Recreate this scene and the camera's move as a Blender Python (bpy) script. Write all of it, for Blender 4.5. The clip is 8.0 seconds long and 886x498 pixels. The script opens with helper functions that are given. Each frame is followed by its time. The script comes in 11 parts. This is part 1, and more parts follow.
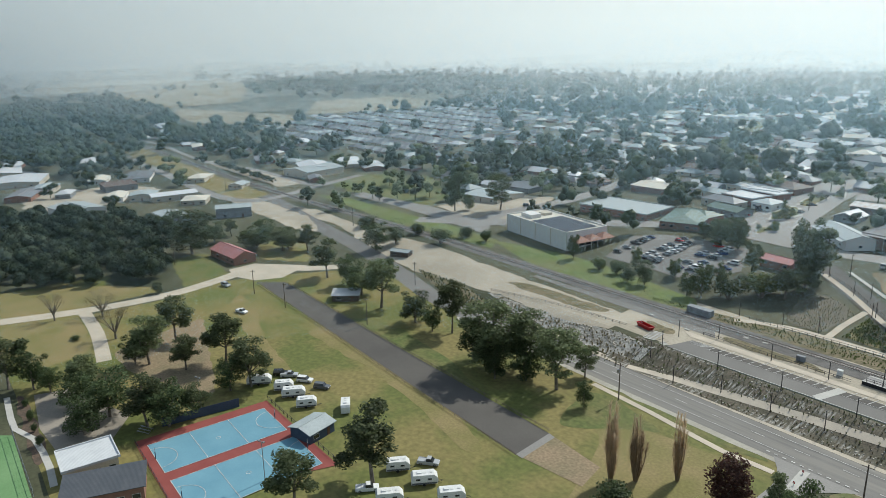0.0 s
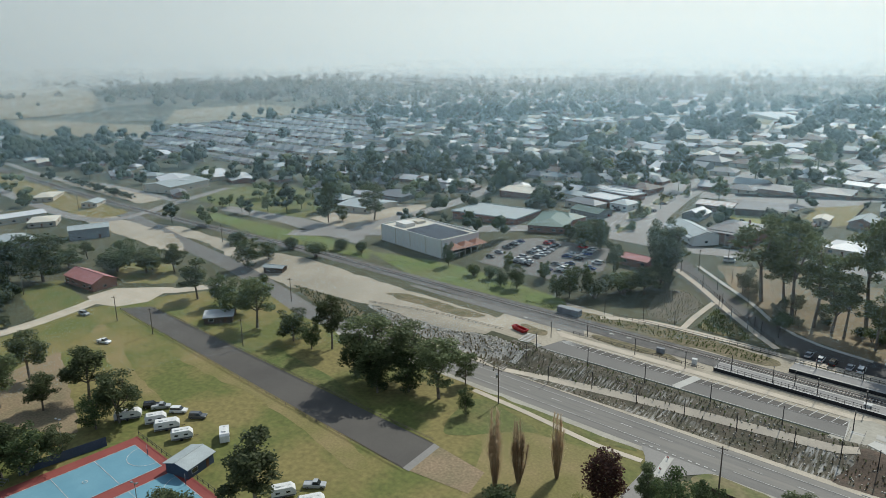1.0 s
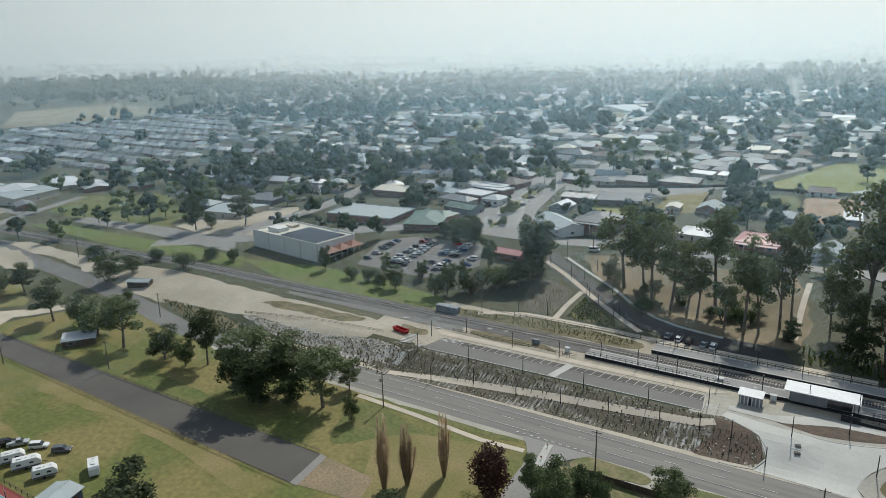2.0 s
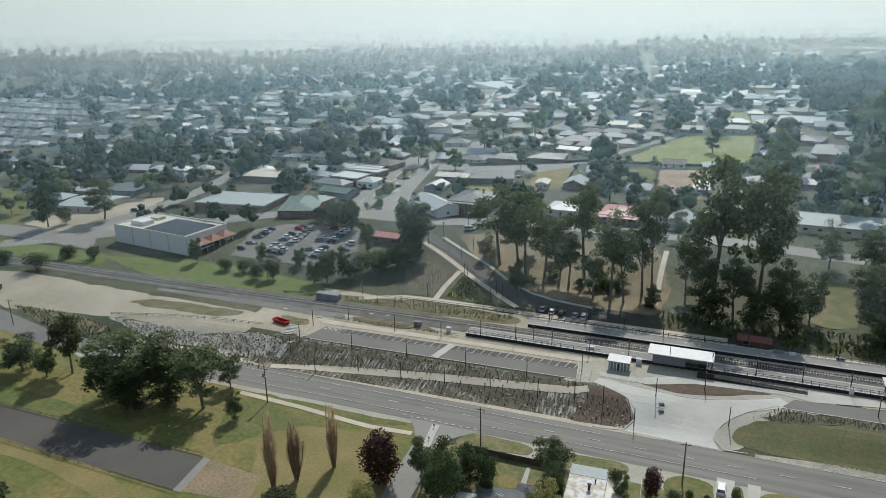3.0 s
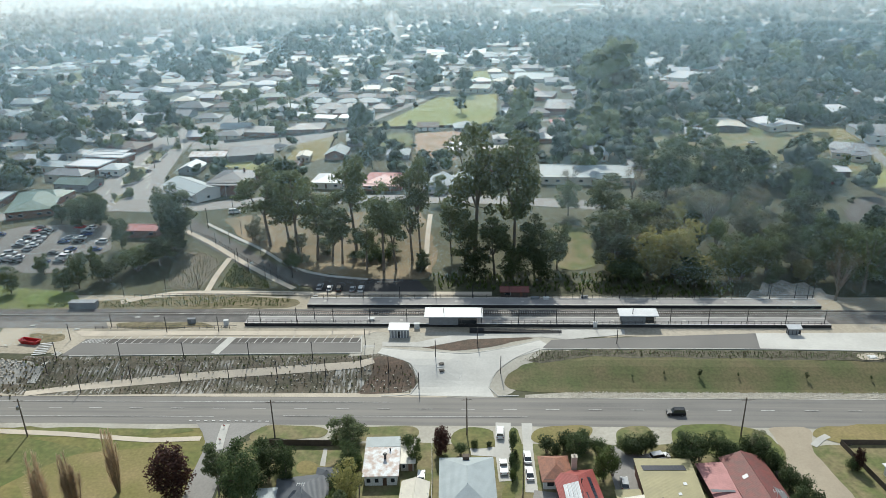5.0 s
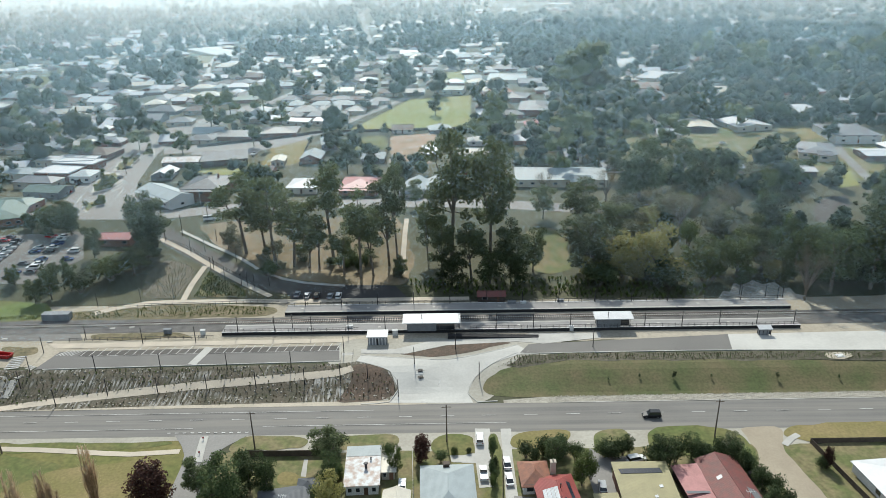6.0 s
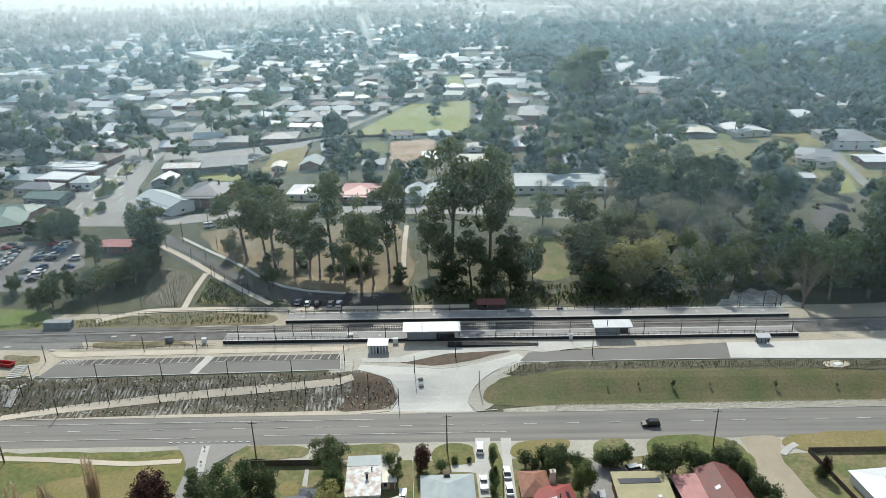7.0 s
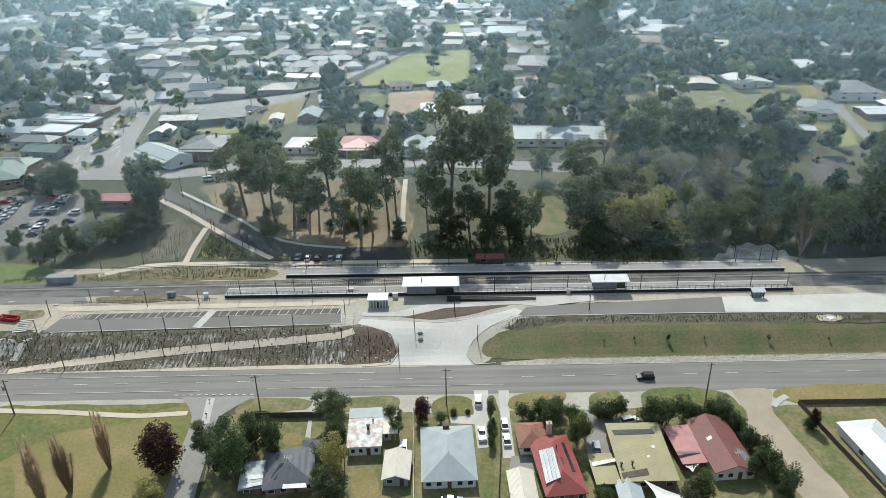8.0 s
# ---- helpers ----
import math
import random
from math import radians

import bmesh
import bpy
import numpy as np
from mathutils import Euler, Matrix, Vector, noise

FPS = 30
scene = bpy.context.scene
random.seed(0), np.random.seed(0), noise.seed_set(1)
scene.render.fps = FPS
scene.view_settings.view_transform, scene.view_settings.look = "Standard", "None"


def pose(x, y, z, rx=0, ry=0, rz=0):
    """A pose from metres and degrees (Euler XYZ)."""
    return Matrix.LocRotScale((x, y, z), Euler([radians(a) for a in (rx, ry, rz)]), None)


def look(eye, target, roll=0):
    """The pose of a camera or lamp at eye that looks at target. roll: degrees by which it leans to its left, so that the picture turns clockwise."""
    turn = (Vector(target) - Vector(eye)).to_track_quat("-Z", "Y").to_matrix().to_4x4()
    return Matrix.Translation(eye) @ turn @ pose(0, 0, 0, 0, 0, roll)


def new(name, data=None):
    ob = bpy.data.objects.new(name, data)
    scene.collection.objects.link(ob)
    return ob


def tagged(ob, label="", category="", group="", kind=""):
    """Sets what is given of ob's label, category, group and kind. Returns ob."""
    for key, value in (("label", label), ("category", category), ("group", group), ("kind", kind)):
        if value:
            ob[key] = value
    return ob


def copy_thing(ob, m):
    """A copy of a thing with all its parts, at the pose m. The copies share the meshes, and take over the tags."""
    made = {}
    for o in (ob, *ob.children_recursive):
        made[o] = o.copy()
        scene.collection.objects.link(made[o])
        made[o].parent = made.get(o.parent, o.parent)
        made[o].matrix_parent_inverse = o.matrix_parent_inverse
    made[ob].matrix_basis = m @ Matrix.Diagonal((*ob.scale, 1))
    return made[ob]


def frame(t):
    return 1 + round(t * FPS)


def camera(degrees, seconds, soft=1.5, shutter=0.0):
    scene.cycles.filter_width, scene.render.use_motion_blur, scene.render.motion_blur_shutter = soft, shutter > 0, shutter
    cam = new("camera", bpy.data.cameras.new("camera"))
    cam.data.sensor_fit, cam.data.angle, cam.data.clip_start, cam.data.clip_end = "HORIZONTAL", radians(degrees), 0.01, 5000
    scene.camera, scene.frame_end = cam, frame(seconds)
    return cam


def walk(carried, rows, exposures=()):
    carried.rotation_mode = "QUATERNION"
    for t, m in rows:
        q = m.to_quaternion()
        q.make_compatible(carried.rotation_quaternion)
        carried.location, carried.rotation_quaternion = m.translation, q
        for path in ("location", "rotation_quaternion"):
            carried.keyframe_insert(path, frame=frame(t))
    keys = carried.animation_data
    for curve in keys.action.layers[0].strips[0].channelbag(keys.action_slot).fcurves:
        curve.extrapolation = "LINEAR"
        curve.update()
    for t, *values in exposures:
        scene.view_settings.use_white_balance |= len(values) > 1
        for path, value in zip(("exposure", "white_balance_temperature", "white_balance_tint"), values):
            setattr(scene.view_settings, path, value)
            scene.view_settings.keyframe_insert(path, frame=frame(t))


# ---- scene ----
cam = camera(64.32, 8.0, soft=0.6)
PATH = [
    (0.0, pose(-0.00, 0.00, 92.10, 74.54, 1.02, 53.26)),
    (0.5, pose(-0.03, -0.21, 93.55, 74.63, 1.02, 48.02)),
    (1.0, pose(-0.06, -0.35, 94.99, 74.73, 0.99, 42.76)),
    (1.5, pose(-0.16, -0.43, 96.34, 74.86, 0.99, 37.49)),
    (3.0, pose(-0.26, -0.57, 100.21, 72.14, 1.01, 21.98)),
    (3.5, pose(-0.28, -0.70, 101.72, 70.62, 1.04, 17.03)),
    (4.0, pose(-0.31, -0.80, 103.26, 69.73, 1.05, 12.09)),
    (4.5, pose(-0.35, -0.91, 104.75, 69.18, 1.02, 7.25)),
    (5.0, pose(-0.52, -1.02, 106.23, 68.63, 0.99, 2.35)),
    (5.2, pose(-0.59, -1.06, 106.83, 68.44, 0.99, 0.83)),
    (6.5, pose(-1.09, -1.33, 110.39, 68.46, 0.99, 0.17)),
    (7.0, pose(-1.13, -1.47, 111.59, 68.57, 0.99, 0.15)),
    (7.5, pose(-1.17, -1.67, 112.68, 67.46, 0.99, 0.12)),
    (8.0, pose(-1.21, -1.90, 113.70, 64.48, 0.97, 0.05)),
]
walk(cam, PATH, [(0.0, -0.4, 6030, 5), (1.0, -0.56, 6030, 5), (1.6, -0.6, 6040, 6), (3.0, -0.62, 6060, 5), (4.2, -0.33, 6060, 5), (5.2, -0.2, 6060, 5), (6.4, -0.18, 6060, 5), (8.0, -0.14, 6040, 5)])

# ---- sky and sun ----
SUN_ELEVATION, SUN_AZIMUTH = radians(46), radians(-6)
world = bpy.data.worlds.new("sky")
scene.world = world
world.use_nodes = True
wn = world.node_tree
sky = wn.nodes.new("ShaderNodeTexSky")
sky.sky_type = "NISHITA"
sky.sun_disc = False
sky.sun_elevation, sky.sun_rotation = SUN_ELEVATION, SUN_AZIMUTH
sky.altitude, sky.air_density, sky.dust_density, sky.ozone_density = 100, 1.0, 1.6, 1.0
smoke = wn.nodes.new("ShaderNodeMix")
smoke.data_type = "RGBA"
smoke.inputs["Factor"].default_value = 0.35
smoke.inputs["B"].default_value = (9.3, 10.6, 11.8, 1)
wn.links.new(sky.outputs[0], smoke.inputs["A"])
wn.links.new(smoke.outputs["Result"], wn.nodes["Background"].inputs["Color"])
wn.nodes["Background"].inputs["Strength"].default_value = 0.095
sun = new("sun", bpy.data.lights.new("sun", "SUN"))
sun.data.energy, sun.data.angle, sun.data.color = 5.0, radians(0.9), (1.0, 0.93, 0.81)
sun_way = Vector((math.sin(SUN_AZIMUTH) * math.cos(SUN_ELEVATION), math.cos(SUN_AZIMUTH) * math.cos(SUN_ELEVATION), math.sin(SUN_ELEVATION)))
sun.matrix_world = look(sun_way * 300, (0, 0, 0))


# ---- materials ----
def mat(name, col, col2=None, rough=0.85, metal=0.0, scale=0.4, fine=6.0, var=0.18, bump=0.0, local=False, rnd=0.0, spec=0.4, blotch=0.5, ribs=0.0, rib_axis="X"):
    """A surface of two colours mixed by broad blotches, with fine grain over them; ribs: pitch in metres of roof sheeting."""
    m = bpy.data.materials.new(name)
    m.use_nodes = True
    t = m.node_tree
    n, l = t.nodes, t.links
    b = n["Principled BSDF"]
    b.inputs["Roughness"].default_value, b.inputs["Metallic"].default_value = rough, metal
    b.inputs["Specular IOR Level"].default_value = spec
    if local:
        where = n.new("ShaderNodeTexCoord").outputs["Object"]
    else:
        where = n.new("ShaderNodeNewGeometry").outputs["Position"]
    big = n.new("ShaderNodeTexNoise")
    big.inputs["Scale"].default_value, big.inputs["Detail"].default_value = scale, 4.0
    l.new(where, big.inputs["Vector"])
    small = n.new("ShaderNodeTexNoise")
    small.inputs["Scale"].default_value, small.inputs["Detail"].default_value = fine, 3.0
    l.new(where, small.inputs["Vector"])
    ramp = n.new("ShaderNodeMapRange")
    ramp.inputs["From Min"].default_value, ramp.inputs["From Max"].default_value = 0.5 - 0.5 * blotch + 0.1, 0.5 + 0.5 * blotch - 0.1
    l.new(big.outputs[0], ramp.inputs["Value"])
    mix = n.new("ShaderNodeMix")
    mix.data_type = "RGBA"
    mix.inputs["A"].default_value = (*col, 1)
    mix.inputs["B"].default_value = (*(col2 or [c * 0.8 for c in col]), 1)
    l.new(ramp.outputs[0], mix.inputs["Factor"])
    grain = n.new("ShaderNodeMapRange")
    grain.inputs["From Min"].default_value, grain.inputs["From Max"].default_value = 0.25, 0.75
    grain.inputs["To Min"].default_value, grain.inputs["To Max"].default_value = 1 - var, 1 + var
    l.new(small.outputs[0], grain.inputs["Value"])
    level = grain.outputs[0]
    if rnd:
        info = n.new("ShaderNodeObjectInfo")
        vary = n.new("ShaderNodeMapRange")
        vary.inputs["To Min"].default_value, vary.inputs["To Max"].default_value = 1 - rnd, 1 + rnd
        l.new(info.outputs["Random"], vary.inputs["Value"])
        both = n.new("ShaderNodeMath")
        both.operation = "MULTIPLY"
        l.new(level, both.inputs[0])
        l.new(vary.outputs[0], both.inputs[1])
        level = both.outputs[0]
    tint = n.new("ShaderNodeVectorMath")
    tint.operation = "SCALE"
    l.new(mix.outputs["Result"], tint.inputs[0])
    l.new(level, tint.inputs["Scale"])
    l.new(tint.outputs[0], b.inputs["Base Color"])
    if bump or ribs:
        bp = n.new("ShaderNodeBump")
        bp.inputs["Strength"].default_value = bump or 0.5
        bp.inputs["Distance"].default_value = 0.05
        if ribs:
            wave = n.new("ShaderNodeTexWave")
            wave.bands_direction = rib_axis
            wave.inputs["Scale"].default_value = 0.314 / ribs
            l.new(n.new("ShaderNodeTexCoord").outputs["Object"], wave.inputs["Vector"])
            l.new(wave.outputs["Fac"], bp.inputs["Height"])
        else:
            l.new(small.outputs[0], bp.inputs["Height"])
        l.new(bp.outputs[0], b.inputs["Normal"])
    return m


def leaf_mat(name, col, col2, through_light=0.35, relief=0.0):
    """Foliage: every leaf clump has a shade of its own, some light passes through."""
    m = bpy.data.materials.new(name)
    m.use_nodes = True
    n, l = m.node_tree.nodes, m.node_tree.links
    b = n["Principled BSDF"]
    b.inputs["Roughness"].default_value = 0.55
    b.inputs["Specular IOR Level"].default_value = 0.2
    geo, info = n.new("ShaderNodeNewGeometry"), n.new("ShaderNodeObjectInfo")
    mix = n.new("ShaderNodeMix")
    mix.data_type = "RGBA"
    mix.inputs["A"].default_value, mix.inputs["B"].default_value = (*col, 1), (*col2, 1)
    l.new(geo.outputs["Random Per Island"], mix.inputs["Factor"])
    vary = n.new("ShaderNodeMapRange")
    vary.inputs["To Min"].default_value, vary.inputs["To Max"].default_value = 0.65, 1.35
    l.new(info.outputs["Random"], vary.inputs["Value"])
    tint = n.new("ShaderNodeVectorMath")
    tint.operation = "SCALE"
    l.new(mix.outputs["Result"], tint.inputs[0])
    l.new(vary.outputs[0], tint.inputs["Scale"])
    l.new(tint.outputs[0], b.inputs["Base Color"])
    if relief:
        grain, bump = n.new("ShaderNodeTexNoise"), n.new("ShaderNodeBump")
        grain.inputs["Scale"].default_value, grain.inputs["Detail"].default_value = 1.0 / relief, 4.0
        l.new(geo.outputs["Position"], grain.inputs["Vector"])
        bump.inputs["Strength"].default_value, bump.inputs["Distance"].default_value = 0.9, relief * 0.7
        l.new(grain.outputs[0], bump.inputs["Height"])
        l.new(bump.outputs[0], b.inputs["Normal"])
    tr = n.new("ShaderNodeBsdfTranslucent")
    l.new(tint.outputs[0], tr.inputs["Color"])
    ms = n.new("ShaderNodeMixShader")
    ms.inputs["Fac"].default_value = through_light
    l.new(b.outputs[0], ms.inputs[1])
    l.new(tr.outputs[0], ms.inputs[2])
    l.new(ms.outputs[0], n["Material Output"].inputs["Surface"])
    return m


GROUND = mat("ground_mixed", (0.105, 0.1, 0.056), (0.042, 0.05, 0.024), scale=0.022, fine=0.9, var=0.3, blotch=0.45)
LAWN = mat("lawn", (0.118, 0.132, 0.032), (0.2, 0.168, 0.058), scale=0.05, fine=0.7, var=0.28, blotch=0.38)
GREEN_GRASS = mat("green_grass", (0.095, 0.122, 0.03), (0.15, 0.142, 0.048), scale=0.11, fine=0.8, var=0.3)
YARD_GRASS = mat("yard_grass", (0.12, 0.135, 0.045), (0.2, 0.17, 0.085), scale=0.16, fine=0.9, var=0.3, blotch=0.4)
BANK_GRASS = mat("lush_bank_grass", (0.11, 0.155, 0.036), (0.14, 0.15, 0.052), scale=0.08, fine=0.7, var=0.3)
PADDOCK = mat("paddock_grass", (0.2, 0.225, 0.06), (0.25, 0.24, 0.085), scale=0.03, fine=0.4, var=0.2)
DRY_GRASS = mat("dry_grass", (0.24, 0.19, 0.082), (0.175, 0.158, 0.05), scale=0.08, fine=1.5, var=0.2)
MOUND_GRASS = mat("mound_grass", (0.088, 0.105, 0.036), (0.15, 0.125, 0.062), scale=0.1, fine=1.4, var=0.25)
ROUGH_GRASS = mat("rough_grass", (0.15, 0.16, 0.05), (0.235, 0.19, 0.09), scale=0.1, fine=0.9, var=0.4, bump=0.6)
WEEDS = mat("dry_weeds", (0.115, 0.105, 0.052), (0.19, 0.155, 0.09), scale=0.25, fine=1.2, var=0.45, bump=0.6)
FIELD = mat("far_field", (0.27, 0.23, 0.15), (0.2, 0.18, 0.11), scale=0.006, fine=0.05, var=0.12)
SAND = mat("sandy_ground", (0.43, 0.38, 0.3), (0.33, 0.29, 0.22), scale=0.06, fine=1.2, var=0.15)
GRAVEL = mat("gravel_track", (0.5, 0.44, 0.35), (0.42, 0.37, 0.29), scale=0.15, fine=3.0, var=0.15)
DIRT = mat("bare_dirt", (0.27, 0.2, 0.125), (0.2, 0.165, 0.095), scale=0.12, fine=1.5, var=0.3)
TAN_SLOPE = mat("dry_slope_grass", (0.25, 0.19, 0.115), (0.15, 0.125, 0.07), scale=0.07, fine=0.8, var=0.3)
LANE = mat("dirt_lane", (0.38, 0.325, 0.24), (0.32, 0.27, 0.2), scale=0.12, fine=2.5, var=0.08)
VERGE = mat("gravel_verge", (0.42, 0.395, 0.335), (0.35, 0.325, 0.27), scale=0.1, fine=1.2, var=0.12)
EDGE_ROCK = mat("crushed_rock", (0.4, 0.37, 0.31), (0.31, 0.29, 0.24), scale=0.6, fine=2.0, var=0.3, bump=0.5)
PLANT_BED = mat("planted_soil", (0.08, 0.076, 0.05), (0.125, 0.11, 0.078), scale=0.3, fine=1.5, var=0.4, bump=0.4)
FORECOURT = mat("forecourt_concrete", (0.56, 0.545, 0.5), (0.49, 0.475, 0.435), scale=0.12, fine=1.5, var=0.06)
SCREE = mat("grey_scree", (0.42, 0.4, 0.36), (0.24, 0.23, 0.2), scale=0.25, fine=1.4, var=0.35, bump=0.6)
RED_DIRT = mat("red_dirt", (0.37, 0.255, 0.175), (0.26, 0.2, 0.13), scale=0.12, fine=1.5, var=0.25)
ASPHALT = mat("asphalt", (0.145, 0.138, 0.128), (0.182, 0.173, 0.158), scale=0.05, fine=3.0, var=0.1, rough=0.75)
# near-black so that deep tree shade is part of the asphalt's colour
SHADED_ASPHALT = mat("shaded_asphalt", (0.045, 0.044, 0.044), (0.06, 0.058, 0.056), scale=0.1, fine=3.0, var=0.12, rough=0.8)
DARK_ASPHALT = mat("dark_asphalt", (0.08, 0.073, 0.066), (0.105, 0.096, 0.085), scale=0.07, fine=3.0, var=0.12, rough=0.8)
STREET = mat("street_asphalt", (0.215, 0.206, 0.192), (0.265, 0.252, 0.234), scale=0.04, fine=2.0, var=0.1, rough=0.75)
CONCRETE = mat("concrete", (0.5, 0.485, 0.445), (0.42, 0.405, 0.37), scale=0.2, fine=2.0, var=0.06)
PATHWAY = mat("concrete_path", (0.55, 0.48, 0.38), (0.47, 0.41, 0.33), scale=0.2, fine=3.0, var=0.08)
WHITE_LINE = mat("road_paint", (0.66, 0.65, 0.62), (0.4, 0.39, 0.37), scale=0.6, fine=5.0, var=0.1)
BALLAST = mat("ballast", (0.095, 0.09, 0.085), (0.155, 0.147, 0.137), scale=0.3, fine=4.0, var=0.35, bump=0.6)
SLEEPER = mat("concrete_sleeper", (0.42, 0.4, 0.37), scale=0.5, var=0.15)
STEEL = mat("rail_steel", (0.2, 0.17, 0.15), rough=0.4, metal=0.8)
MULCH = mat("mulch_bank", (0.1, 0.09, 0.06), (0.17, 0.15, 0.115), scale=0.25, fine=1.6, var=0.4, bump=0.5)
BROWN_MULCH = mat("reddish_mulch", (0.125, 0.085, 0.06), (0.08, 0.062, 0.045), scale=0.5, fine=2.0, var=0.4, bump=0.5)


def bank_mat():
    """Dark mulch with pale wash-outs running down the slope."""
    m = mat("streaked_bank", (0.12, 0.1, 0.072), (0.085, 0.08, 0.052), scale=0.3, fine=2.0, var=0.45, bump=0.4)
    n, l = m.node_tree.nodes, m.node_tree.links
    where = n.new("ShaderNodeNewGeometry").outputs["Position"]
    def noise_of(sx, sy, detail):
        mp, tx = n.new("ShaderNodeMapping"), n.new("ShaderNodeTexNoise")
        mp.inputs["Scale"].default_value = (sx, sy, 0.1)
        tx.inputs["Scale"].default_value, tx.inputs["Detail"].default_value = 1.0, detail
        l.new(where, mp.inputs["Vector"])
        l.new(mp.outputs[0], tx.inputs["Vector"])
        return tx.outputs[0]
    def steep(socket, a, b):
        r = n.new("ShaderNodeMapRange")
        r.inputs["From Min"].default_value, r.inputs["From Max"].default_value = a, b
        l.new(socket, r.inputs["Value"])
        return r.outputs[0]
    streak, area = steep(noise_of(1.5, 0.22, 4.0), 0.48, 0.62), steep(noise_of(0.07, 0.22, 2.0), 0.46, 0.62)
    both = n.new("ShaderNodeMath")
    both.operation = "MULTIPLY"
    l.new(streak, both.inputs[0])
    l.new(area, both.inputs[1])
    mix = n.new("ShaderNodeMix")
    mix.data_type = "RGBA"
    b = n["Principled BSDF"]
    old = b.inputs["Base Color"].links[0].from_socket
    l.new(old, mix.inputs["A"])
    mix.inputs["B"].default_value = (0.4, 0.385, 0.35, 1)
    l.new(both.outputs[0], mix.inputs["Factor"])
    l.new(mix.outputs["Result"], b.inputs["Base Color"])
    return m


BANK = bank_mat()


def worn_road():
    """Asphalt with paler and darker wheel tracks along the road."""
    m = mat("worn_asphalt", (0.14, 0.134, 0.125), (0.175, 0.167, 0.154), scale=0.05, fine=3.0, var=0.1, rough=0.75)
    n, l = m.node_tree.nodes, m.node_tree.links
    mp, tx, r, mix = n.new("ShaderNodeMapping"), n.new("ShaderNodeTexNoise"), n.new("ShaderNodeMapRange"), n.new("ShaderNodeMix")
    mp.inputs["Scale"].default_value = (0.012, 0.55, 0.1)
    tx.inputs["Scale"].default_value, tx.inputs["Detail"].default_value = 1.0, 4.0
    l.new(n.new("ShaderNodeNewGeometry").outputs["Position"], mp.inputs["Vector"])
    l.new(mp.outputs[0], tx.inputs["Vector"])
    r.inputs["From Min"].default_value, r.inputs["From Max"].default_value = 0.4, 0.68
    l.new(tx.outputs[0], r.inputs["Value"])
    mix.data_type = "RGBA"
    b = n["Principled BSDF"]
    l.new(b.inputs["Base Color"].links[0].from_socket, mix.inputs["A"])
    mix.inputs["B"].default_value = (0.225, 0.21, 0.185, 1)
    l.new(r.outputs[0], mix.inputs["Factor"])
    l.new(mix.outputs["Result"], b.inputs["Base Color"])
    return m


ROAD = worn_road()
WHITE_ROCK = mat("pale_rock", (0.46, 0.42, 0.35), (0.34, 0.31, 0.26), scale=0.8, fine=3.0, var=0.2, local=True, rnd=0.2)
BLACK_METAL = mat("dark_painted_steel", (0.03, 0.03, 0.032), rough=0.5, local=True)
TIMBER = mat("weathered_timber", (0.12, 0.095, 0.075), (0.17, 0.14, 0.11), scale=0.7, fine=6.0, local=True)
COURT_BLUE = mat("court_blue", (0.13, 0.28, 0.36), (0.16, 0.32, 0.4), scale=0.12, fine=3.0, var=0.05)
COURT_RED = mat("court_red", (0.22, 0.052, 0.045), (0.26, 0.07, 0.058), scale=0.15, fine=3.0, var=0.07)
COURT_GREEN = mat("court_green", (0.13, 0.25, 0.1), (0.17, 0.29, 0.13), scale=0.1, fine=2.0, var=0.08)
GLASS = mat("window_glass", (0.03, 0.035, 0.04), rough=0.08, spec=0.8, local=True)
BARK = mat("bark", (0.12, 0.1, 0.08), (0.24, 0.21, 0.17), scale=1.2, fine=6.0, local=True)
EUCALYPT = leaf_mat("eucalypt_leaves", (0.09, 0.115, 0.056), (0.2, 0.232, 0.12), 0.52)
BROADLEAF = leaf_mat("broad_leaves", (0.066, 0.096, 0.03), (0.15, 0.185, 0.06), 0.4)
DARK_LEAF = leaf_mat("dark_leaves", (0.044, 0.068, 0.03), (0.11, 0.142, 0.06), 0.4)
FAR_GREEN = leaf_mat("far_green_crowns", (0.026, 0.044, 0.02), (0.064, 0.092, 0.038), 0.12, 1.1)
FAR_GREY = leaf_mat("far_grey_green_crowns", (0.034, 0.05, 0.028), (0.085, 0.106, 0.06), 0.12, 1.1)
CONIFER = leaf_mat("conifer_needles", (0.02, 0.036, 0.02), (0.052, 0.076, 0.038), 0.25)
YELLOW_LEAF = leaf_mat("yellowing_leaves", (0.22, 0.22, 0.08), (0.36, 0.33, 0.14), 0.45)
SAGE_LEAF = leaf_mat("sage_leaves", (0.13, 0.14, 0.08), (0.25, 0.25, 0.16), 0.45)
PURPLE_LEAF = leaf_mat("purple_leaves", (0.042, 0.022, 0.018), (0.09, 0.042, 0.03))
DRY_PLANT = leaf_mat("dry_plants", (0.13, 0.115, 0.065), (0.24, 0.2, 0.125), 0.4)
TWIG = leaf_mat("bare_twigs", (0.42, 0.32, 0.21), (0.52, 0.42, 0.3), 0.6)
YARD = mat("grey_gravel_yard", (0.3, 0.265, 0.22), (0.25, 0.22, 0.18), scale=0.12, fine=2.0, var=0.12)


# ---- ground ----
def smooth(a, b, v):
    k = min(1.0, max(0.0, (v - a) / (b - a)))
    return k * k * (3 - 2 * k)


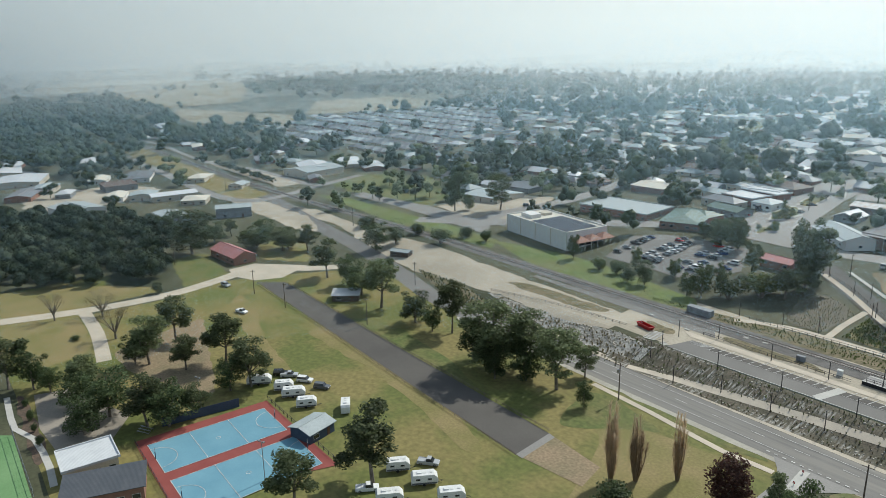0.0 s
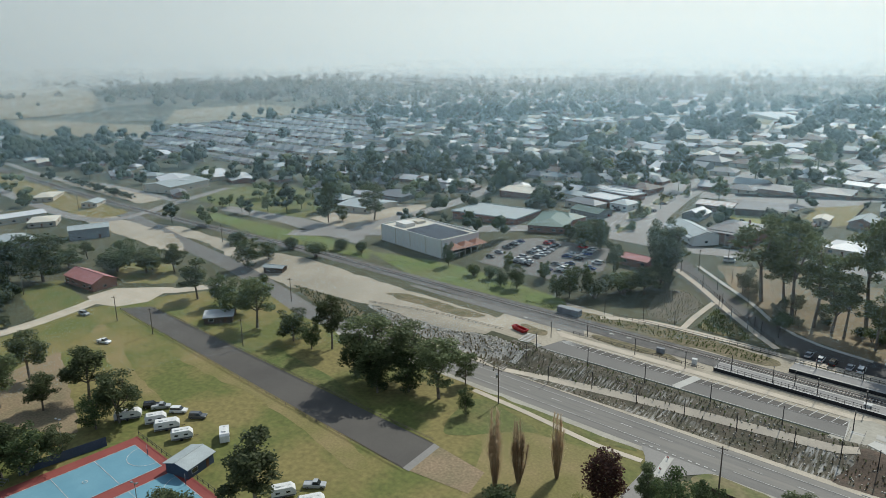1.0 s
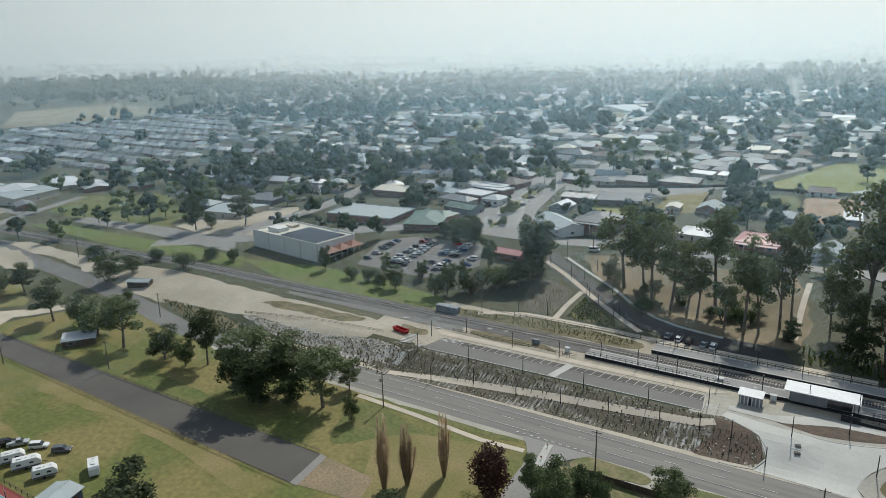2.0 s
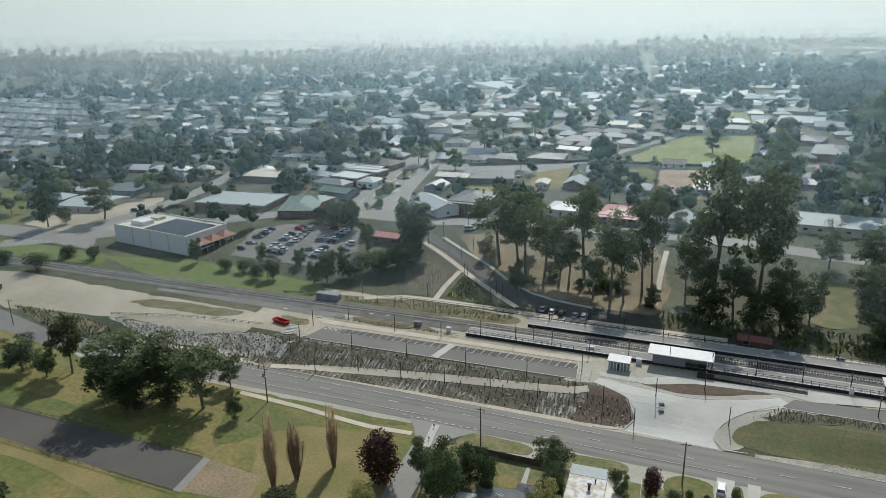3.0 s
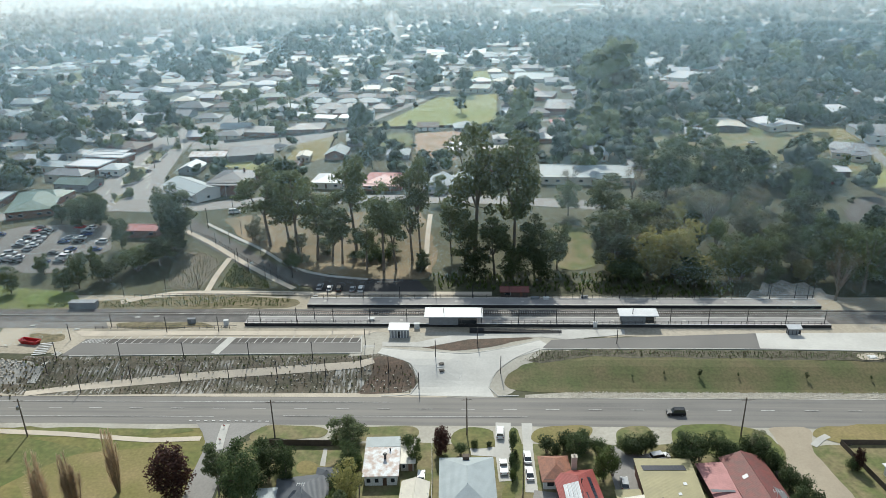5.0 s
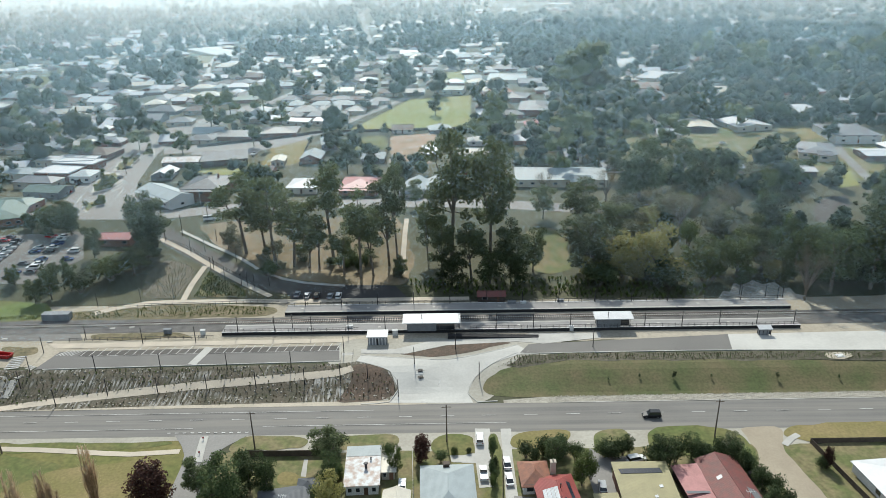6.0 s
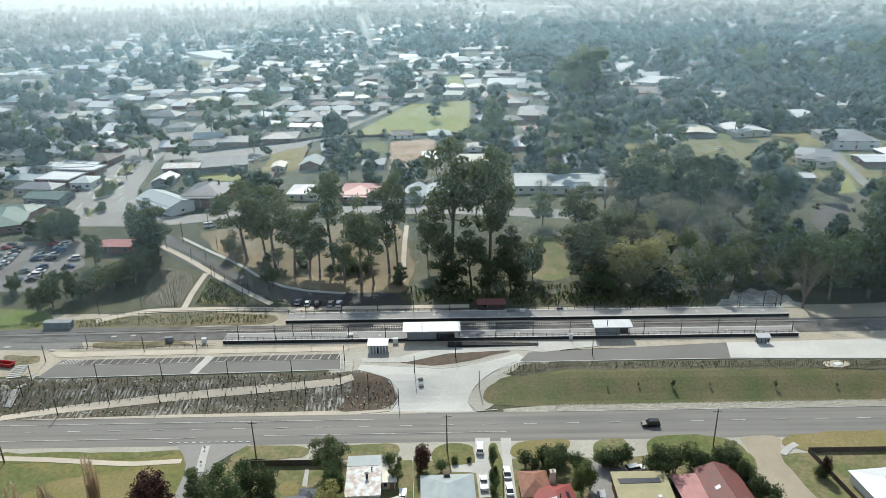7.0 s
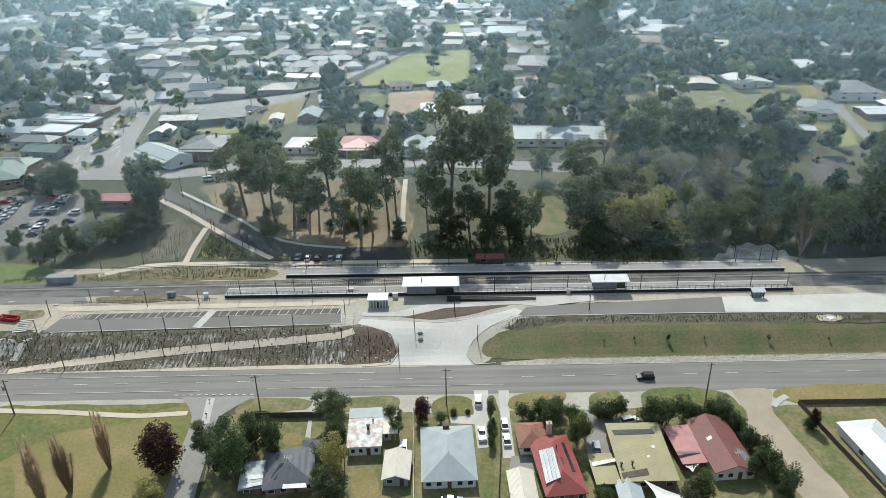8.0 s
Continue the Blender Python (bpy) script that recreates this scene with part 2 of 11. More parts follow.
def ground_z(x, y):
    """Height of the ground: park and road at 0, the station bench at 3.5, the town on a rise behind it."""
    far = smooth(-150, -215, x)
    bank = 3.5 * (smooth(162.5, 176, y) * (1 - far) + smooth(160, 192, y) * far)
    bank *= 1 - 0.35 * smooth(-260, -420, x)
    apron = smooth(-12, 0, x) * smooth(34, 22, x)
    bank = bank * (1 - apron) + apron * 3.5 * smooth(160.5, 184, y)
    rise = smooth(-420, -170, x) * smooth(900, 300, abs(x - 50) * 0.6)
    z = bank + rise * (6.0 * smooth(216, 292, y) + 5.0 * smooth(300, 430, y) + 4.0 * smooth(430, 620, y))
    z -= 3.6 * smooth(-95, -60, x) * smooth(70, 20, x) * smooth(236, 246, y) * smooth(275, 250, y) * 0.4
    z += 2.0 * smooth(420, 900, y) * smooth(-300, -600, x)
    r = (x * x + y * y) ** 0.5
    way_round = math.degrees(math.atan2(x, y))
    ridge = smooth(-79, -66, way_round) * (1 - 0.65 * smooth(-55, -32, way_round)) * (0.85 + 0.15 * math.sin(x * 0.006 + y * 0.004))
    z += (30.0 * ridge + 5.0) * smooth(950, 1950, r) - 16.0 * ridge * smooth(2050, 2700, r)
    z += 55.0 * smooth(2700, 4300, r) * (0.55 + 0.3 * math.sin(x * 0.0021 + 1.0) + 0.25 * math.sin(y * 0.0033 + x * 0.0009))
    return z


def spaced(fine_from, fine_to, step, reach_from, reach_to):
    """Grid lines: even steps over the near stretch, growing outward."""
    mid = [fine_from + step * k for k in range(int((fine_to - fine_from) / step) + 1)]
    low, s, v = [], step, fine_from
    while v > reach_from:
        s *= 1.13
        v -= s
        low.append(v)
    high, s, v = [], step, mid[-1]
    while v < reach_to:
        s *= 1.13
        v += s
        high.append(v)
    return low[::-1] + mid + high


LINES_X = spaced(-500, 260, 4.0, -4600, 4600)
LINES_Y = spaced(20, 340, 2.5, -4600, 4600)
OPEN_LAND, WAYS, LAYERS = [], [], []


def mesh_from(name, verts, faces, material, smooth_faces=False):
    me = bpy.data.meshes.new(name)
    me.from_pydata(verts, [], faces)
    me.materials.append(material)
    if smooth_faces:
        me.shade_smooth()
    me.update()
    return me


def build_ground():
    nx, ny = len(LINES_X), len(LINES_Y)
    verts = [(x, y, ground_z(x, y)) for y in LINES_Y for x in LINES_X]
    faces = [(j * nx + i, j * nx + i + 1, (j + 1) * nx + i + 1, (j + 1) * nx + i) for j in range(ny - 1) for i in range(nx - 1)]
    return tagged(new("ground", mesh_from("ground", verts, faces, GROUND, True)), "uneven dry grassy ground reaching to the hazy horizon", "ground", kind="structure")


build_ground()


NATURAL = (LAWN, WEEDS, GREEN_GRASS, DRY_GRASS, MOUND_GRASS, ROUGH_GRASS, FIELD, SAND, DIRT, RED_DIRT, MULCH, TAN_SLOPE, VERGE, SCREE, YARD_GRASS, BROWN_MULCH, LANE, PLANT_BED)


def ragged(outline):
    """Rounds the corners of natural ground and lets its edge wander."""
    pts = [tuple(p) for p in outline]
    for _ in range(2):
        out = []
        for (ax, ay), (bx, by) in zip(pts, pts[1:] + pts[:1]):
            n = math.hypot(bx - ax, by - ay)
            f = min(0.25, 3.0 / max(n, 0.1))
            out += [(ax + (bx - ax) * f, ay + (by - ay) * f), (bx - (bx - ax) * f, by - (by - ay) * f)]
        pts = out
    fine = []
    for (ax, ay), (bx, by) in zip(pts, pts[1:] + pts[:1]):
        n = math.hypot(bx - ax, by - ay)
        k = max(1, min(30, int(n / 2.5)))
        for i in range(k):
            x, y = ax + (bx - ax) * i / k, ay + (by - ay) * i / k
            far = math.hypot(x, y) / 170
            x += 0.9 * far * noise.noise(Vector((x * 0.22, y * 0.22, 1.3)))
            y += 0.9 * far * noise.noise(Vector((x * 0.22, y * 0.22, 8.3)))
            fine.append((x, y))
    return fine


def drape(name, outline, material, lift, label="", category="", kind="structure", crisp=False):
    """A thin sheet in the shape of the outline, lying on the ground."""
    if material in NATURAL and not crisp:
        outline = ragged(outline)
    bm = bmesh.new()
    face = bm.faces.new([bm.verts.new((x, y, 0)) for x, y in outline])
    face.normal_update()
    bmesh.ops.triangulate(bm, faces=bm.faces[:])
    xs, ys = [p[0] for p in outline], [p[1] for p in outline]
    for lines, axis, a, b in ((LINES_X, 0, min(xs), max(xs)), (LINES_Y, 1, min(ys), max(ys))):
        for v in lines:
            if a < v < b:
                co, no = ((v, 0, 0), (1, 0, 0)) if axis == 0 else ((0, v, 0), (0, 1, 0))
                bmesh.ops.bisect_plane(bm, geom=bm.verts[:] + bm.edges[:] + bm.faces[:], plane_co=co, plane_no=no)
    for v in bm.verts:
        v.co.z = ground_z(v.co.x, v.co.y) + lift + 0.0006 * len(LAYERS)
    bmesh.ops.recalc_face_normals(bm, faces=bm.faces[:])
    if sum(f.normal.z for f in bm.faces) < 0:
        bmesh.ops.reverse_faces(bm, faces=bm.faces[:])
    me = bpy.data.meshes.new(name)
    bm.to_mesh(me)
    bm.free()
    me.materials.append(material)
    LAYERS.append(name)
    if sum(ys) / len(ys) > 222:
        OPEN_LAND.append(list(outline))
    return tagged(new(name, me), label, category or name.split("_")[-1], kind=kind)


def ribbon_outline(line, width):
    left, right = [], []
    for k, (x, y) in enumerate(line):
        ax, ay = line[max(k - 1, 0)]
        bx, by = line[min(k + 1, len(line) - 1)]
        dx, dy = bx - ax, by - ay
        n = math.hypot(dx, dy)
        nx, ny = -dy / n * width / 2, dx / n * width / 2
        left.append((x + nx, y + ny))
        right.append((x - nx, y - ny))
    return left + right[::-1]


def curve_line(line, step=6.0):
    """Rounds a polyline (Catmull-Rom)."""
    out = []
    for k in range(len(line) - 1):
        p0, p1, p2, p3 = line[max(k - 1, 0)], line[k], line[k + 1], line[min(k + 2, len(line) - 1)]
        n = max(1, int(math.hypot(p2[0] - p1[0], p2[1] - p1[1]) / step))
        for i in range(n):
            t = i / n
            out.append(tuple(0.5 * (2 * b + (c - a) * t + (2 * a - 5 * b + 4 * c - d) * t * t + (3 * b - a - 3 * c + d) * t ** 3) for a, b, c, d in zip(p0, p1, p2, p3)))
    return out + [tuple(line[-1])]


def way(name, line, width, material, lift, label="", category="", step=6.0):
    WAYS.append((line, width))
    return drape(name, ribbon_outline(curve_line(line, step), width), material, lift, label, category)

# ---- building blocks ----
class Shape:
    """Collects the corners and faces of one mesh."""

    def __init__(self):
        self.v, self.f = [], []

    def add(self, verts, faces):
        o = len(self.v)
        self.v += [tuple(p) for p in verts]
        self.f += [tuple(i + o for i in q) for q in faces]
        return self

    def box(self, x0, y0, z0, x1, y1, z1):
        return self.add([(x0, y0, z0), (x1, y0, z0), (x1, y1, z0), (x0, y1, z0), (x0, y0, z1), (x1, y0, z1), (x1, y1, z1), (x0, y1, z1)],
                        [(0, 3, 2, 1), (4, 5, 6, 7), (0, 1, 5, 4), (1, 2, 6, 5), (2, 3, 7, 6), (3, 0, 4, 7)])

    def tube(self, a, b, ra, rb, n=7):
        a, b = Vector(a), Vector(b)
        d = (b - a).normalized()
        u = d.orthogonal().normalized()
        w = d.cross(u)
        ring = [(math.cos(2 * math.pi * k / n), math.sin(2 * math.pi * k / n)) for k in range(n)]
        verts = [a + (u * c + w * s) * ra for c, s in ring] + [b + (u * c + w * s) * rb for c, s in ring]
        faces = [(k, (k + 1) % n, n + (k + 1) % n, n + k) for k in range(n)] + [tuple(range(n))[::-1], tuple(range(n, 2 * n))]
        return self.add(verts, faces)

    def slab(self, corners, t):
        """A plate with the given top corners, t thick."""
        n = len(corners)
        low = [(x, y, z - t) for x, y, z in corners]
        return self.add(list(corners) + low, [tuple(range(n)), tuple(range(n, 2 * n))[::-1]] + [(k, n + k, n + (k + 1) % n, (k + 1) % n) for k in range(n)])

    def mesh(self, name, material, soft=False):
        return mesh_from(name, self.v, self.f, material, soft)


def part(name, shape, material, parent, label="", soft=False):
    ob = new(name, shape.mesh(name, material, soft) if isinstance(shape, Shape) else shape)
    ob.parent = parent
    return tagged(ob, label)


PROTO = {}


def place(key, maker, m, label="", category="", group=""):
    """The first of a kind is built, the others are copies of it with the same meshes."""
    if key in PROTO:
        first = PROTO[key]
        ob = copy_thing(first, m @ Matrix.Diagonal([1 / s for s in first.scale] + [1]))
    else:
        ob = PROTO[key] = maker()
        ob.matrix_basis = m
    return tagged(ob, label, category, group)


def stand(x, y, turn=0.0, size=1.0, lift=0.0, tall=None):
    """A pose on the ground."""
    return pose(x, y, ground_z(x, y) + lift, 0, 0, turn) @ Matrix.Diagonal((size, size, tall or size, 1))


# ---- trees ----
def leaves(shape, rng, centre, radius, count, size, flat=0.75, shell=0.4):
    """A clump of leaf sprays, thicker towards its outside."""
    for _ in range(count):
        d = Vector((rng.gauss(0, 1), rng.gauss(0, 1), rng.gauss(0, 1))).normalized()
        p = Vector(centre) + Vector((d.x, d.y, d.z * flat)) * radius * rng.random() ** shell
        u = Vector((rng.gauss(0, 1), rng.gauss(0, 1), rng.gauss(0, 0.6))).normalized()
        w = u.cross(d + Vector((rng.random() - 0.5, rng.random() - 0.5, rng.random() - 0.5)) * 0.9)
        if w.length < 0.05:
            continue
        w = w.normalized() * size * (0.35 + 0.4 * rng.random())
        u = u * size * (0.5 + 0.5 * rng.random())
        shape.add([p - u - w * 0.4, p + w, p + u + w * 0.2, p - w], [(0, 1, 2, 3)])


def tree(kind, seed, leaf, count, size):
    """kind: gum (tall, open, layered crown), round (full crown to low down), fir (pointed), poplar (narrow, bare), bush."""
    rng = random.Random(seed * 7 + len(kind))
    root = new("tree")
    trunk, crown = Shape(), Shape()
    h = 10.0
    if kind in ("gum", "tall"):
        slim = 1.0 if kind == "gum" else 0.86
        foot = Vector((0, 0, -0.3))
        fork = Vector((rng.uniform(-0.45, 0.45), rng.uniform(-0.45, 0.45), h * (rng.uniform(0.2, 0.34) if kind == "gum" else rng.uniform(0.24, 0.5))))
        trunk.tube(foot, fork, 0.19, 0.13)
        tips = []
        leaders = rng.choice((3, 4, 4, 5)) if kind == "gum" else rng.choice((3, 4, 4))
        turn = rng.uniform(0, 6.28)
        for k in range(leaders):
            a = turn + 6.28 * k / leaders + rng.uniform(-0.4, 0.4)
            out = (0.3 if k == 0 else rng.uniform(0.9, 2.0)) * slim
            end = Vector((math.cos(a) * out, math.sin(a) * out, h * (0.92 if k == 0 else rng.uniform(0.62, 0.88))))
            mid = fork.lerp(end, 0.5) + Vector((math.cos(a), math.sin(a), 0)) * rng.uniform(0.0, 0.4)
            trunk.tube(fork, mid, 0.11, 0.07, 6).tube(mid, end, 0.07, 0.025, 5)
            tips.append((end, rng.uniform(0.75, 1.15)))
            for j in range(6):
                f = rng.uniform(0.0, 0.95)
                p = fork.lerp(mid, f * 2) if f < 0.5 else mid.lerp(end, f * 2 - 1)
                b = a + rng.uniform(-1.6, 1.6)
                reach = rng.uniform(0.4, 1.8) * (1.15 - 0.45 * f) * slim
                q = p + Vector((math.cos(b) * reach, math.sin(b) * reach, rng.uniform(-0.1, 0.7)))
                trunk.tube(p, q, 0.05, 0.02, 4)
                tips.append((q, rng.uniform(0.5, 1.0)))
        total = sum(r * r for _, r in tips)
        for tip, r in tips:
            leaves(crown, rng, tip, r * 1.1, int(count * r * r / total), size * rng.uniform(0.85, 1.15), 0.72, 0.36)
        if kind == "gum":
            leaves(crown, rng, fork.lerp(Vector((0, 0, h * 0.9)), 0.5), 2.0, int(count * 0.2), size, 1.25)
    elif kind == "round":
        trunk.tube((0, 0, -0.3), (0, 0, h * 0.55), 0.22, 0.11)
        n = 22
        for k in range(n):
            a = k * 2.4 + rng.uniform(-0.5, 0.5)
            f = rng.uniform(0.14, 0.9)
            out = 3.0 * math.sin(math.pi * min(0.97, max(0.1, (f * 0.92)))) ** 0.6 * rng.uniform(0.5, 1.05)
            c = Vector((math.cos(a) * out, math.sin(a) * out, f * h))
            if k % 2 == 0:
                trunk.tube((0, 0, h * min(f, 0.5) * rng.uniform(0.5, 0.9)), c, 0.09, 0.03, 5)
            r = rng.uniform(0.9, 1.7)
            leaves(crown, rng, c, r * 0.85, int(count / n * (0.3 + r * 0.5)), size, 0.8, 0.28)
        leaves(crown, rng, (0, 0, h * 0.5), 2.5, int(count * 0.32), size * 1.3, 1.3)
    elif kind == "oval":
        trunk.tube((0, 0, -0.3), (0, 0, h * 0.75), 0.2, 0.06)
        for k in range(34):
            a, f = k * 2.4 + rng.uniform(-0.4, 0.4), (k + 0.5) / 34
            out = 2.75 * math.sin(math.pi * (0.12 + 0.8 * f)) ** 0.75 * rng.uniform(0.6, 0.85)
            c = Vector((math.cos(a) * out, math.sin(a) * out, h * (0.1 + 0.8 * f)))
            if k % 3 == 0:
                trunk.tube((0, 0, c.z * 0.7), c, 0.07, 0.02, 4)
            leaves(crown, rng, c, rng.uniform(0.75, 1.15), count // 48, size, 1.0, 0.3)
        leaves(crown, rng, (0, 0, h * 0.5), 2.1, count // 4, size * 1.3, 1.9, 0.3)
    elif kind == "fir":
        trunk.tube((0, 0, -0.3), (0, 0, h * 0.97), 0.24, 0.03)
        for k in range(14):
            f = k / 14
            r = 2.1 * (1 - f) ** 0.8 + 0.25
            for j in range(4):
                a = j * 1.57 + k * 0.8 + rng.uniform(-0.3, 0.3)
                leaves(crown, rng, (math.cos(a) * r * 0.6, math.sin(a) * r * 0.6, h * (0.08 + 0.9 * f)), r * 0.6, count // 56, size, 0.6)
    elif kind == "poplar":
        for k in range(16):
            a = k * 2.4 + rng.uniform(-0.3, 0.3)
            r = rng.uniform(0.1, 1.0)
            base, mid = Vector((math.cos(a) * 0.1, math.sin(a) * 0.1, -0.2)), Vector((math.cos(a) * r * 0.6, math.sin(a) * r * 0.6, h * rng.uniform(0.25, 0.42)))
            top = rng.uniform(0.55, 1.0)
            tip = Vector((math.cos(a) * r * (1.35 - top) + rng.uniform(-0.15, 0.15), math.sin(a) * r * (1.35 - top) + rng.uniform(-0.15, 0.15), h * top))
            trunk.tube(base, mid, 0.05, 0.03, 5).tube(mid, tip, 0.03, 0.006, 5)
            for j in range(count // 16):
                f = rng.uniform(0.1, 0.97)
                p = base.lerp(mid, f / 0.35) if f < 0.35 else mid.lerp(tip, (f - 0.35) / 0.65)
                b = rng.uniform(0, 6.28)
                reach = rng.uniform(0.05, 0.55) * math.sin(math.pi * min(0.94, f * 0.8 + 0.12)) ** 0.7
                q = p + Vector((math.cos(b) * reach, math.sin(b) * reach, rng.uniform(0.25, 0.8)))
                w = Vector((-math.sin(b), math.cos(b), 0)) * size * rng.uniform(0.5, 1.0)
                crown.add([p - w, p + w, q + w * 0.2, q - w * 0.2], [(0, 1, 2, 3)])
    elif kind == "bare":
        trunk.tube((0, 0, -0.2), (0, 0, 2.5), 0.3, 0.22)
        for k in range(16):
            a = k * 2.4
            q = Vector((math.cos(a) * rng.uniform(1.5, 3.2), math.sin(a) * rng.uniform(1.5, 3.2), rng.uniform(5.5, 9.6)))
            m = Vector((q.x * 0.45, q.y * 0.45, 2.3 + q.z * 0.3))
            trunk.tube((0, 0, rng.uniform(1.5, 2.5)), m, 0.13, 0.08, 5).tube(m, q, 0.08, 0.02, 4)
            leaves(crown, rng, q, 1.3, count // 16, size, 1.0)
    else:
        for k in range(9):
            a = k * 2.4
            r = rng.uniform(0.0, 2.6)
            c = (math.cos(a) * r, math.sin(a) * r, rng.uniform(2.0, 6.0))
            trunk.tube((math.cos(a) * 0.3, math.sin(a) * 0.3, -0.2), c, 0.12, 0.05, 5)
            leaves(crown, rng, c, rng.uniform(2.0, 2.8), count // 9, size, 0.9)
    part("trunk", trunk, TWIG if kind == "poplar" else BARK, root)
    part("crown", crown, leaf, root)
    return root


def lump_forms(level):
    """Corners and faces of rough leafy masses, of which the distant crowns are made up."""
    out = []
    for seed in range(8):
        rng = random.Random(100 + seed)
        bm = bmesh.new()
        bmesh.ops.create_icosphere(bm, subdivisions=level, radius=1.0)
        for v in bm.verts:
            v.co *= rng.uniform(0.72, 1.22)
        out.append(([v.co.copy() for v in bm.verts], [tuple(v.index for v in f.verts) for f in bm.faces]))
        bm.free()
    return out


LUMPS = {1: lump_forms(1), 2: lump_forms(2)}


def far_tree_into(shape, rng, x, y, h, spread=1.0, n=70, leaf=0.12):
    """A distant tree or shrub: several rough leafy masses and loose sprays round them."""
    z = ground_z(x, y)
    r = math.hypot(x, y)
    level, masses, sprays = (2, 4, n) if r < 480 else (1, 6, n) if r < 1000 else (1, 4, 0) if r < 1400 else (1, 3, 0)
    wide = h * (0.3 if h > 7 else 0.42) * spread
    low = 0.3 if h > 7 else 0.22
    for k in range(masses):
        a, f = k * 2.4 + rng.uniform(-0.5, 0.5), rng.uniform(low, 0.74)
        if k == 0:
            f = 0.72
        out = rng.uniform(0.35, 0.8) * wide * math.sin(math.pi * f) if k else 0.0
        m = wide * rng.uniform(0.5, 0.78) * (0.8 if f > 0.6 else 1.0)
        cx, cy, cz = x + math.cos(a) * out, y + math.sin(a) * out, z + h * f
        verts, faces = rng.choice(LUMPS[level])
        c, s, up = math.cos(a * 3), math.sin(a * 3), min(m * 0.95, h * (1.02 - f), h * f * 1.1)
        core = 0.82 if sprays else 1.0
        shape.add([(cx + (p.x * c - p.y * s) * m * core, cy + (p.x * s + p.y * c) * m * core, cz + p.z * up * core) for p in verts], faces)
        if sprays:
            leaves(shape, rng, (cx, cy, cz), m * 1.15, sprays // masses, h * leaf * 0.5, 0.9, 0.12)


TREE_LOOK = {
    "gum": ("gum", EUCALYPT, 3500, 0.21, "tall eucalyptus tree with an open grey-green crown"),
    "tall": ("tall", EUCALYPT, 2500, 0.21, "tall slender eucalyptus tree with a high airy crown"),
    "gumfar": ("gum", EUCALYPT, 520, 0.8, "distant eucalyptus tree with a grey-green crown"),
    "round": ("round", BROADLEAF, 3000, 0.22, "full-crowned green tree standing in grass"),
    "roundfar": ("round", BROADLEAF, 560, 0.8, "distant full-crowned garden tree"),
    "dark": ("round", DARK_LEAF, 3000, 0.22, "dense dark green tree with a full crown"),
    "darkfar": ("round", DARK_LEAF, 560, 0.85, "distant dense dark green tree"),
    "yellow": ("round", YELLOW_LEAF, 2200, 0.27, "tree with yellowing autumn leaves"),
    "sage": ("round", SAGE_LEAF, 1900, 0.26, "pale grey-green tree with a thin crown"),
    "purple": ("oval", PURPLE_LEAF, 3600, 0.25, "tree with dark purple-red foliage"),
    "fir": ("fir", CONIFER, 2600, 0.3, "dark pointed conifer tree"),
    "poplar": ("poplar", TWIG, 3000, 0.03, "narrow leafless brown poplar tree"),
    "bare": ("bare", DRY_PLANT, 1100, 0.16, "nearly bare brown deciduous tree"),
    "bush": ("bush", DARK_LEAF, 2000, 0.34, "low dense dark green shrub"),
    "bushgreen": ("bush", BROADLEAF, 2000, 0.34, "low leafy green garden shrub"),
}


FAR_CROWNS = {}


def plant(look_name, x, y, height, spread=1.0, group="", seed=None):
    """A tree of that look with its foot at x, y; variants are shared."""
    kind, leaf, count, size, label = TREE_LOOK[look_name]
    if y > 345 or math.hypot(x, y) > 420:
        shape, rng = FAR_CROWNS.setdefault(leaf.name, (Shape(), random.Random(len(FAR_CROWNS))))
        z = ground_z(x, y)
        shape.tube((x, y, z - 0.3), (x, y, z + height * 0.5), height * 0.022, height * 0.012, 5)
        for k in range(11):
            a, f = k * 2.4 + rng.uniform(-0.4, 0.4), rng.uniform(0.24, 0.84)
            r = rng.uniform(0.05, 0.27) * height * spread * math.sin(math.pi * f) ** 0.5
            m = height * rng.uniform(0.11, 0.17) * (0.6 + 0.4 * spread)
            centre = (x + math.cos(a) * r, y + math.sin(a) * r, z + height * f)
            leaves(shape, rng, centre, m, 34, height * 0.04, 0.85, 0.2)
            verts, faces = rng.choice(LUMPS[1])
            shape.add([(centre[0] + p.x * m * 0.8, centre[1] + p.y * m * 0.8, centre[2] + p.z * m * 0.65) for p in verts], faces)
        return None
    if seed is None:
        seed = int(abs(x * 13.7 + y * 7.3))
    variant = seed % (7 if kind in ("gum", "round", "tall") else 3)
    s = height / 10.0
    m = pose(x, y, ground_z(x, y), 0, 0, (seed * 73) % 360) @ Matrix.Diagonal((s * spread, s * spread, s, 1))
    word = "shrub" if kind == "bush" else "tree"
    return place(("tree", look_name, variant), lambda: tree(kind, variant, leaf, count, size), m, label, word, group)


def inside(x, y, poly):
    hit = False
    for (ax, ay), (bx, by) in zip(poly, poly[1:] + poly[:1]):
        if (ay > y) != (by > y) and x < (bx - ax) * (y - ay) / (by - ay) + ax:
            hit = not hit
    return hit


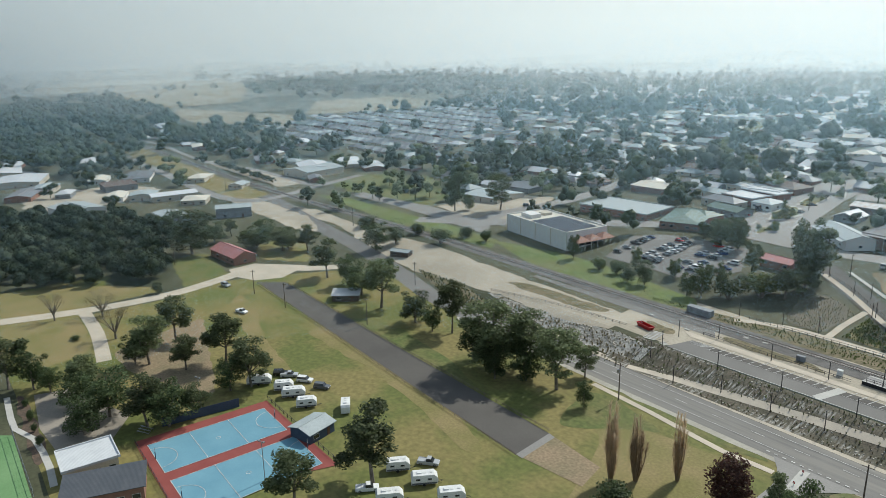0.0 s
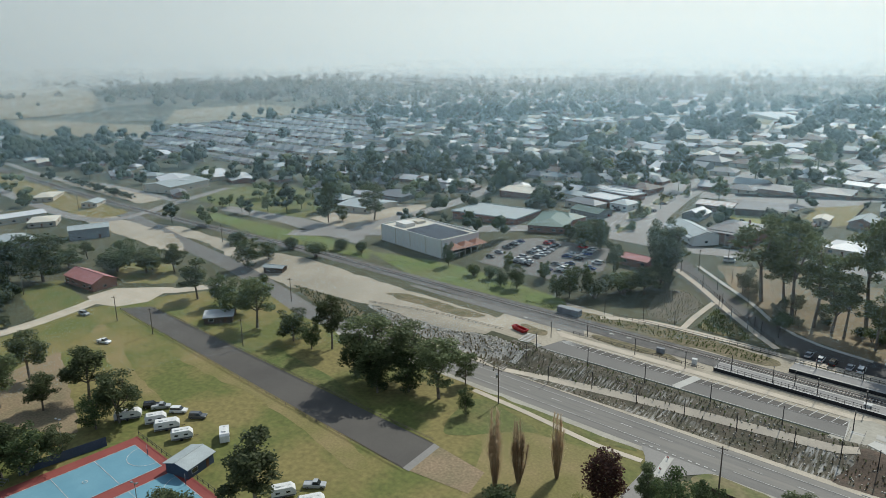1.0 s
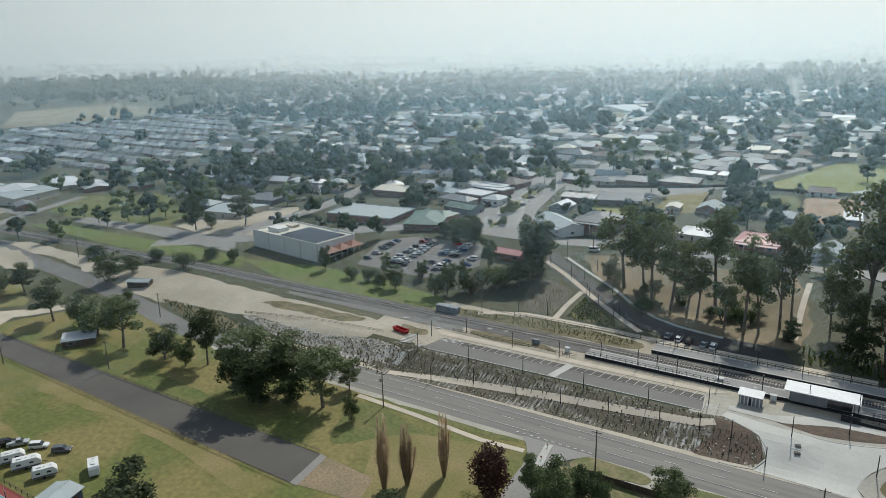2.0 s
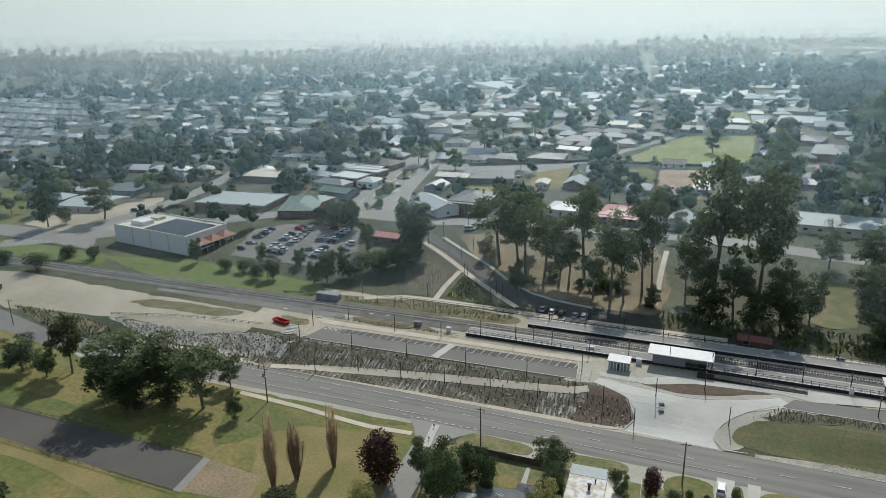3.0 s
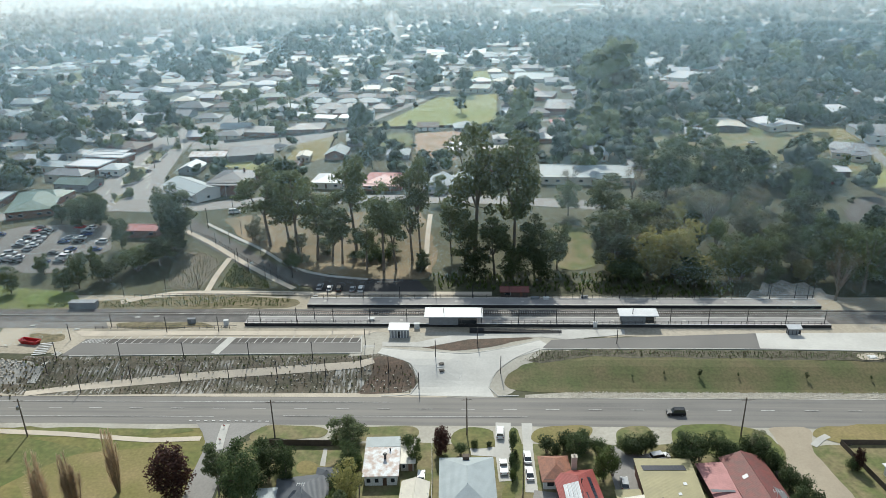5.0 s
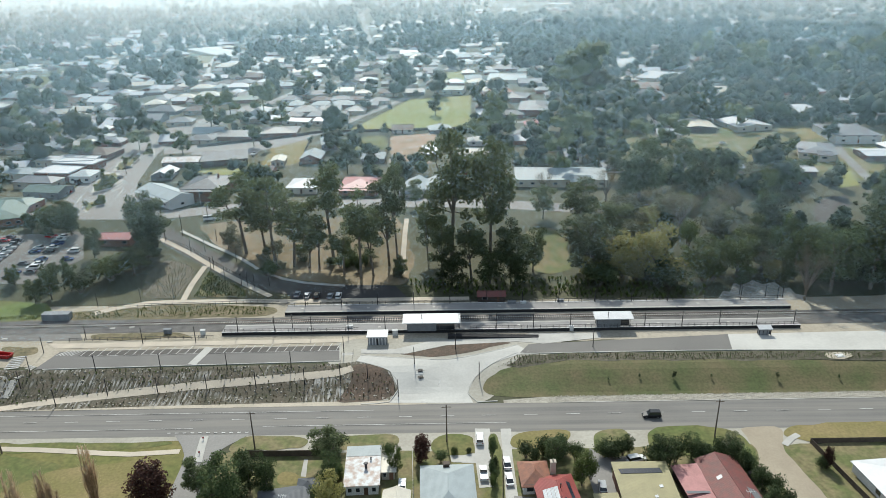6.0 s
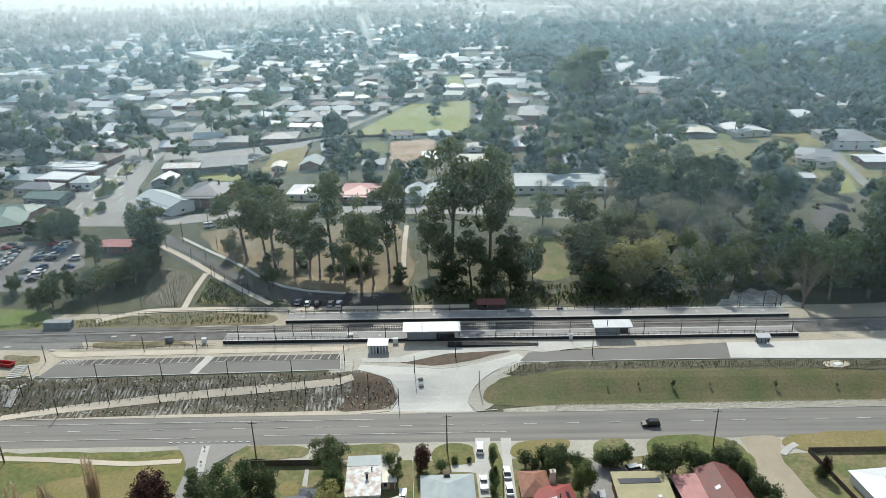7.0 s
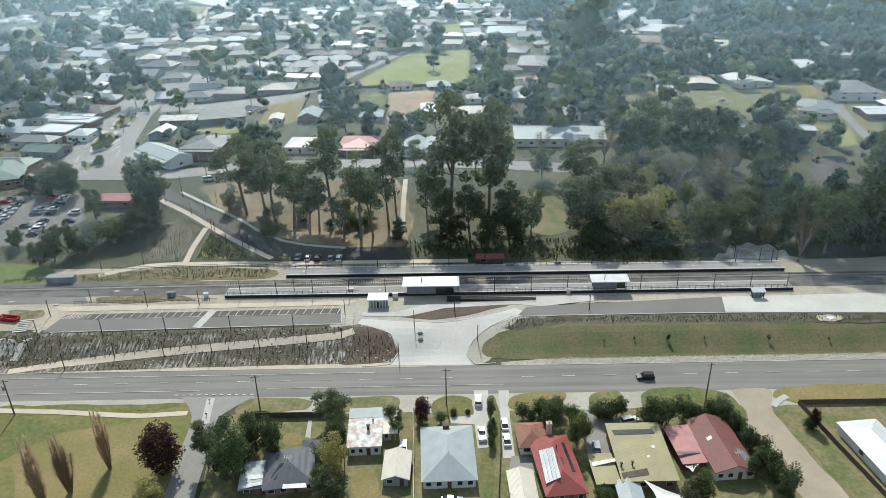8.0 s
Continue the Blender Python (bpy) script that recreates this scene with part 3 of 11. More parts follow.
# ---- houses ----
OCCUPIED = []
ROOF = {
    "white": mat("white_roof_sheeting", (0.57, 0.58, 0.585), (0.5, 0.51, 0.52), rough=0.5, local=True, scale=0.3, ribs=0.25, bump=0.25, rnd=0.1, spec=0.6),
    "pale": mat("pale_blue_grey_roof_sheeting", (0.35, 0.39, 0.395), (0.3, 0.335, 0.34), rough=0.6, local=True, scale=0.3, ribs=0.25, bump=0.25, rnd=0.1, spec=0.5),
    "grey": mat("grey_roof_tiles", (0.2, 0.205, 0.215), (0.155, 0.16, 0.17), rough=0.6, local=True, scale=0.5, fine=5.0, rnd=0.3, bump=0.3, spec=0.5),
    "dark": mat("charcoal_roof_sheeting", (0.075, 0.083, 0.095), (0.1, 0.105, 0.115), rough=0.5, local=True, scale=0.4, ribs=0.25, bump=0.25, rnd=0.25, spec=0.5),
    "brown": mat("brown_roof_tiles", (0.19, 0.145, 0.12), (0.145, 0.11, 0.095), rough=0.7, local=True, scale=0.5, fine=5.0, rnd=0.25, bump=0.3),
    "orange": mat("terracotta_roof_tiles", (0.33, 0.155, 0.1), (0.22, 0.115, 0.085), rough=0.7, local=True, scale=0.6, fine=5.0, rnd=0.1, bump=0.4),
    "red": mat("red_roof_sheeting", (0.33, 0.085, 0.075), (0.27, 0.075, 0.066), rough=0.5, local=True, scale=0.5, ribs=0.25, bump=0.25),
    "rust": mat("rusted_red_roof_sheeting", (0.2, 0.066, 0.058), (0.15, 0.07, 0.062), rough=0.65, local=True, scale=0.6, fine=3.0, ribs=0.25, bump=0.25, blotch=0.5),
    "green": mat("green_roof_sheeting", (0.09, 0.14, 0.115), (0.115, 0.165, 0.14), rough=0.5, local=True, scale=0.4, ribs=0.25, bump=0.25, rnd=0.15),
    "olive": mat("olive_cream_roof_sheeting", (0.34, 0.3, 0.155), (0.28, 0.25, 0.13), rough=0.55, local=True, scale=0.3, ribs=0.25, bump=0.25),
    "pink": mat("faded_red_roof_sheeting", (0.46, 0.21, 0.2), (0.37, 0.17, 0.16), rough=0.5, local=True, scale=0.4, ribs=0.25, bump=0.25),
    "cream": mat("cream_roof_sheeting", (0.62, 0.58, 0.48), (0.55, 0.51, 0.43), rough=0.5, local=True, scale=0.3, ribs=0.25, bump=0.25),
    "patchy": mat("rust_streaked_white_roof_sheeting", (0.6, 0.61, 0.61), (0.4, 0.31, 0.26), rough=0.55, local=True, scale=0.7, ribs=0.25, bump=0.25, blotch=0.4),
}
WALL = {
    "brick": mat("red_brick_wall", (0.27, 0.145, 0.105), (0.22, 0.125, 0.095), local=True, scale=0.8, fine=8.0, rnd=0.2),
    "cream": mat("cream_wall", (0.55, 0.5, 0.41), (0.5, 0.45, 0.37), local=True, scale=0.5, rnd=0.15),
    "white": mat("white_wall", (0.72, 0.71, 0.68), (0.66, 0.65, 0.62), local=True, scale=0.5, rnd=0.08),
    "grey": mat("grey_wall", (0.25, 0.26, 0.27), (0.21, 0.22, 0.23), local=True, scale=0.5, rnd=0.2),
    "blue": mat("dark_blue_wall", (0.045, 0.065, 0.1), (0.06, 0.08, 0.115), local=True, scale=0.5),
    "timber": mat("dark_timber_wall", (0.09, 0.07, 0.055), (0.12, 0.095, 0.075), local=True, scale=0.8),
}
ROOF_WORD = {"white": "white metal", "pale": "pale blue-grey metal", "grey": "grey tiled", "dark": "charcoal metal", "brown": "brown tiled", "orange": "terracotta tiled", "red": "bright red metal",
             "rust": "rusted red metal", "green": "green metal", "olive": "olive-cream metal", "pink": "faded red metal", "cream": "cream metal", "patchy": "rust-streaked white metal"}
WALL_WORD = {"brick": "red brick", "cream": "cream", "white": "white", "grey": "grey", "blue": "dark blue", "timber": "dark timber"}
FRAME_WHITE = mat("white_window_frame", (0.7, 0.7, 0.68), local=True)
DOOR_PAINT = mat("door_paint", (0.2, 0.11, 0.07), local=True, rnd=0.5)
SOLAR = mat("solar_panel", (0.03, 0.036, 0.05), rough=0.35, spec=0.5, local=True)


def roof_shape(w, d, h, rise, kind, eave):
    """Roof plates over a w by d house: hip or gable along the longer side, or mono."""
    s = Shape()
    a, b = w / 2 + eave, d / 2 + eave
    t = 0.16
    drop = rise * eave / (min(w, d) / 2)
    if kind == "flat":
        s.box(-a, -b, h, a, b, h + 0.25)
        s.box(-a, -b, h + 0.25, a, -b + 0.25, h + 0.6).box(-a, b - 0.25, h + 0.25, a, b, h + 0.6)
        s.box(-a, -b + 0.25, h + 0.25, -a + 0.25, b - 0.25, h + 0.6).box(a - 0.25, -b + 0.25, h + 0.25, a, b - 0.25, h + 0.6)
        return s
    if kind == "mono":
        s.slab([(-a, -b, h), (a, -b, h), (a, b, h + rise), (-a, b, h + rise)], t)
        return s
    z0, z1 = h - drop, h + rise
    if w >= d:
        r = a if kind == "gable" else a - b
        p, q = (-r, 0, z1), (r, 0, z1)
        c = [(-a, -b, z0), (a, -b, z0), (a, b, z0), (-a, b, z0)]
        s.slab([c[0], c[1], q, p], t).slab([c[2], c[3], p, q], t)
        if kind == "hip":
            s.slab([c[1], c[2], q], t).slab([c[3], c[0], p], t)
        s.tube((-r, 0, z1 + 0.02), (r, 0, z1 + 0.02), 0.12, 0.12, 6)
    else:
        r = b if kind == "gable" else b - a
        p, q = (0, -r, z1), (0, r, z1)
        c = [(-a, -b, z0), (a, -b, z0), (a, b, z0), (-a, b, z0)]
        s.slab([c[1], c[2], q, p], t).slab([c[3], c[0], p, q], t)
        if kind == "hip":
            s.slab([c[0], c[1], p], t).slab([c[2], c[3], q], t)
        s.tube((0, -r, z1 + 0.02), (0, r, z1 + 0.02), 0.12, 0.12, 6)
    return s


def gable_walls(s, w, d, h, rise):
    if w >= d:
        for x in (-w / 2, w / 2 - 0.2):
            s.add([(x, -d / 2, h), (x + 0.2, -d / 2, h), (x + 0.2, d / 2, h), (x, d / 2, h), (x, 0, h + rise - 0.2), (x + 0.2, 0, h + rise - 0.2)],
                  [(0, 1, 5, 4), (2, 3, 4, 5), (0, 4, 3), (1, 2, 5), (0, 3, 2, 1)])
    else:
        for y in (-d / 2, d / 2 - 0.2):
            s.add([(-w / 2, y, h), (-w / 2, y + 0.2, h), (w / 2, y + 0.2, h), (w / 2, y, h), (0, y, h + rise - 0.2), (0, y + 0.2, h + rise - 0.2)],
                  [(0, 4, 5, 1), (2, 5, 4, 3), (0, 3, 4), (1, 5, 2), (0, 1, 2, 3)])


def window_part(root, x, y, z, w, h, side):
    """A window in a wall; side: the way it faces."""
    dx, dy = {"s": (0, -1), "n": (0, 1), "e": (1, 0), "w": (-1, 0)}[side]
    fr, gl = Shape(), Shape()
    t = 0.07
    for shape, m, out in ((fr, 0.0, 0.05), (gl, 0.09, 0.07)):
        a, b = w / 2 - m, h / 2 - m
        if dx:
            shape.box(min(x, x + dx * out), y - a, z - b, max(x, x + dx * out), y + a, z + b)
        else:
            shape.box(x - a, min(y, y + dy * out), z - b, x + a, max(y, y + dy * out), z + b)
    win = part("window", fr, FRAME_WHITE, root)
    part("pane", gl, GLASS, win)


def house(w, d, h, roof, wall, kind="hip", rise=None, eave=0.5, storeys=1, windows=3, chimney=False, verandah=False, wing=None):
    """A house with its long side along x: walls, roof, windows, a door, perhaps a chimney, a verandah on its south side and a wing."""
    root = new("house")
    rise = rise if rise is not None else min(w, d) / 2 * 0.42
    body = Shape().box(-w / 2, -d / 2, -1.0, w / 2, d / 2, h)
    if kind == "gable":
        gable_walls(body, w, d, h, rise)
    if kind == "mono":
        body.add([(-w / 2, d / 2, h), (w / 2, d / 2, h), (w / 2, d / 2 - 0.2, h), (-w / 2, d / 2 - 0.2, h), (-w / 2, d / 2, h + rise - 0.2), (w / 2, d / 2, h + rise - 0.2), (w / 2, d / 2 - 0.2, h + rise - 0.3), (-w / 2, d / 2 - 0.2, h + rise - 0.3)],
                 [(0, 1, 5, 4), (2, 3, 7, 6), (4, 5, 6, 7), (1, 2, 6, 5), (3, 0, 4, 7)])
    part("wall", body, WALL[wall], root)
    part("roof", roof_shape(w, d, h, rise, kind, eave), ROOF[roof], root)
    if wing:
        ww, wd, wx = wing
        low = Shape().box(wx - ww / 2, -d / 2 - wd, -1.0, wx + ww / 2, -d / 2, h)
        gable = Shape()
        gable_walls(gable, ww, wd + 3.0, h, ww / 2 * 0.42)
        low.add([(x + wx, y - d / 2 - wd + (wd + 3.0) / 2, z) for x, y, z in gable.v], gable.f)
        part("wing_wall", low, WALL[wall], root)
        top = roof_shape(ww, wd + 3.0, h, ww / 2 * 0.42, "gable" if wd > ww * 0.4 or kind == "gable" else "hip", eave)
        top.v = [(x + wx, y - d / 2 - wd + (wd + 3.0) / 2, z + 0.01) for x, y, z in top.v]
        part("wing_roof", top, ROOF[roof], root)
        window_part(root, wx, -d / 2 - wd, 1.5, ww * 0.45, 1.2, "s")
    for k in range(storeys):
        z = 1.5 + k * 2.7
        for j in range(windows):
            x = -w / 2 + w * (j + 0.5) / windows
            if wing and abs(x - wing[2]) < wing[0] / 2 + 0.5:
                continue
            if j == windows // 2 and k == 0:
                part("door", Shape().box(x - 0.45, -d / 2 - 0.06, 0.05, x + 0.45, -d / 2, 2.1), DOOR_PAINT, root)
            else:
                window_part(root, x, -d / 2, z, min(1.9, w / windows * 0.55), 1.2, "s")
        if windows > 2:
            window_part(root, w / 2, 0, z, 1.6, 1.2, "e")
            window_part(root, -w / 2, 0, z, 1.6, 1.2, "w")
    if chimney:
        c = Shape().box(w * 0.18, d * 0.1, h, w * 0.18 + 0.8, d * 0.1 + 0.6, h + rise + 0.7).box(w * 0.18 - 0.06, d * 0.1 - 0.06, h + rise + 0.7, w * 0.18 + 0.86, d * 0.1 + 0.66, h + rise + 0.85)
        part("chimney", c, WALL["brick"], root)
    if verandah:
        v = Shape().slab([(-w / 2, -d / 2 - 2.4, h - 0.75), (w / 2, -d / 2 - 2.4, h - 0.75), (w / 2, -d / 2, h - 0.3), (-w / 2, -d / 2, h - 0.3)], 0.1)
        deck = part("verandah_roof", v, ROOF[roof], root)
        for k in range(5):
            x = -w / 2 + 0.2 + (w - 0.4) * k / 4
            part("post", Shape().box(x - 0.06, -d / 2 - 2.3, -0.5, x + 0.06, -d / 2 - 2.18, h - 0.78), FRAME_WHITE, deck)
    return root


def put_house(x, y, turn, w, d, h=2.7, roof="grey", wall="brick", label="", category="house", group="", lift=0.0, **more):
    OCCUPIED.append((x, y, 0.5 * math.hypot(w, d)))
    key = ("house", w, d, h, roof, wall, tuple(sorted(more.items())))
    text = label or "%s-roofed %s house in its garden" % (ROOF_WORD[roof], WALL_WORD[wall])
    ob = place(key, lambda: house(w, d, h, roof, wall, **more), stand(x, y, turn, lift=lift), text, category, group)
    if category != "house":
        ob.name = category.replace(" ", "_")
    return ob


def stretch_x(a, b, depth, base_turn=0.0):
    """Middle, turn and length of a front between two corners, with the body behind it to the left of a to b."""
    ax, ay = a
    bx, by = b
    n = math.hypot(bx - ax, by - ay)
    ux, uy = (bx - ax) / n, (by - ay) / n
    return (ax + bx) / 2 - uy * depth / 2, (ay + by) / 2 + ux * depth / 2, math.degrees(math.atan2(uy, ux)), n


def front_house(a, b, depth, h=2.7, **more):
    """A house whose front foot runs from a to b."""
    x, y, turn, n = stretch_x(a, b, depth)
    return put_house(x, y, turn, round(n, 1), depth, h, **more)


# ---- vehicles ----
CAR_PAINT = {k: mat(k + "_car_paint", c, [q * 0.94 for q in c], rough=0.25, spec=0.6, local=True, var=0.03) for k, c in
             {"white": (0.75, 0.75, 0.74), "silver": (0.42, 0.43, 0.44), "black": (0.015, 0.015, 0.017), "grey": (0.12, 0.125, 0.13), "blue": (0.03, 0.06, 0.16), "red": (0.38, 0.02, 0.02)}.items()}
TYRE = mat("tyre_rubber", (0.02, 0.02, 0.02), local=True)
RIM = mat("alloy_rim", (0.4, 0.4, 0.41), rough=0.35, metal=0.7, local=True)
HEADLIGHT = mat("headlight", (0.8, 0.8, 0.78), rough=0.1, local=True)
TAILLIGHT = mat("taillight", (0.35, 0.01, 0.01), rough=0.2, local=True)


def car(paint, kind):
    """Length along x, front to +x."""
    root = new("car")
    L, Wd = {"suv": (4.7, 1.9), "sedan": (4.6, 1.8), "ute": (5.2, 1.9), "van": (5.0, 1.95), "hatch": (4.1, 1.75)}[kind]
    a, b = L / 2, Wd / 2
    roofz = {"suv": 1.75, "sedan": 1.45, "ute": 1.75, "van": 2.1, "hatch": 1.5}[kind]
    belt = roofz * 0.58
    outline = {"suv": (-0.48, -0.44, 0.10, 0.24), "sedan": (-0.42, -0.22, 0.08, 0.24), "ute": (-0.08, -0.05, 0.14, 0.26), "van": (-0.49, -0.47, 0.22, 0.36), "hatch": (-0.48, -0.36, 0.10, 0.28)}[kind]
    prof = [(-a, 0.35), (-a, belt * 0.92), (-a * 0.97, belt), (a * 0.5, belt), (a * 0.93, belt * 0.86), (a, belt * 0.7), (a, 0.35), (a * 0.8, 0.24), (-a * 0.85, 0.24)]
    body = Shape()
    n = len(prof)
    ring = []
    for y, inset in ((-b, 0.05), (-b * 0.94, 0.0), (b * 0.94, 0.0), (b, 0.05)):
        ring.append([(x * (1 - inset * 0.4), y, z - (inset if z > 0.5 else 0)) for x, z in prof])
    verts = [p for r in ring for p in r]
    faces = [(k * n + j, k * n + (j + 1) % n, (k + 1) * n + (j + 1) % n, (k + 1) * n + j) for k in range(3) for j in range(n)] + [tuple(range(n))[::-1], tuple(range(3 * n, 4 * n))]
    body.add(verts, faces)
    if kind == "ute":
        body.box(-a * 0.97, -b * 0.93, belt, -a * 0.12, -b * 0.86, belt + 0.12).box(-a * 0.97, b * 0.86, belt, -a * 0.12, b * 0.93, belt + 0.12)
    shell = part("body", body, CAR_PAINT[paint], root)
    x0, x1, x2, x3 = (q * L for q in outline)
    c, e = b * 0.9, b * 0.74
    cab = Shape().add([(x0, -c, belt), (x3, -c, belt), (x3, c, belt), (x0, c, belt), (x1, -e, roofz - 0.06), (x2, -e, roofz - 0.06), (x2, e, roofz - 0.06), (x1, e, roofz - 0.06)],
                      [(0, 1, 5, 4), (1, 2, 6, 5), (2, 3, 7, 6), (3, 0, 4, 7), (0, 3, 2, 1), (4, 5, 6, 7)])
    part("window", cab, GLASS, root, "dark glazed cabin windows")
    part("roof", Shape().box(x1 - 0.03, -e - 0.02, roofz - 0.08, x2 + 0.03, e + 0.02, roofz), CAR_PAINT[paint], root)
    for sx in (-0.31, 0.32):
        for sy in (-1, 1):
            wheel = part("wheel", Shape().tube((sx * L, sy * (b - 0.2), 0.32), (sx * L, sy * (b + 0.01), 0.32), 0.33, 0.33, 12), TYRE, root)
            part("rim", Shape().tube((sx * L, sy * (b - 0.02), 0.32), (sx * L, sy * (b + 0.025), 0.32), 0.2, 0.18, 8), RIM, wheel)
    for sy in (-1, 1):
        part("headlight", Shape().box(a * 0.94, sy * b * 0.72 - 0.18, belt * 0.68, a + 0.012, sy * b * 0.72 + 0.18, belt * 0.82), HEADLIGHT, root)
        part("taillight", Shape().box(-a - 0.012, sy * b * 0.78 - 0.12, belt * 0.7, -a * 0.95, sy * b * 0.78 + 0.12, belt * 0.9), TAILLIGHT, root)
    return root


CAR_WORD = {"suv": "sport utility car", "sedan": "sedan car", "ute": "pick-up with open tray", "van": "van", "hatch": "small hatchback car"}


def park(x, y, turn, paint="white", kind="suv", where="parked on asphalt", group="", lift=0.1):
    return place(("car", paint, kind), lambda: car(paint, kind), stand(x, y, turn, lift=lift), "%s %s %s" % (paint, CAR_WORD[kind], where), "car", group)


CARAVAN_SKIN = mat("caravan_shell", (0.72, 0.72, 0.7), (0.62, 0.62, 0.6), rough=0.4, local=True)
CARAVAN_BAND = mat("grey_caravan_band", (0.12, 0.13, 0.14), rough=0.4, local=True)


def caravan(length):
    root = new("caravan")
    a, b = length / 2, 1.2
    prof = [(-a, 0.5), (-a, 2.2), (-a + 0.4, 2.75), (a - 0.9, 2.75), (a - 0.1, 1.9), (a, 1.2), (a - 0.25, 0.5)]
    n = len(prof)
    s = Shape().add([(x, y, z) for y in (-b, b) for x, z in prof], [tuple(range(n))[::-1], tuple(range(n, 2 * n))] + [(j, (j + 1) % n, n + (j + 1) % n, n + j) for j in range(n)])
    part("body", s, CARAVAN_SKIN, root)
    part("band", Shape().box(-a + 0.1, -b - 0.01, 0.55, a - 0.3, b + 0.01, 0.95), CARAVAN_BAND, root)
    for x in (-a * 0.5, a * 0.35):
        for side in ("s", "n"):
            window_part(root, x, -b if side == "s" else b, 1.75, 1.1, 0.6, side)
    part("roof_hatch", Shape().box(-0.3, -0.3, 2.75, 0.3, 0.3, 2.87).box(a * 0.4, -0.25, 2.75, a * 0.4 + 0.5, 0.25, 2.85), FRAME_WHITE, root)
    part("air_conditioner", Shape().box(-a * 0.55, -0.45, 2.75, -a * 0.55 + 1.0, 0.45, 3.0), CARAVAN_SKIN, root)
    for sy in (-1, 1):
        part("wheel", Shape().tube((-0.2, sy * 1.0, 0.35), (-0.2, sy * 1.21, 0.35), 0.35, 0.35, 10), TYRE, root)
    part("drawbar", Shape().tube((a - 0.3, -0.7, 0.5), (a + 1.2, 0, 0.45), 0.05, 0.05, 5).tube((a - 0.3, 0.7, 0.5), (a + 1.2, 0, 0.45), 0.05, 0.05, 5), BLACK_METAL, root)
    return root


def camp_van(x, y, turn, length=6.0):
    return place(("caravan", length), lambda: caravan(length), stand(x, y, turn, lift=0.05), "white touring caravan parked on dry grass", "caravan", "caravans on the reserve")


# ---- poles ----
def lamp_post(h=6.0):
    root = new("lamp_post")
    part("post", Shape().tube((0, 0, -0.5), (0, 0, h), 0.14, 0.1, 8), BLACK_METAL, root)
    part("base_plate", Shape().box(-0.2, -0.2, -0.05, 0.2, 0.2, 0.06), CONCRETE, root)
    part("lamp_head", Shape().box(-0.12, -0.45, h - 0.02, 0.12, 0.2, h + 0.1), BLACK_METAL, root)
    return root


def post_at(x, y, h=6.0, lift=0.0, group="lamp posts round the station"):
    return place(("lamp", h), lambda: lamp_post(h), stand(x, y, 0, lift=lift), "slim black steel lamp post", "lamp post", group)


def power_pole(h):
    root = new("power_pole")
    part("pole", Shape().tube((0, 0, -1), (0, 0, h), 0.2, 0.13, 9), TIMBER, root)
    part("crossarm", Shape().box(-1.2, -0.06, h - 0.7, 1.2, 0.06, h - 0.56), TIMBER, root)
    for x in (-1.05, -0.4, 0.4, 1.05):
        part("insulator", Shape().tube((x, 0, h - 0.56), (x, 0, h - 0.35), 0.05, 0.04, 6), FRAME_WHITE, root)
    return root


def transformer(x, y, z):
    root = new("transformer")
    part("tank", Shape().tube((0, 0, 0), (0, 0, 0.95), 0.34, 0.34, 12).tube((0, 0, 0.95), (0, 0, 1.05), 0.37, 0.3, 12), RIM, root)
    part("bracket", Shape().box(-0.05, 0.3, 0.2, 0.05, 0.75, 0.32).box(-0.05, 0.3, 0.7, 0.05, 0.75, 0.82), BLACK_METAL, root)
    for k in range(3):
        part("bushing", Shape().tube((-0.18 + 0.18 * k, 0, 1.0), (-0.18 + 0.18 * k, 0, 1.25), 0.05, 0.03, 6), FRAME_WHITE, root)
    root.matrix_basis = pose(x, y, z)
    return tagged(root, "grey drum transformer hung on a timber power pole", "transformer")


def power_pole_at(x, y, h=11.0, turn=0.0):
    return place(("power", h), lambda: power_pole(h), stand(x, y, turn), "tall weathered timber power pole with a crossarm", "power pole", "power poles along the road")


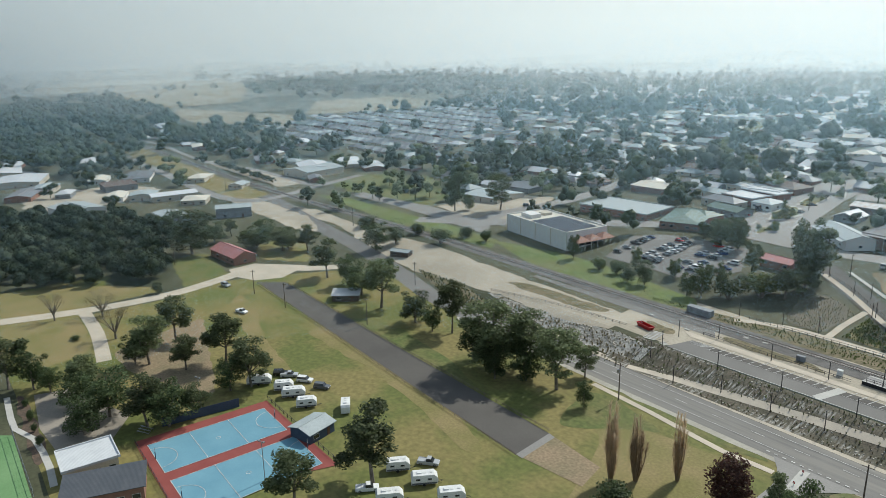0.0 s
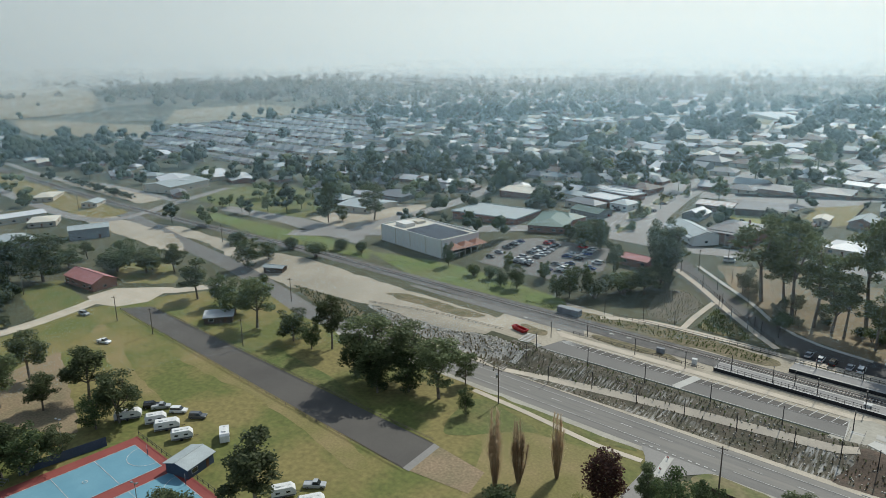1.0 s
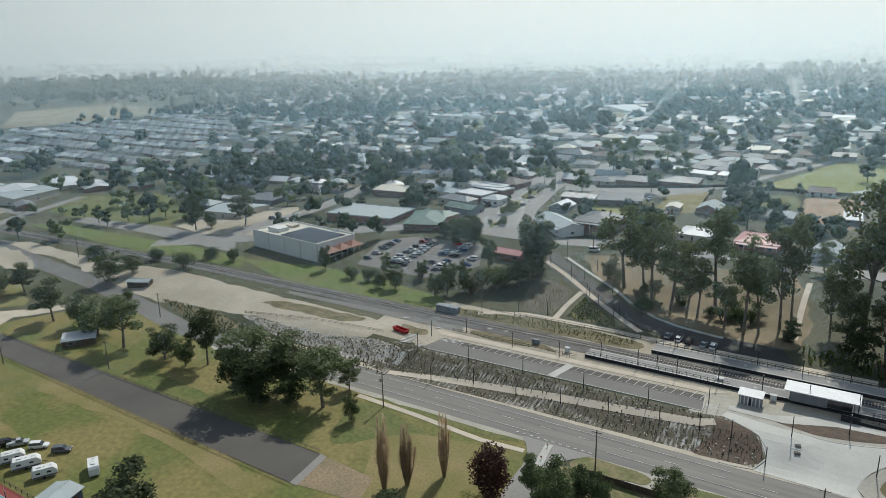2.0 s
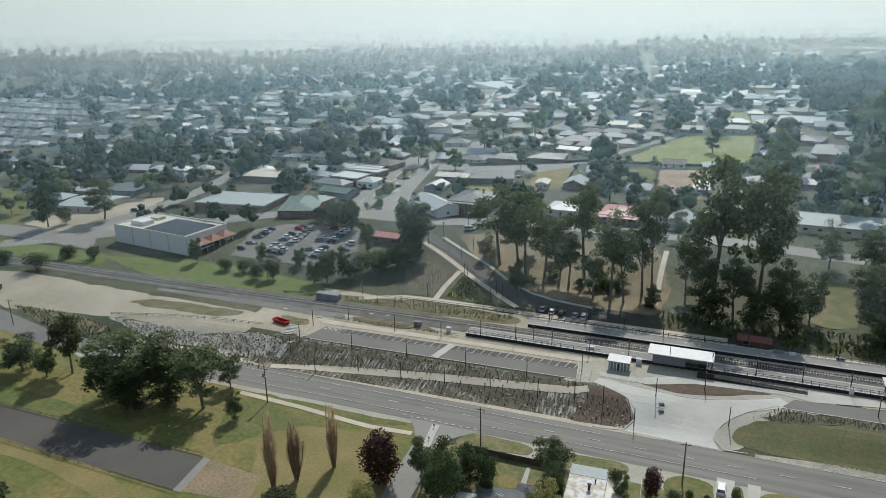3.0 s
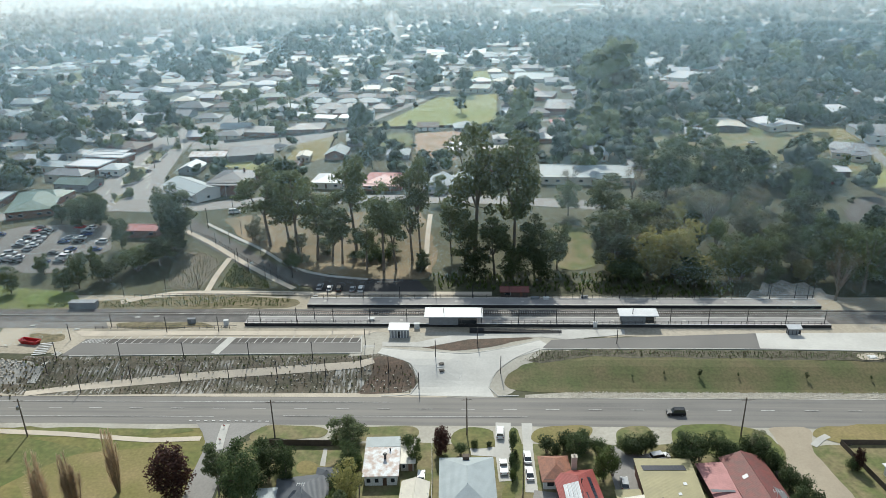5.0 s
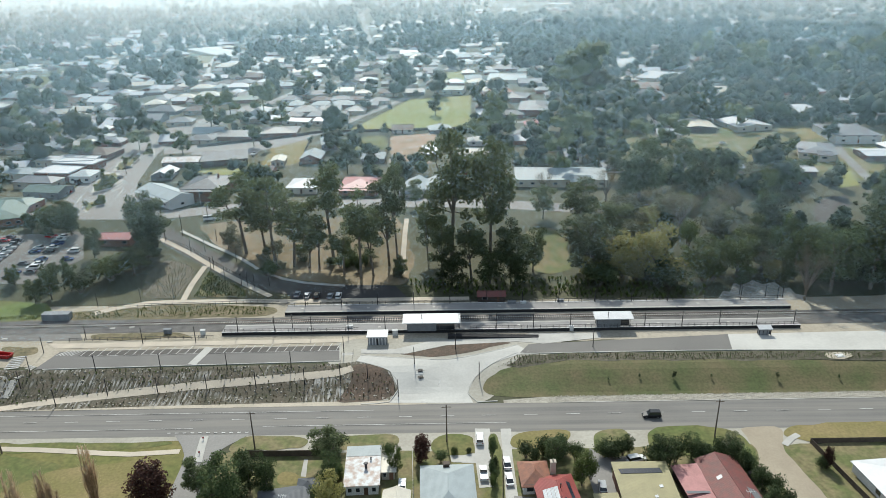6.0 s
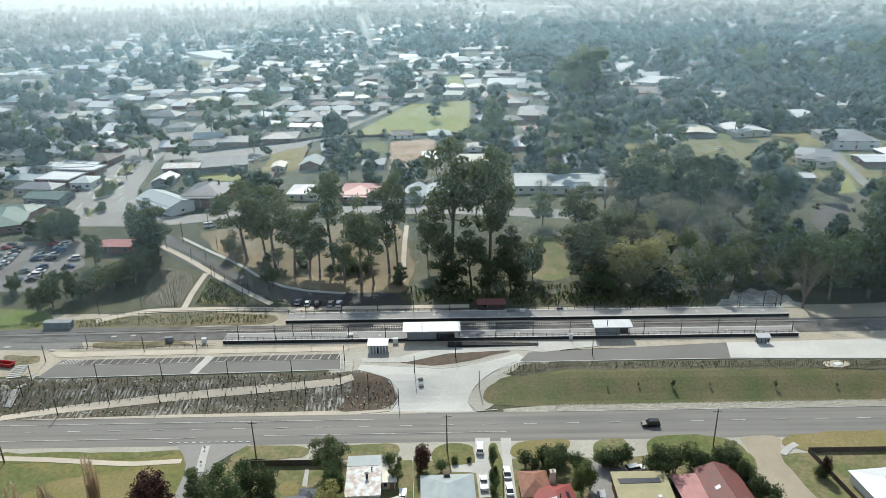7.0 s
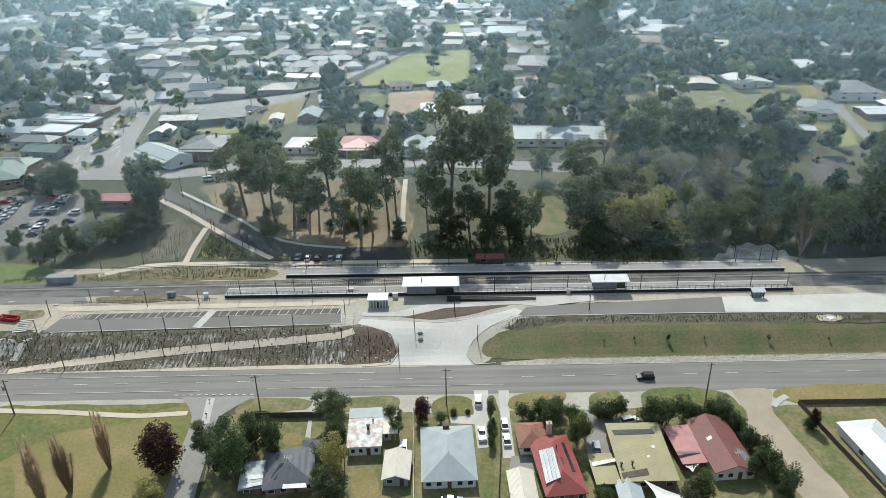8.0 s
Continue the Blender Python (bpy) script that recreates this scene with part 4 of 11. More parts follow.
def fence(line, h, material, label, spacing=2.4, solid=True, lift=0.0, category="fence", thick=0.06):
    """Posts along a line with boards or rails between them, following the ground."""
    root = new("fence")
    root["label"], root["category"] = label, category
    x0, y0 = line[0]
    root.location = (x0, y0, ground_z(x0, y0) + lift)
    posts, panels = 0, Shape()
    for (ax, ay), (bx, by) in zip(line, line[1:]):
        n = max(1, round(math.hypot(bx - ax, by - ay) / spacing))
        for k in range(n):
            px, py = ax + (bx - ax) * k / n, ay + (by - ay) * k / n
            qx, qy = ax + (bx - ax) * (k + 1) / n, ay + (by - ay) * (k + 1) / n
            pz, qz = ground_z(px, py) + lift, ground_z(qx, qy) + lift
            o = Vector(root.location)
            ux, uy = -(qy - py), qx - px
            m = math.hypot(ux, uy)
            ux, uy = ux / m * thick / 2, uy / m * thick / 2
            bands = ((0.0, h),) if solid else ((h * 0.42, h * 0.42 + 0.09), (h - 0.1, h - 0.01))
            for b0, b1 in bands:
                v = [(px - ux, py - uy, pz + b0), (qx - ux, qy - uy, qz + b0), (qx + ux, qy + uy, qz + b0), (px + ux, py + uy, pz + b0),
                     (px - ux, py - uy, pz + b1), (qx - ux, qy - uy, qz + b1), (qx + ux, qy + uy, qz + b1), (px + ux, py + uy, pz + b1)]
                panels.add([Vector(p) - o for p in v], [(0, 3, 2, 1), (4, 5, 6, 7), (0, 1, 5, 4), (1, 2, 6, 5), (2, 3, 7, 6), (3, 0, 4, 7)])
            if solid:
                part("panel", panels, material, root)
                panels = Shape()
            else:
                for first in range(0, len(panels.v), 8):
                    part("rail", Shape().add(panels.v[first:first + 8], panels.f[:6]), material, root)
                panels = Shape()
            key = ("fencepost", h, material.name)
            if key not in PROTO:
                PROTO[key] = Shape().box(-0.06, -0.06, -0.3, 0.06, 0.06, h + 0.05).mesh("post", material)
            if posts < 60:
                p = new("post", PROTO[key])
                p.parent = root
                p.location = (px - o.x, py - o.y, pz - o.z)
                posts += 1
    return root

# ---- surfaces of the park side ----
drape("lawn", [(-330, 10), (-62, 10), (-62, 147.6), (-175, 147.6), (-253.6, 161.0), (-276.0, 129.2), (-287.6, 96.3), (-279.9, 70.4), (-279.4, 39.2), (-330, 60)], LAWN, 0.03, "wide mown lawn, green with straw-coloured patches", "lawn")
drape("dry_lawn", [(-331.5, 16.9), (-312.9, 56.5), (-291.7, 73.8), (-289.7, 41.2), (-294.6, 13.4)], DRY_GRASS, 0.04, "dry straw-brown grass", "grass")
drape("dry_lawn", [(-286.6, 12.6), (-284.1, 38.2), (-242.6, 34.9), (-235.3, 16.7), (-268.2, 10.9)], DRY_GRASS, 0.05, "dry straw-brown grass", "grass")
drape("dry_lawn", [(-236.5, 38.8), (-250.7, 74.2), (-184.7, 56.0), (-193.9, 50.2), (-216.4, 40.1)], DIRT, 0.045, "dry brown ground under trees", "grass")
drape("dry_lawn", [(-111.9, 131.7), (-71.8, 139.6), (-62.3, 116.8), (-62.8, 92.0), (-88.0, 94.0), (-99.1, 118.8)], DRY_GRASS, 0.04, "sun-dried lawn round the poplars", "grass")
drape("green_lawn", [(-335.3, 86.4), (-338.8, 105.2), (-291.6, 100.3), (-287.1, 79.3)], GREEN_GRASS, 0.05, "fresh green grass beside the hall", "grass")
drape("green_lawn", [(-340.9, 130.8), (-328.8, 153.7), (-288.9, 137.0), (-308.9, 120.5)], ROUGH_GRASS, 0.05, "rough grass behind the hall", "grass")
drape("green_lawn", [(-218.5, 113.4), (-201.8, 124.8), (-161.0, 121.6), (-140.8, 116.3), (-153.7, 111.8), (-197.7, 113.0)], GREEN_GRASS, 0.05, "green lawn along the asphalt strip", "grass")
drape("asphalt_strip", [(-276.5, 106.0), (-109.6, 101.4), (-111.5, 114.4), (-268.9, 115.2)], DARK_ASPHALT, 0.09, "long dark asphalt strip across the reserve", "pavement")
drape("dirt_patch", [(-109.6, 101.4), (-111.5, 114.4), (-93.6, 112.8), (-91.0, 104.0)], DIRT, 0.08, "worn brown dirt at the strip's end", "dirt", crisp=True)
drape("apron", [(-109.6, 101.4), (-111.5, 114.4), (-109.3, 114.1), (-107.4, 101.4)], STREET, 0.1, "pale concrete apron at the strip's end", "pavement")
way("gravel_track", [(-293.3, 9.7), (-285.4, 42.3), (-284.2, 71.6), (-291.6, 97.8), (-298.3, 116.1), (-280.7, 131.5), (-272.9, 148.9)], 7.0, GRAVEL, 0.08, "pale gravel track through the reserve", "track")
drape("gravel_yard", [(-302.4, 103.0), (-304.3, 115.9), (-285.5, 133.9), (-275.6, 116.9), (-279.7, 105.8), (-290.8, 101.3)], GRAVEL, 0.085, "pale gravel forecourt of the hall", "yard")
way("gravel_track", [(-282.7, 39.9), (-258.0, 39.2), (-230.4, 35.8)], 4.5, GRAVEL, 0.075, "pale gravel side track", "track")
drape("gravel_court", [(-218.0, 14.4), (-215.8, 22.9), (-188.3, 33.4), (-175.1, 24.9), (-180.1, 14.4), (-195.2, 12.8)], YARD, 0.07, "compacted grey gravel yard", "yard")

drape("worn_track", [(-216.1, 103.0), (-194.6, 108.9), (-166.4, 108.4), (-137.9, 103.9), (-114.9, 96.6), (-118.3, 92.4), (-143.6, 96.7), (-174.1, 98.9), (-211.4, 96.3)], DRY_GRASS, 0.055, "lawn worn pale by vehicles", "grass")
drape("worn_track", [(-267.7, 93.7), (-250.3, 93.8), (-215.3, 83.5), (-184.7, 79.5), (-183.9, 75.5), (-219.0, 79.0), (-256.7, 86.1)], DRY_GRASS, 0.055, "lawn worn pale by vehicles", "grass")
drape("green_lawn", [(-121.8, 139.9), (-111.1, 141.5), (-93.0, 136.7), (-100.0, 132.4), (-110.6, 119.1), (-115.9, 121.5)], GREEN_GRASS, 0.05, "green lawn under the trees", "grass")
way("garden_path", [(-221.0, 8.0), (-199.3, 7.6), (-190.1, 11.0), (-173.1, 11.9), (-164.0, 11.4)], 1.6, CONCRETE, 0.1, "pale concrete path beside the club house", "path")
drape("garden_bed", [(-221.7, 9.9), (-217.6, 12.3), (-181.5, 12.7), (-174.4, 9.9), (-184.5, 8.8)], BROWN_MULCH, 0.06, "garden bed beside the club house", "garden bed")

# ---- main road ----
drape("road", [(-190, 146.8), (-130, 147.3), (420, 149.8), (420, 163.0), (14, 160.8), (-130, 159.4), (-190, 158.6)], ROAD, 0.1, "straight two-lane grey asphalt road with worn lines", "road")
way("side_road", [(-186, 152.7), (-167.1, 150.6), (-212.5, 152.7), (-245.5, 159.1), (-293.6, 167.0), (-352.7, 172.4), (-451.9, 184.5)], 9.0, ASPHALT, 0.09, "grey asphalt road beside the railway", "road")
drape("verge", [(-190, 145.2), (-68, 145.6), (-68, 148.4), (-130, 147.7), (-190, 147.2)], VERGE, 0.07, "pale gravelly road verge", "verge")
drape("verge", [(-54.2, 147.8), (-50.5, 141.7), (-30.6, 138.6), (-9.4, 138.2), (13.1, 138.2), (32.7, 138.2), (69.5, 139.2), (87.8, 142.4), (119.6, 143.1), (420, 143.0), (420, 150.2), (-48, 148.8)], VERGE, 0.07, "pale gravelly road verge", "verge")
drape("verge", [(-190, 159.2), (-8, 160.6), (-8, 162.6), (-190, 162.2)], GRAVEL, 0.075, "gravel road shoulder", "verge")
drape("side_street", [(-71.8, 148.1), (-52.5, 148.2), (-56.9, 143.6), (-59.4, 140.3), (-60.0, 135.4), (-58.3, 125.7), (-57.8, 118.1), (-56.7, 109.0), (-63.5, 109.1), (-64.4, 118.6), (-65.4, 128.2), (-65.8, 136.1), (-66.6, 140.2), (-68.6, 143.9)], STREET, 0.11, "grey side street joining the main road", "road")
drape("green_verge", [(-118.4, 145.2), (-93.2, 146.5), (-70.4, 145.4), (-71.9, 143.6), (-116.1, 141.4)], GREEN_GRASS, 0.06, "strip of mown grass beside the road", "grass")
way("footpath", [(-123.2, 143.8), (-102.8, 142.8), (-80.0, 140.7), (-68.2, 141.6)], 1.8, PATHWAY, 0.1, "concrete footpath across the lawn", "path")


def line_marks(name, marks, width, label):
    """Road paint: short straight strokes joined into one thing."""
    s = Shape()
    for (ax, ay), (bx, by) in marks:
        n = math.hypot(bx - ax, by - ay)
        ux, uy = -(by - ay) / n * width / 2, (bx - ax) / n * width / 2
        k = max(1, int(n / 5))
        for i in range(k):
            p, q = i / k, (i + 1) / k
            quad = [(ax + (bx - ax) * f + sx * ux, ay + (by - ay) * f + sx * uy) for f, sx in ((p, -1), (q, -1), (q, 1), (p, 1))]
            s.add([(x, y, ground_z(x, y) + 0.22) for x, y in quad], [(0, 1, 2, 3)])
    return tagged(new(name, s.mesh(name, WHITE_LINE)), label, "road marking", kind="structure")


def road_y(x, side):
    """Lines of the main road: near edge, centre, far edge."""
    return {"near": 151.3, "mid": 154.6, "far": 157.7}[side] + 0.008 * (x + 50)


line_marks("edge_line", [((-185, road_y(-185, "far")), (-22, road_y(-22, "far"))), ((28, 160.6), (400, 163.0 - 0.4))], 0.14, "white painted edge line of the road")
line_marks("edge_line", [((-185, road_y(-185, "near") - 0.6), (-68, road_y(-68, "near") - 0.4)), ((-50, road_y(-50, "near")), (13, road_y(13, "near")))], 0.14, "white painted edge line of the road")
line_marks("centre_line", [((x, road_y(x, "mid")), (x + 3.5, road_y(x + 3.5, "mid"))) for x in range(-180, 390, 11)], 0.16, "dashed white centre line of the road")
line_marks("give_way_line", [((x, 148.9), (x + 0.9, 148.9)) for x in range(-74, -52, 2)], 0.35, "dashed white line across the side street mouth")

# ---- railway and station ground ----
drape("station_ground", [(-150, 176.5), (-36, 178.5), (-10, 188), (150, 190), (300, 192), (300, 217), (150, 217), (-150, 217)], SAND, 0.02, "bare pale station ground", "ground")
drape("station_ground", [(-37, 178), (-37, 191), (34, 191), (30, 181), (20, 178.5), (12, 172), (10, 160.8), (-22, 160.6), (-34, 170)], VERGE, 0.06, "pale gravelly ground round the forecourt", "ground")
drape("weedy_strip", [(-116.3, 197.0), (-85.4, 196.9), (-81.4, 193.1), (-112.4, 192.6)], WEEDS, 0.13, "weedy strip between car park and track", "grass")
drape("weedy_strip", [(-140.3, 188.5), (-130.3, 189.6), (-125.4, 185.3), (-133.2, 182.2)], WEEDS, 0.06, "weedy patch by the skip", "grass")
drape("scrub_strip", [(-153.1, 210.2), (-122.0, 213.4), (-92.6, 218.0), (-58.4, 214.4), (-60.7, 207.4), (-150.0, 204.9)], WEEDS, 0.06, "rough scrubby strip behind the track", "grass")
drape("planted_bed", [(-110.6, 223.7), (-115.0, 241.3), (-111.0, 253.4), (-95.7, 243.3), (-97.2, 231.6), (-97.7, 221.2)], MULCH, 0.1, "triangular planted bank", "bank")
drape("planted_bed", [(-91.3, 223.1), (-92.0, 242.0), (-75.8, 228.9), (-72.2, 222.5)], ROUGH_GRASS, 0.1, "triangular weedy bank", "bank")
drape("dark_bed", [(-17.8, 183.8), (-2.4, 187.4), (19.2, 188.2), (9.4, 183.7), (-2.5, 180.2), (-14.2, 180.1)], BROWN_MULCH, 0.09, "dark mulched bed below the platform", "bank")
# the trees' shade over this yard is put into its colour
drape("ramp_yard", [(-62.3, 232.7), (-20.7, 229.3), (-16.2, 220.8), (-55.4, 218.6)], SHADED_ASPHALT, 0.1, "asphalt yard behind the platform, coloured dark for tree shade", "car park")
drape("sandy_yard", [(-428.2, 178.2), (-382.3, 187.5), (-292.6, 186.4), (-269.5, 191.0), (-148.3, 187.8), (-141.3, 173.6), (-159.0, 169.6), (-197.5, 171.9), (-246.7, 165.3), (-267.7, 167.0), (-338.3, 178.9)], SAND, 0.05, "bare pale sandy ground beside the track", "sand")
drape("verge_scrub", [(-245.8, 167.8), (-215.8, 169.5), (-191.7, 164.1), (-204.1, 154.7)], WEEDS, 0.08, "rough weedy grass below the sandy ground", "grass")
drape("verge_scrub", [(-204.1, 180.6), (-196.7, 186.2), (-151.6, 187.3), (-158.0, 179.8)], WEEDS, 0.08, "dry weeds on the sandy ground", "grass")
drape("green_bank", [(-426.7, 210.1), (-399.0, 220.4), (-292.1, 222.1), (-253.6, 220.7), (-243.6, 208.5), (-318.7, 203.4)], BANK_GRASS, 0.06, "green grassy bank beside the track", "grass")
drape("green_bank", [(-255.5, 218.6), (-214.0, 226.8), (-185.8, 226.3), (-141.7, 219.6), (-132.0, 208.5), (-162.9, 204.1), (-207.1, 202.5)], BANK_GRASS, 0.06, "rough grass bank below the shop", "grass")
drape("ballast", [(420, 197.5), (420, 208.0), (130, 206.8), (-140, 206.3), (-300, 204), (-430, 199), (-500, 196.5), (-620, 197.5), (-910, 201), (-1100, 204), (-1100, 196), (-910, 193), (-620, 189.5), (-500, 188.5), (-430, 191), (-300, 196.5), (-140, 197.2)], BALLAST, 0.1, "grey crushed-rock railway ballast", "ballast")
drape("track_apron", [(-116, 192.6), (-119, 197), (-160, 197.2), (-200, 195.5), (-200, 193), (-130, 192.6)], ASPHALT, 0.08, "grey compacted maintenance strip beside the track", "pavement")
drape("station_path", [(-122, 187.5), (-34, 189.2), (-30, 191.6), (-126, 190.6)], PATHWAY, 0.1, "pale path between car park and track", "path")
drape("station_car_park", [(-122, 175.4), (-33.5, 178.0), (-34.8, 187.2), (-119.5, 185.6)], ASPHALT, 0.11, "grey asphalt station car park with white bay lines", "car park")
drape("forecourt", [(-27.7, 181.1), (-14.1, 179.1), (-2.5, 178.8), (9.3, 181.9), (19.0, 186.2), (22.0, 182.2), (10.7, 176.7), (5.5, 171.1), (3.4, 165.2), (4.8, 160.9), (-18.0, 161.4), (-15.8, 166.9), (-18.7, 173.1), (-28.7, 177.9)], FORECOURT, 0.12, "pale concrete station forecourt and driveway mouth", "pavement")
drape("bus_lane", [(22.5, 186.4), (84.1, 191.0), (82.0, 181.8), (26.0, 180.9), (19.4, 181.6)], ASPHALT, 0.12, "grey asphalt set-down lane by the platform", "road")
drape("bus_lane_end", [(84.1, 191.0), (133.9, 192.0), (142.8, 191.8), (135.7, 180.3), (82.0, 181.8)], FORECOURT, 0.12, "pale concrete driveway by the platform", "road")
drape("stone_bed", [(13, 160.7), (24, 160.5), (420, 162.4), (420, 165.6), (60, 163.6), (24, 163.2), (13, 162.0)], EDGE_ROCK, 0.115, "bed of pale crushed stone beside the road", "stones")
drape("grass_mound", [(10.5, 173.9), (25.7, 178.1), (56.7, 176.6), (123.6, 174.2), (143.9, 172.8), (137.3, 161.8), (117.8, 163.1), (11.5, 163.2), (6.2, 166.7)], MOUND_GRASS, 0.06, "mown grass slope between road and driveway", "grass")
drape("mound_edge", [(3.6, 165.2), (5.7, 171.1), (10.9, 176.7), (18.4, 180.3), (19.5, 178.9), (12.6, 174.8), (8.1, 170.0), (6.9, 165.6), (8.6, 162.8), (6.7, 161.1), (4.6, 161.9)], VERGE, 0.1, "pale gravel edge of the grass slope", "gravel")
drape("planted_bank", [(18.4, 180.3), (32.7, 180.8), (126.8, 179.9), (148.2, 179.3), (144.2, 173.2), (123.9, 174.7), (32.1, 176.7), (12.2, 174.8)], PLANT_BED, 0.08, "mulched bank with rows of young plants", "bank")
drape("mulch_bank", [(-132.5, 175.3), (-119.1, 175.0), (-33.8, 176.5), (-27.3, 177.9), (-18.7, 173.1), (-15.8, 166.9), (-18.1, 162.7), (-78.4, 161.4), (-124.2, 159.8), (-134.5, 161.3)], BANK, 0.07, "steep mulched embankment with pale washed-out streaks", "bank")
drape("mulch_island", [(-29.9, 174.7), (-26.4, 176.9), (-18.7, 173.1), (-15.8, 167.2), (-17.5, 163.4), (-25.8, 161.8), (-33.2, 161.7), (-31.5, 165.8), (-28.5, 169.8)], BROWN_MULCH, 0.1, "rounded bank of reddish-brown mulch", "bank")
drape("rock_slope", [(-203.2, 171.5), (-159.5, 170.0), (-139.1, 173.8), (-126.5, 173.4), (-128.2, 162.2), (-150.3, 163.2), (-182.2, 164.2)], SCREE, 0.075, "rock and mulch slope below the sandy ground", "bank")
drape("platform_path", [(-28.1, 184.7), (-17.8, 184.5), (-7.7, 189.0), (19.5, 191.0), (23.2, 193.1), (45.3, 193.2), (45.0, 189.9), (26.8, 186.6), (19.2, 188.2), (-2.5, 186.4), (-14.3, 181.7), (-27.8, 182.1)], CONCRETE, 0.125, "pale concrete path below the platform", "path")
way("ramp_path", [(-124.7, 160.6), (-110.8, 163.9), (-80.6, 167.9), (-52.4, 170.5), (-33.3, 172.5), (-29.4, 174.2)], 2.6, PATHWAY, 0.14, "pale sloping footpath on the embankment", "path")

# ---- town side ----
drape("town_park", [(-453.0, 234.7), (-481.2, 277.2), (-435.9, 310.5), (-360.9, 274.8), (-338.2, 240.4), (-405.9, 233.0)], GREEN_GRASS, 0.05, "green town park with trees", "grass")
drape("town_lot", [(-339.5, 245.5), (-331.2, 297.6), (-299.4, 308.5), (-273.1, 245.5), (-300.0, 240.2)], SAND, 0.06, "pale gravel lot by the shops", "yard")
drape("town_lot", [(-414.8, 238.2), (-342.3, 243.2), (-280.5, 240.0), (-265.7, 223.6), (-346.0, 229.2), (-411.1, 227.3)], STREET, 0.07, "grey street beside the railway bank", "road")
drape("garden_ground", [(104.6, 421.0), (263.6, 424.6), (211.4, 332.1), (85.6, 338.2)], YARD_GRASS, 0.05, "green gardens between houses", "grass")
# darker than the sunlit asphalt: its colour includes some of the trees' shadow
way("ramp_road", [(-136.0, 288.5), (-120.2, 274.3), (-114.1, 268.3), (-98.5, 254.9), (-86.7, 245.2), (-71.7, 234.0), (-57.1, 228.2), (-40.3, 224.4)], 9.0, DARK_ASPHALT, 0.16, "asphalt ramp road down to the station", "road")
way("ramp_kerb_path", [(-113.8, 277.0), (-96.2, 262.6), (-82.1, 252.3), (-73.2, 244.2), (-62.6, 235.6), (-53.4, 232.2), (-38.8, 229.7)], 1.5, CONCRETE, 0.2, "pale concrete edge strip along the ramp road", "path")
way("ramp_footpath", [(-119.9, 269.5), (-105.5, 258.2), (-91.3, 245.6), (-78.4, 234.4), (-64.0, 222.4)], 2.2, PATHWAY, 0.19, "pale footpath beside the ramp road", "path")
RAMP_RAIL = [(-117.0, 268.5), (-104.0, 259.6), (-90.2, 247.2), (-77.4, 236.2), (-64.5, 224.6)]
way("footpath", [(-94.4, 246.3), (-95.1, 231.5), (-94.2, 219.8)], 2.2, PATHWAY, 0.17, "pale stepped footpath down the bank", "path")
way("footpath", [(-121.0, 211.3), (-106.6, 218.5), (-79.2, 219.3), (-59.4, 218.7), (-20.0, 218.8), (5.5, 218.8)], 3.0, PATHWAY, 0.12, "pale path along the far side of the track", "path")
way("cross_street", [(-318.0, 217.2), (-196.2, 294.0), (-163.3, 299.6), (-126.8, 297.9), (-90.9, 307.2), (-10.0, 308.1), (41.3, 300.9), (77.2, 291.3)], 12.0, STREET, 0.14, "grey town street parallel to the railway", "road")
drape("main_street", [(-180.3, 292.9), (-182.8, 310.0), (-189.3, 343.1), (-192.1, 368.4), (-195.8, 402.3), (-198.1, 432.1), (-193.0, 443.6), (-184.5, 458.3), (-168.5, 504.3), (-152.0, 535.4), (-143.1, 517.2), (-156.3, 463.9), (-167.3, 440.7), (-171.5, 422.7), (-168.7, 405.5), (-167.3, 388.5), (-163.7, 368.3), (-160.0, 345.6), (-152.9, 324.5), (-141.0, 309.5), (-132.1, 290.6)], STREET, 0.16, "wide grey town street with planted islands", "road")
drape("lane_yard", [(-169.4, 409.3), (-151.1, 413.2), (-122.1, 419.4), (-85.2, 434.7), (-85.5, 422.6), (-107.4, 400.8), (-114.5, 389.9), (-149.3, 397.4), (-164.4, 393.8)], STREET, 0.15, "pale asphalt yard beside the back lane", "yard")
drape("yard_grass", [(-136.0, 361.3), (-138.7, 374.8), (-112.1, 380.4), (-105.9, 358.0), (-117.6, 355.0)], PADDOCK, 0.12, "small bright green lawn behind the hotel", "grass")
way("station_street", [(-281.6, 233.6), (-291.0, 252.8), (-286.1, 295.8), (-299.8, 367.8), (-322.3, 415.7)], 12.0, STREET, 0.13, "grey town street lined with low shops", "road")
drape("shop_car_park", [(-198, 235.5), (-206, 264), (-194, 274.5), (-155.5, 278), (-144.5, 253.5), (-157, 234.5)], ASPHALT, 0.13, "asphalt shop car park full of cars", "car park")
drape("dry_slope", [(-109.1, 283.0), (-84.0, 289.9), (-24.5, 290.8), (-14.5, 253.0), (-16.6, 229.2), (-38.0, 230.5), (-53.0, 233.0), (-62.0, 236.3), (-72.6, 245.0), (-82.0, 253.2), (-96.0, 263.5)], TAN_SLOPE, 0.08, "dry tan grass under tall gum trees", "grass")
way("footpath", [(-19.4, 287.1), (-19.3, 261.3), (-18.7, 237.9)], 2.0, PATHWAY, 0.12, "worn pale path through dry grass", "path")
drape("scree", [(89.3, 215.1), (94.0, 222.0), (96.0, 221.2), (100.0, 228.0), (102.6, 226.7), (107.2, 229.7), (109.6, 226.7), (114.3, 228.0), (115.4, 223.4), (117.8, 223.8), (117.6, 219.1), (120.0, 217.8), (119.5, 214.3)], SCREE, 0.08, "pale grey rocky slope behind the platform", "rock slope", crisp=True)
drape("green_slope", [(31.0, 275.9), (47.0, 272.6), (43.8, 238.1), (31.0, 236.2), (28.5, 251.6)], YARD_GRASS, 0.08, "sunlit green grass among trees", "grass")
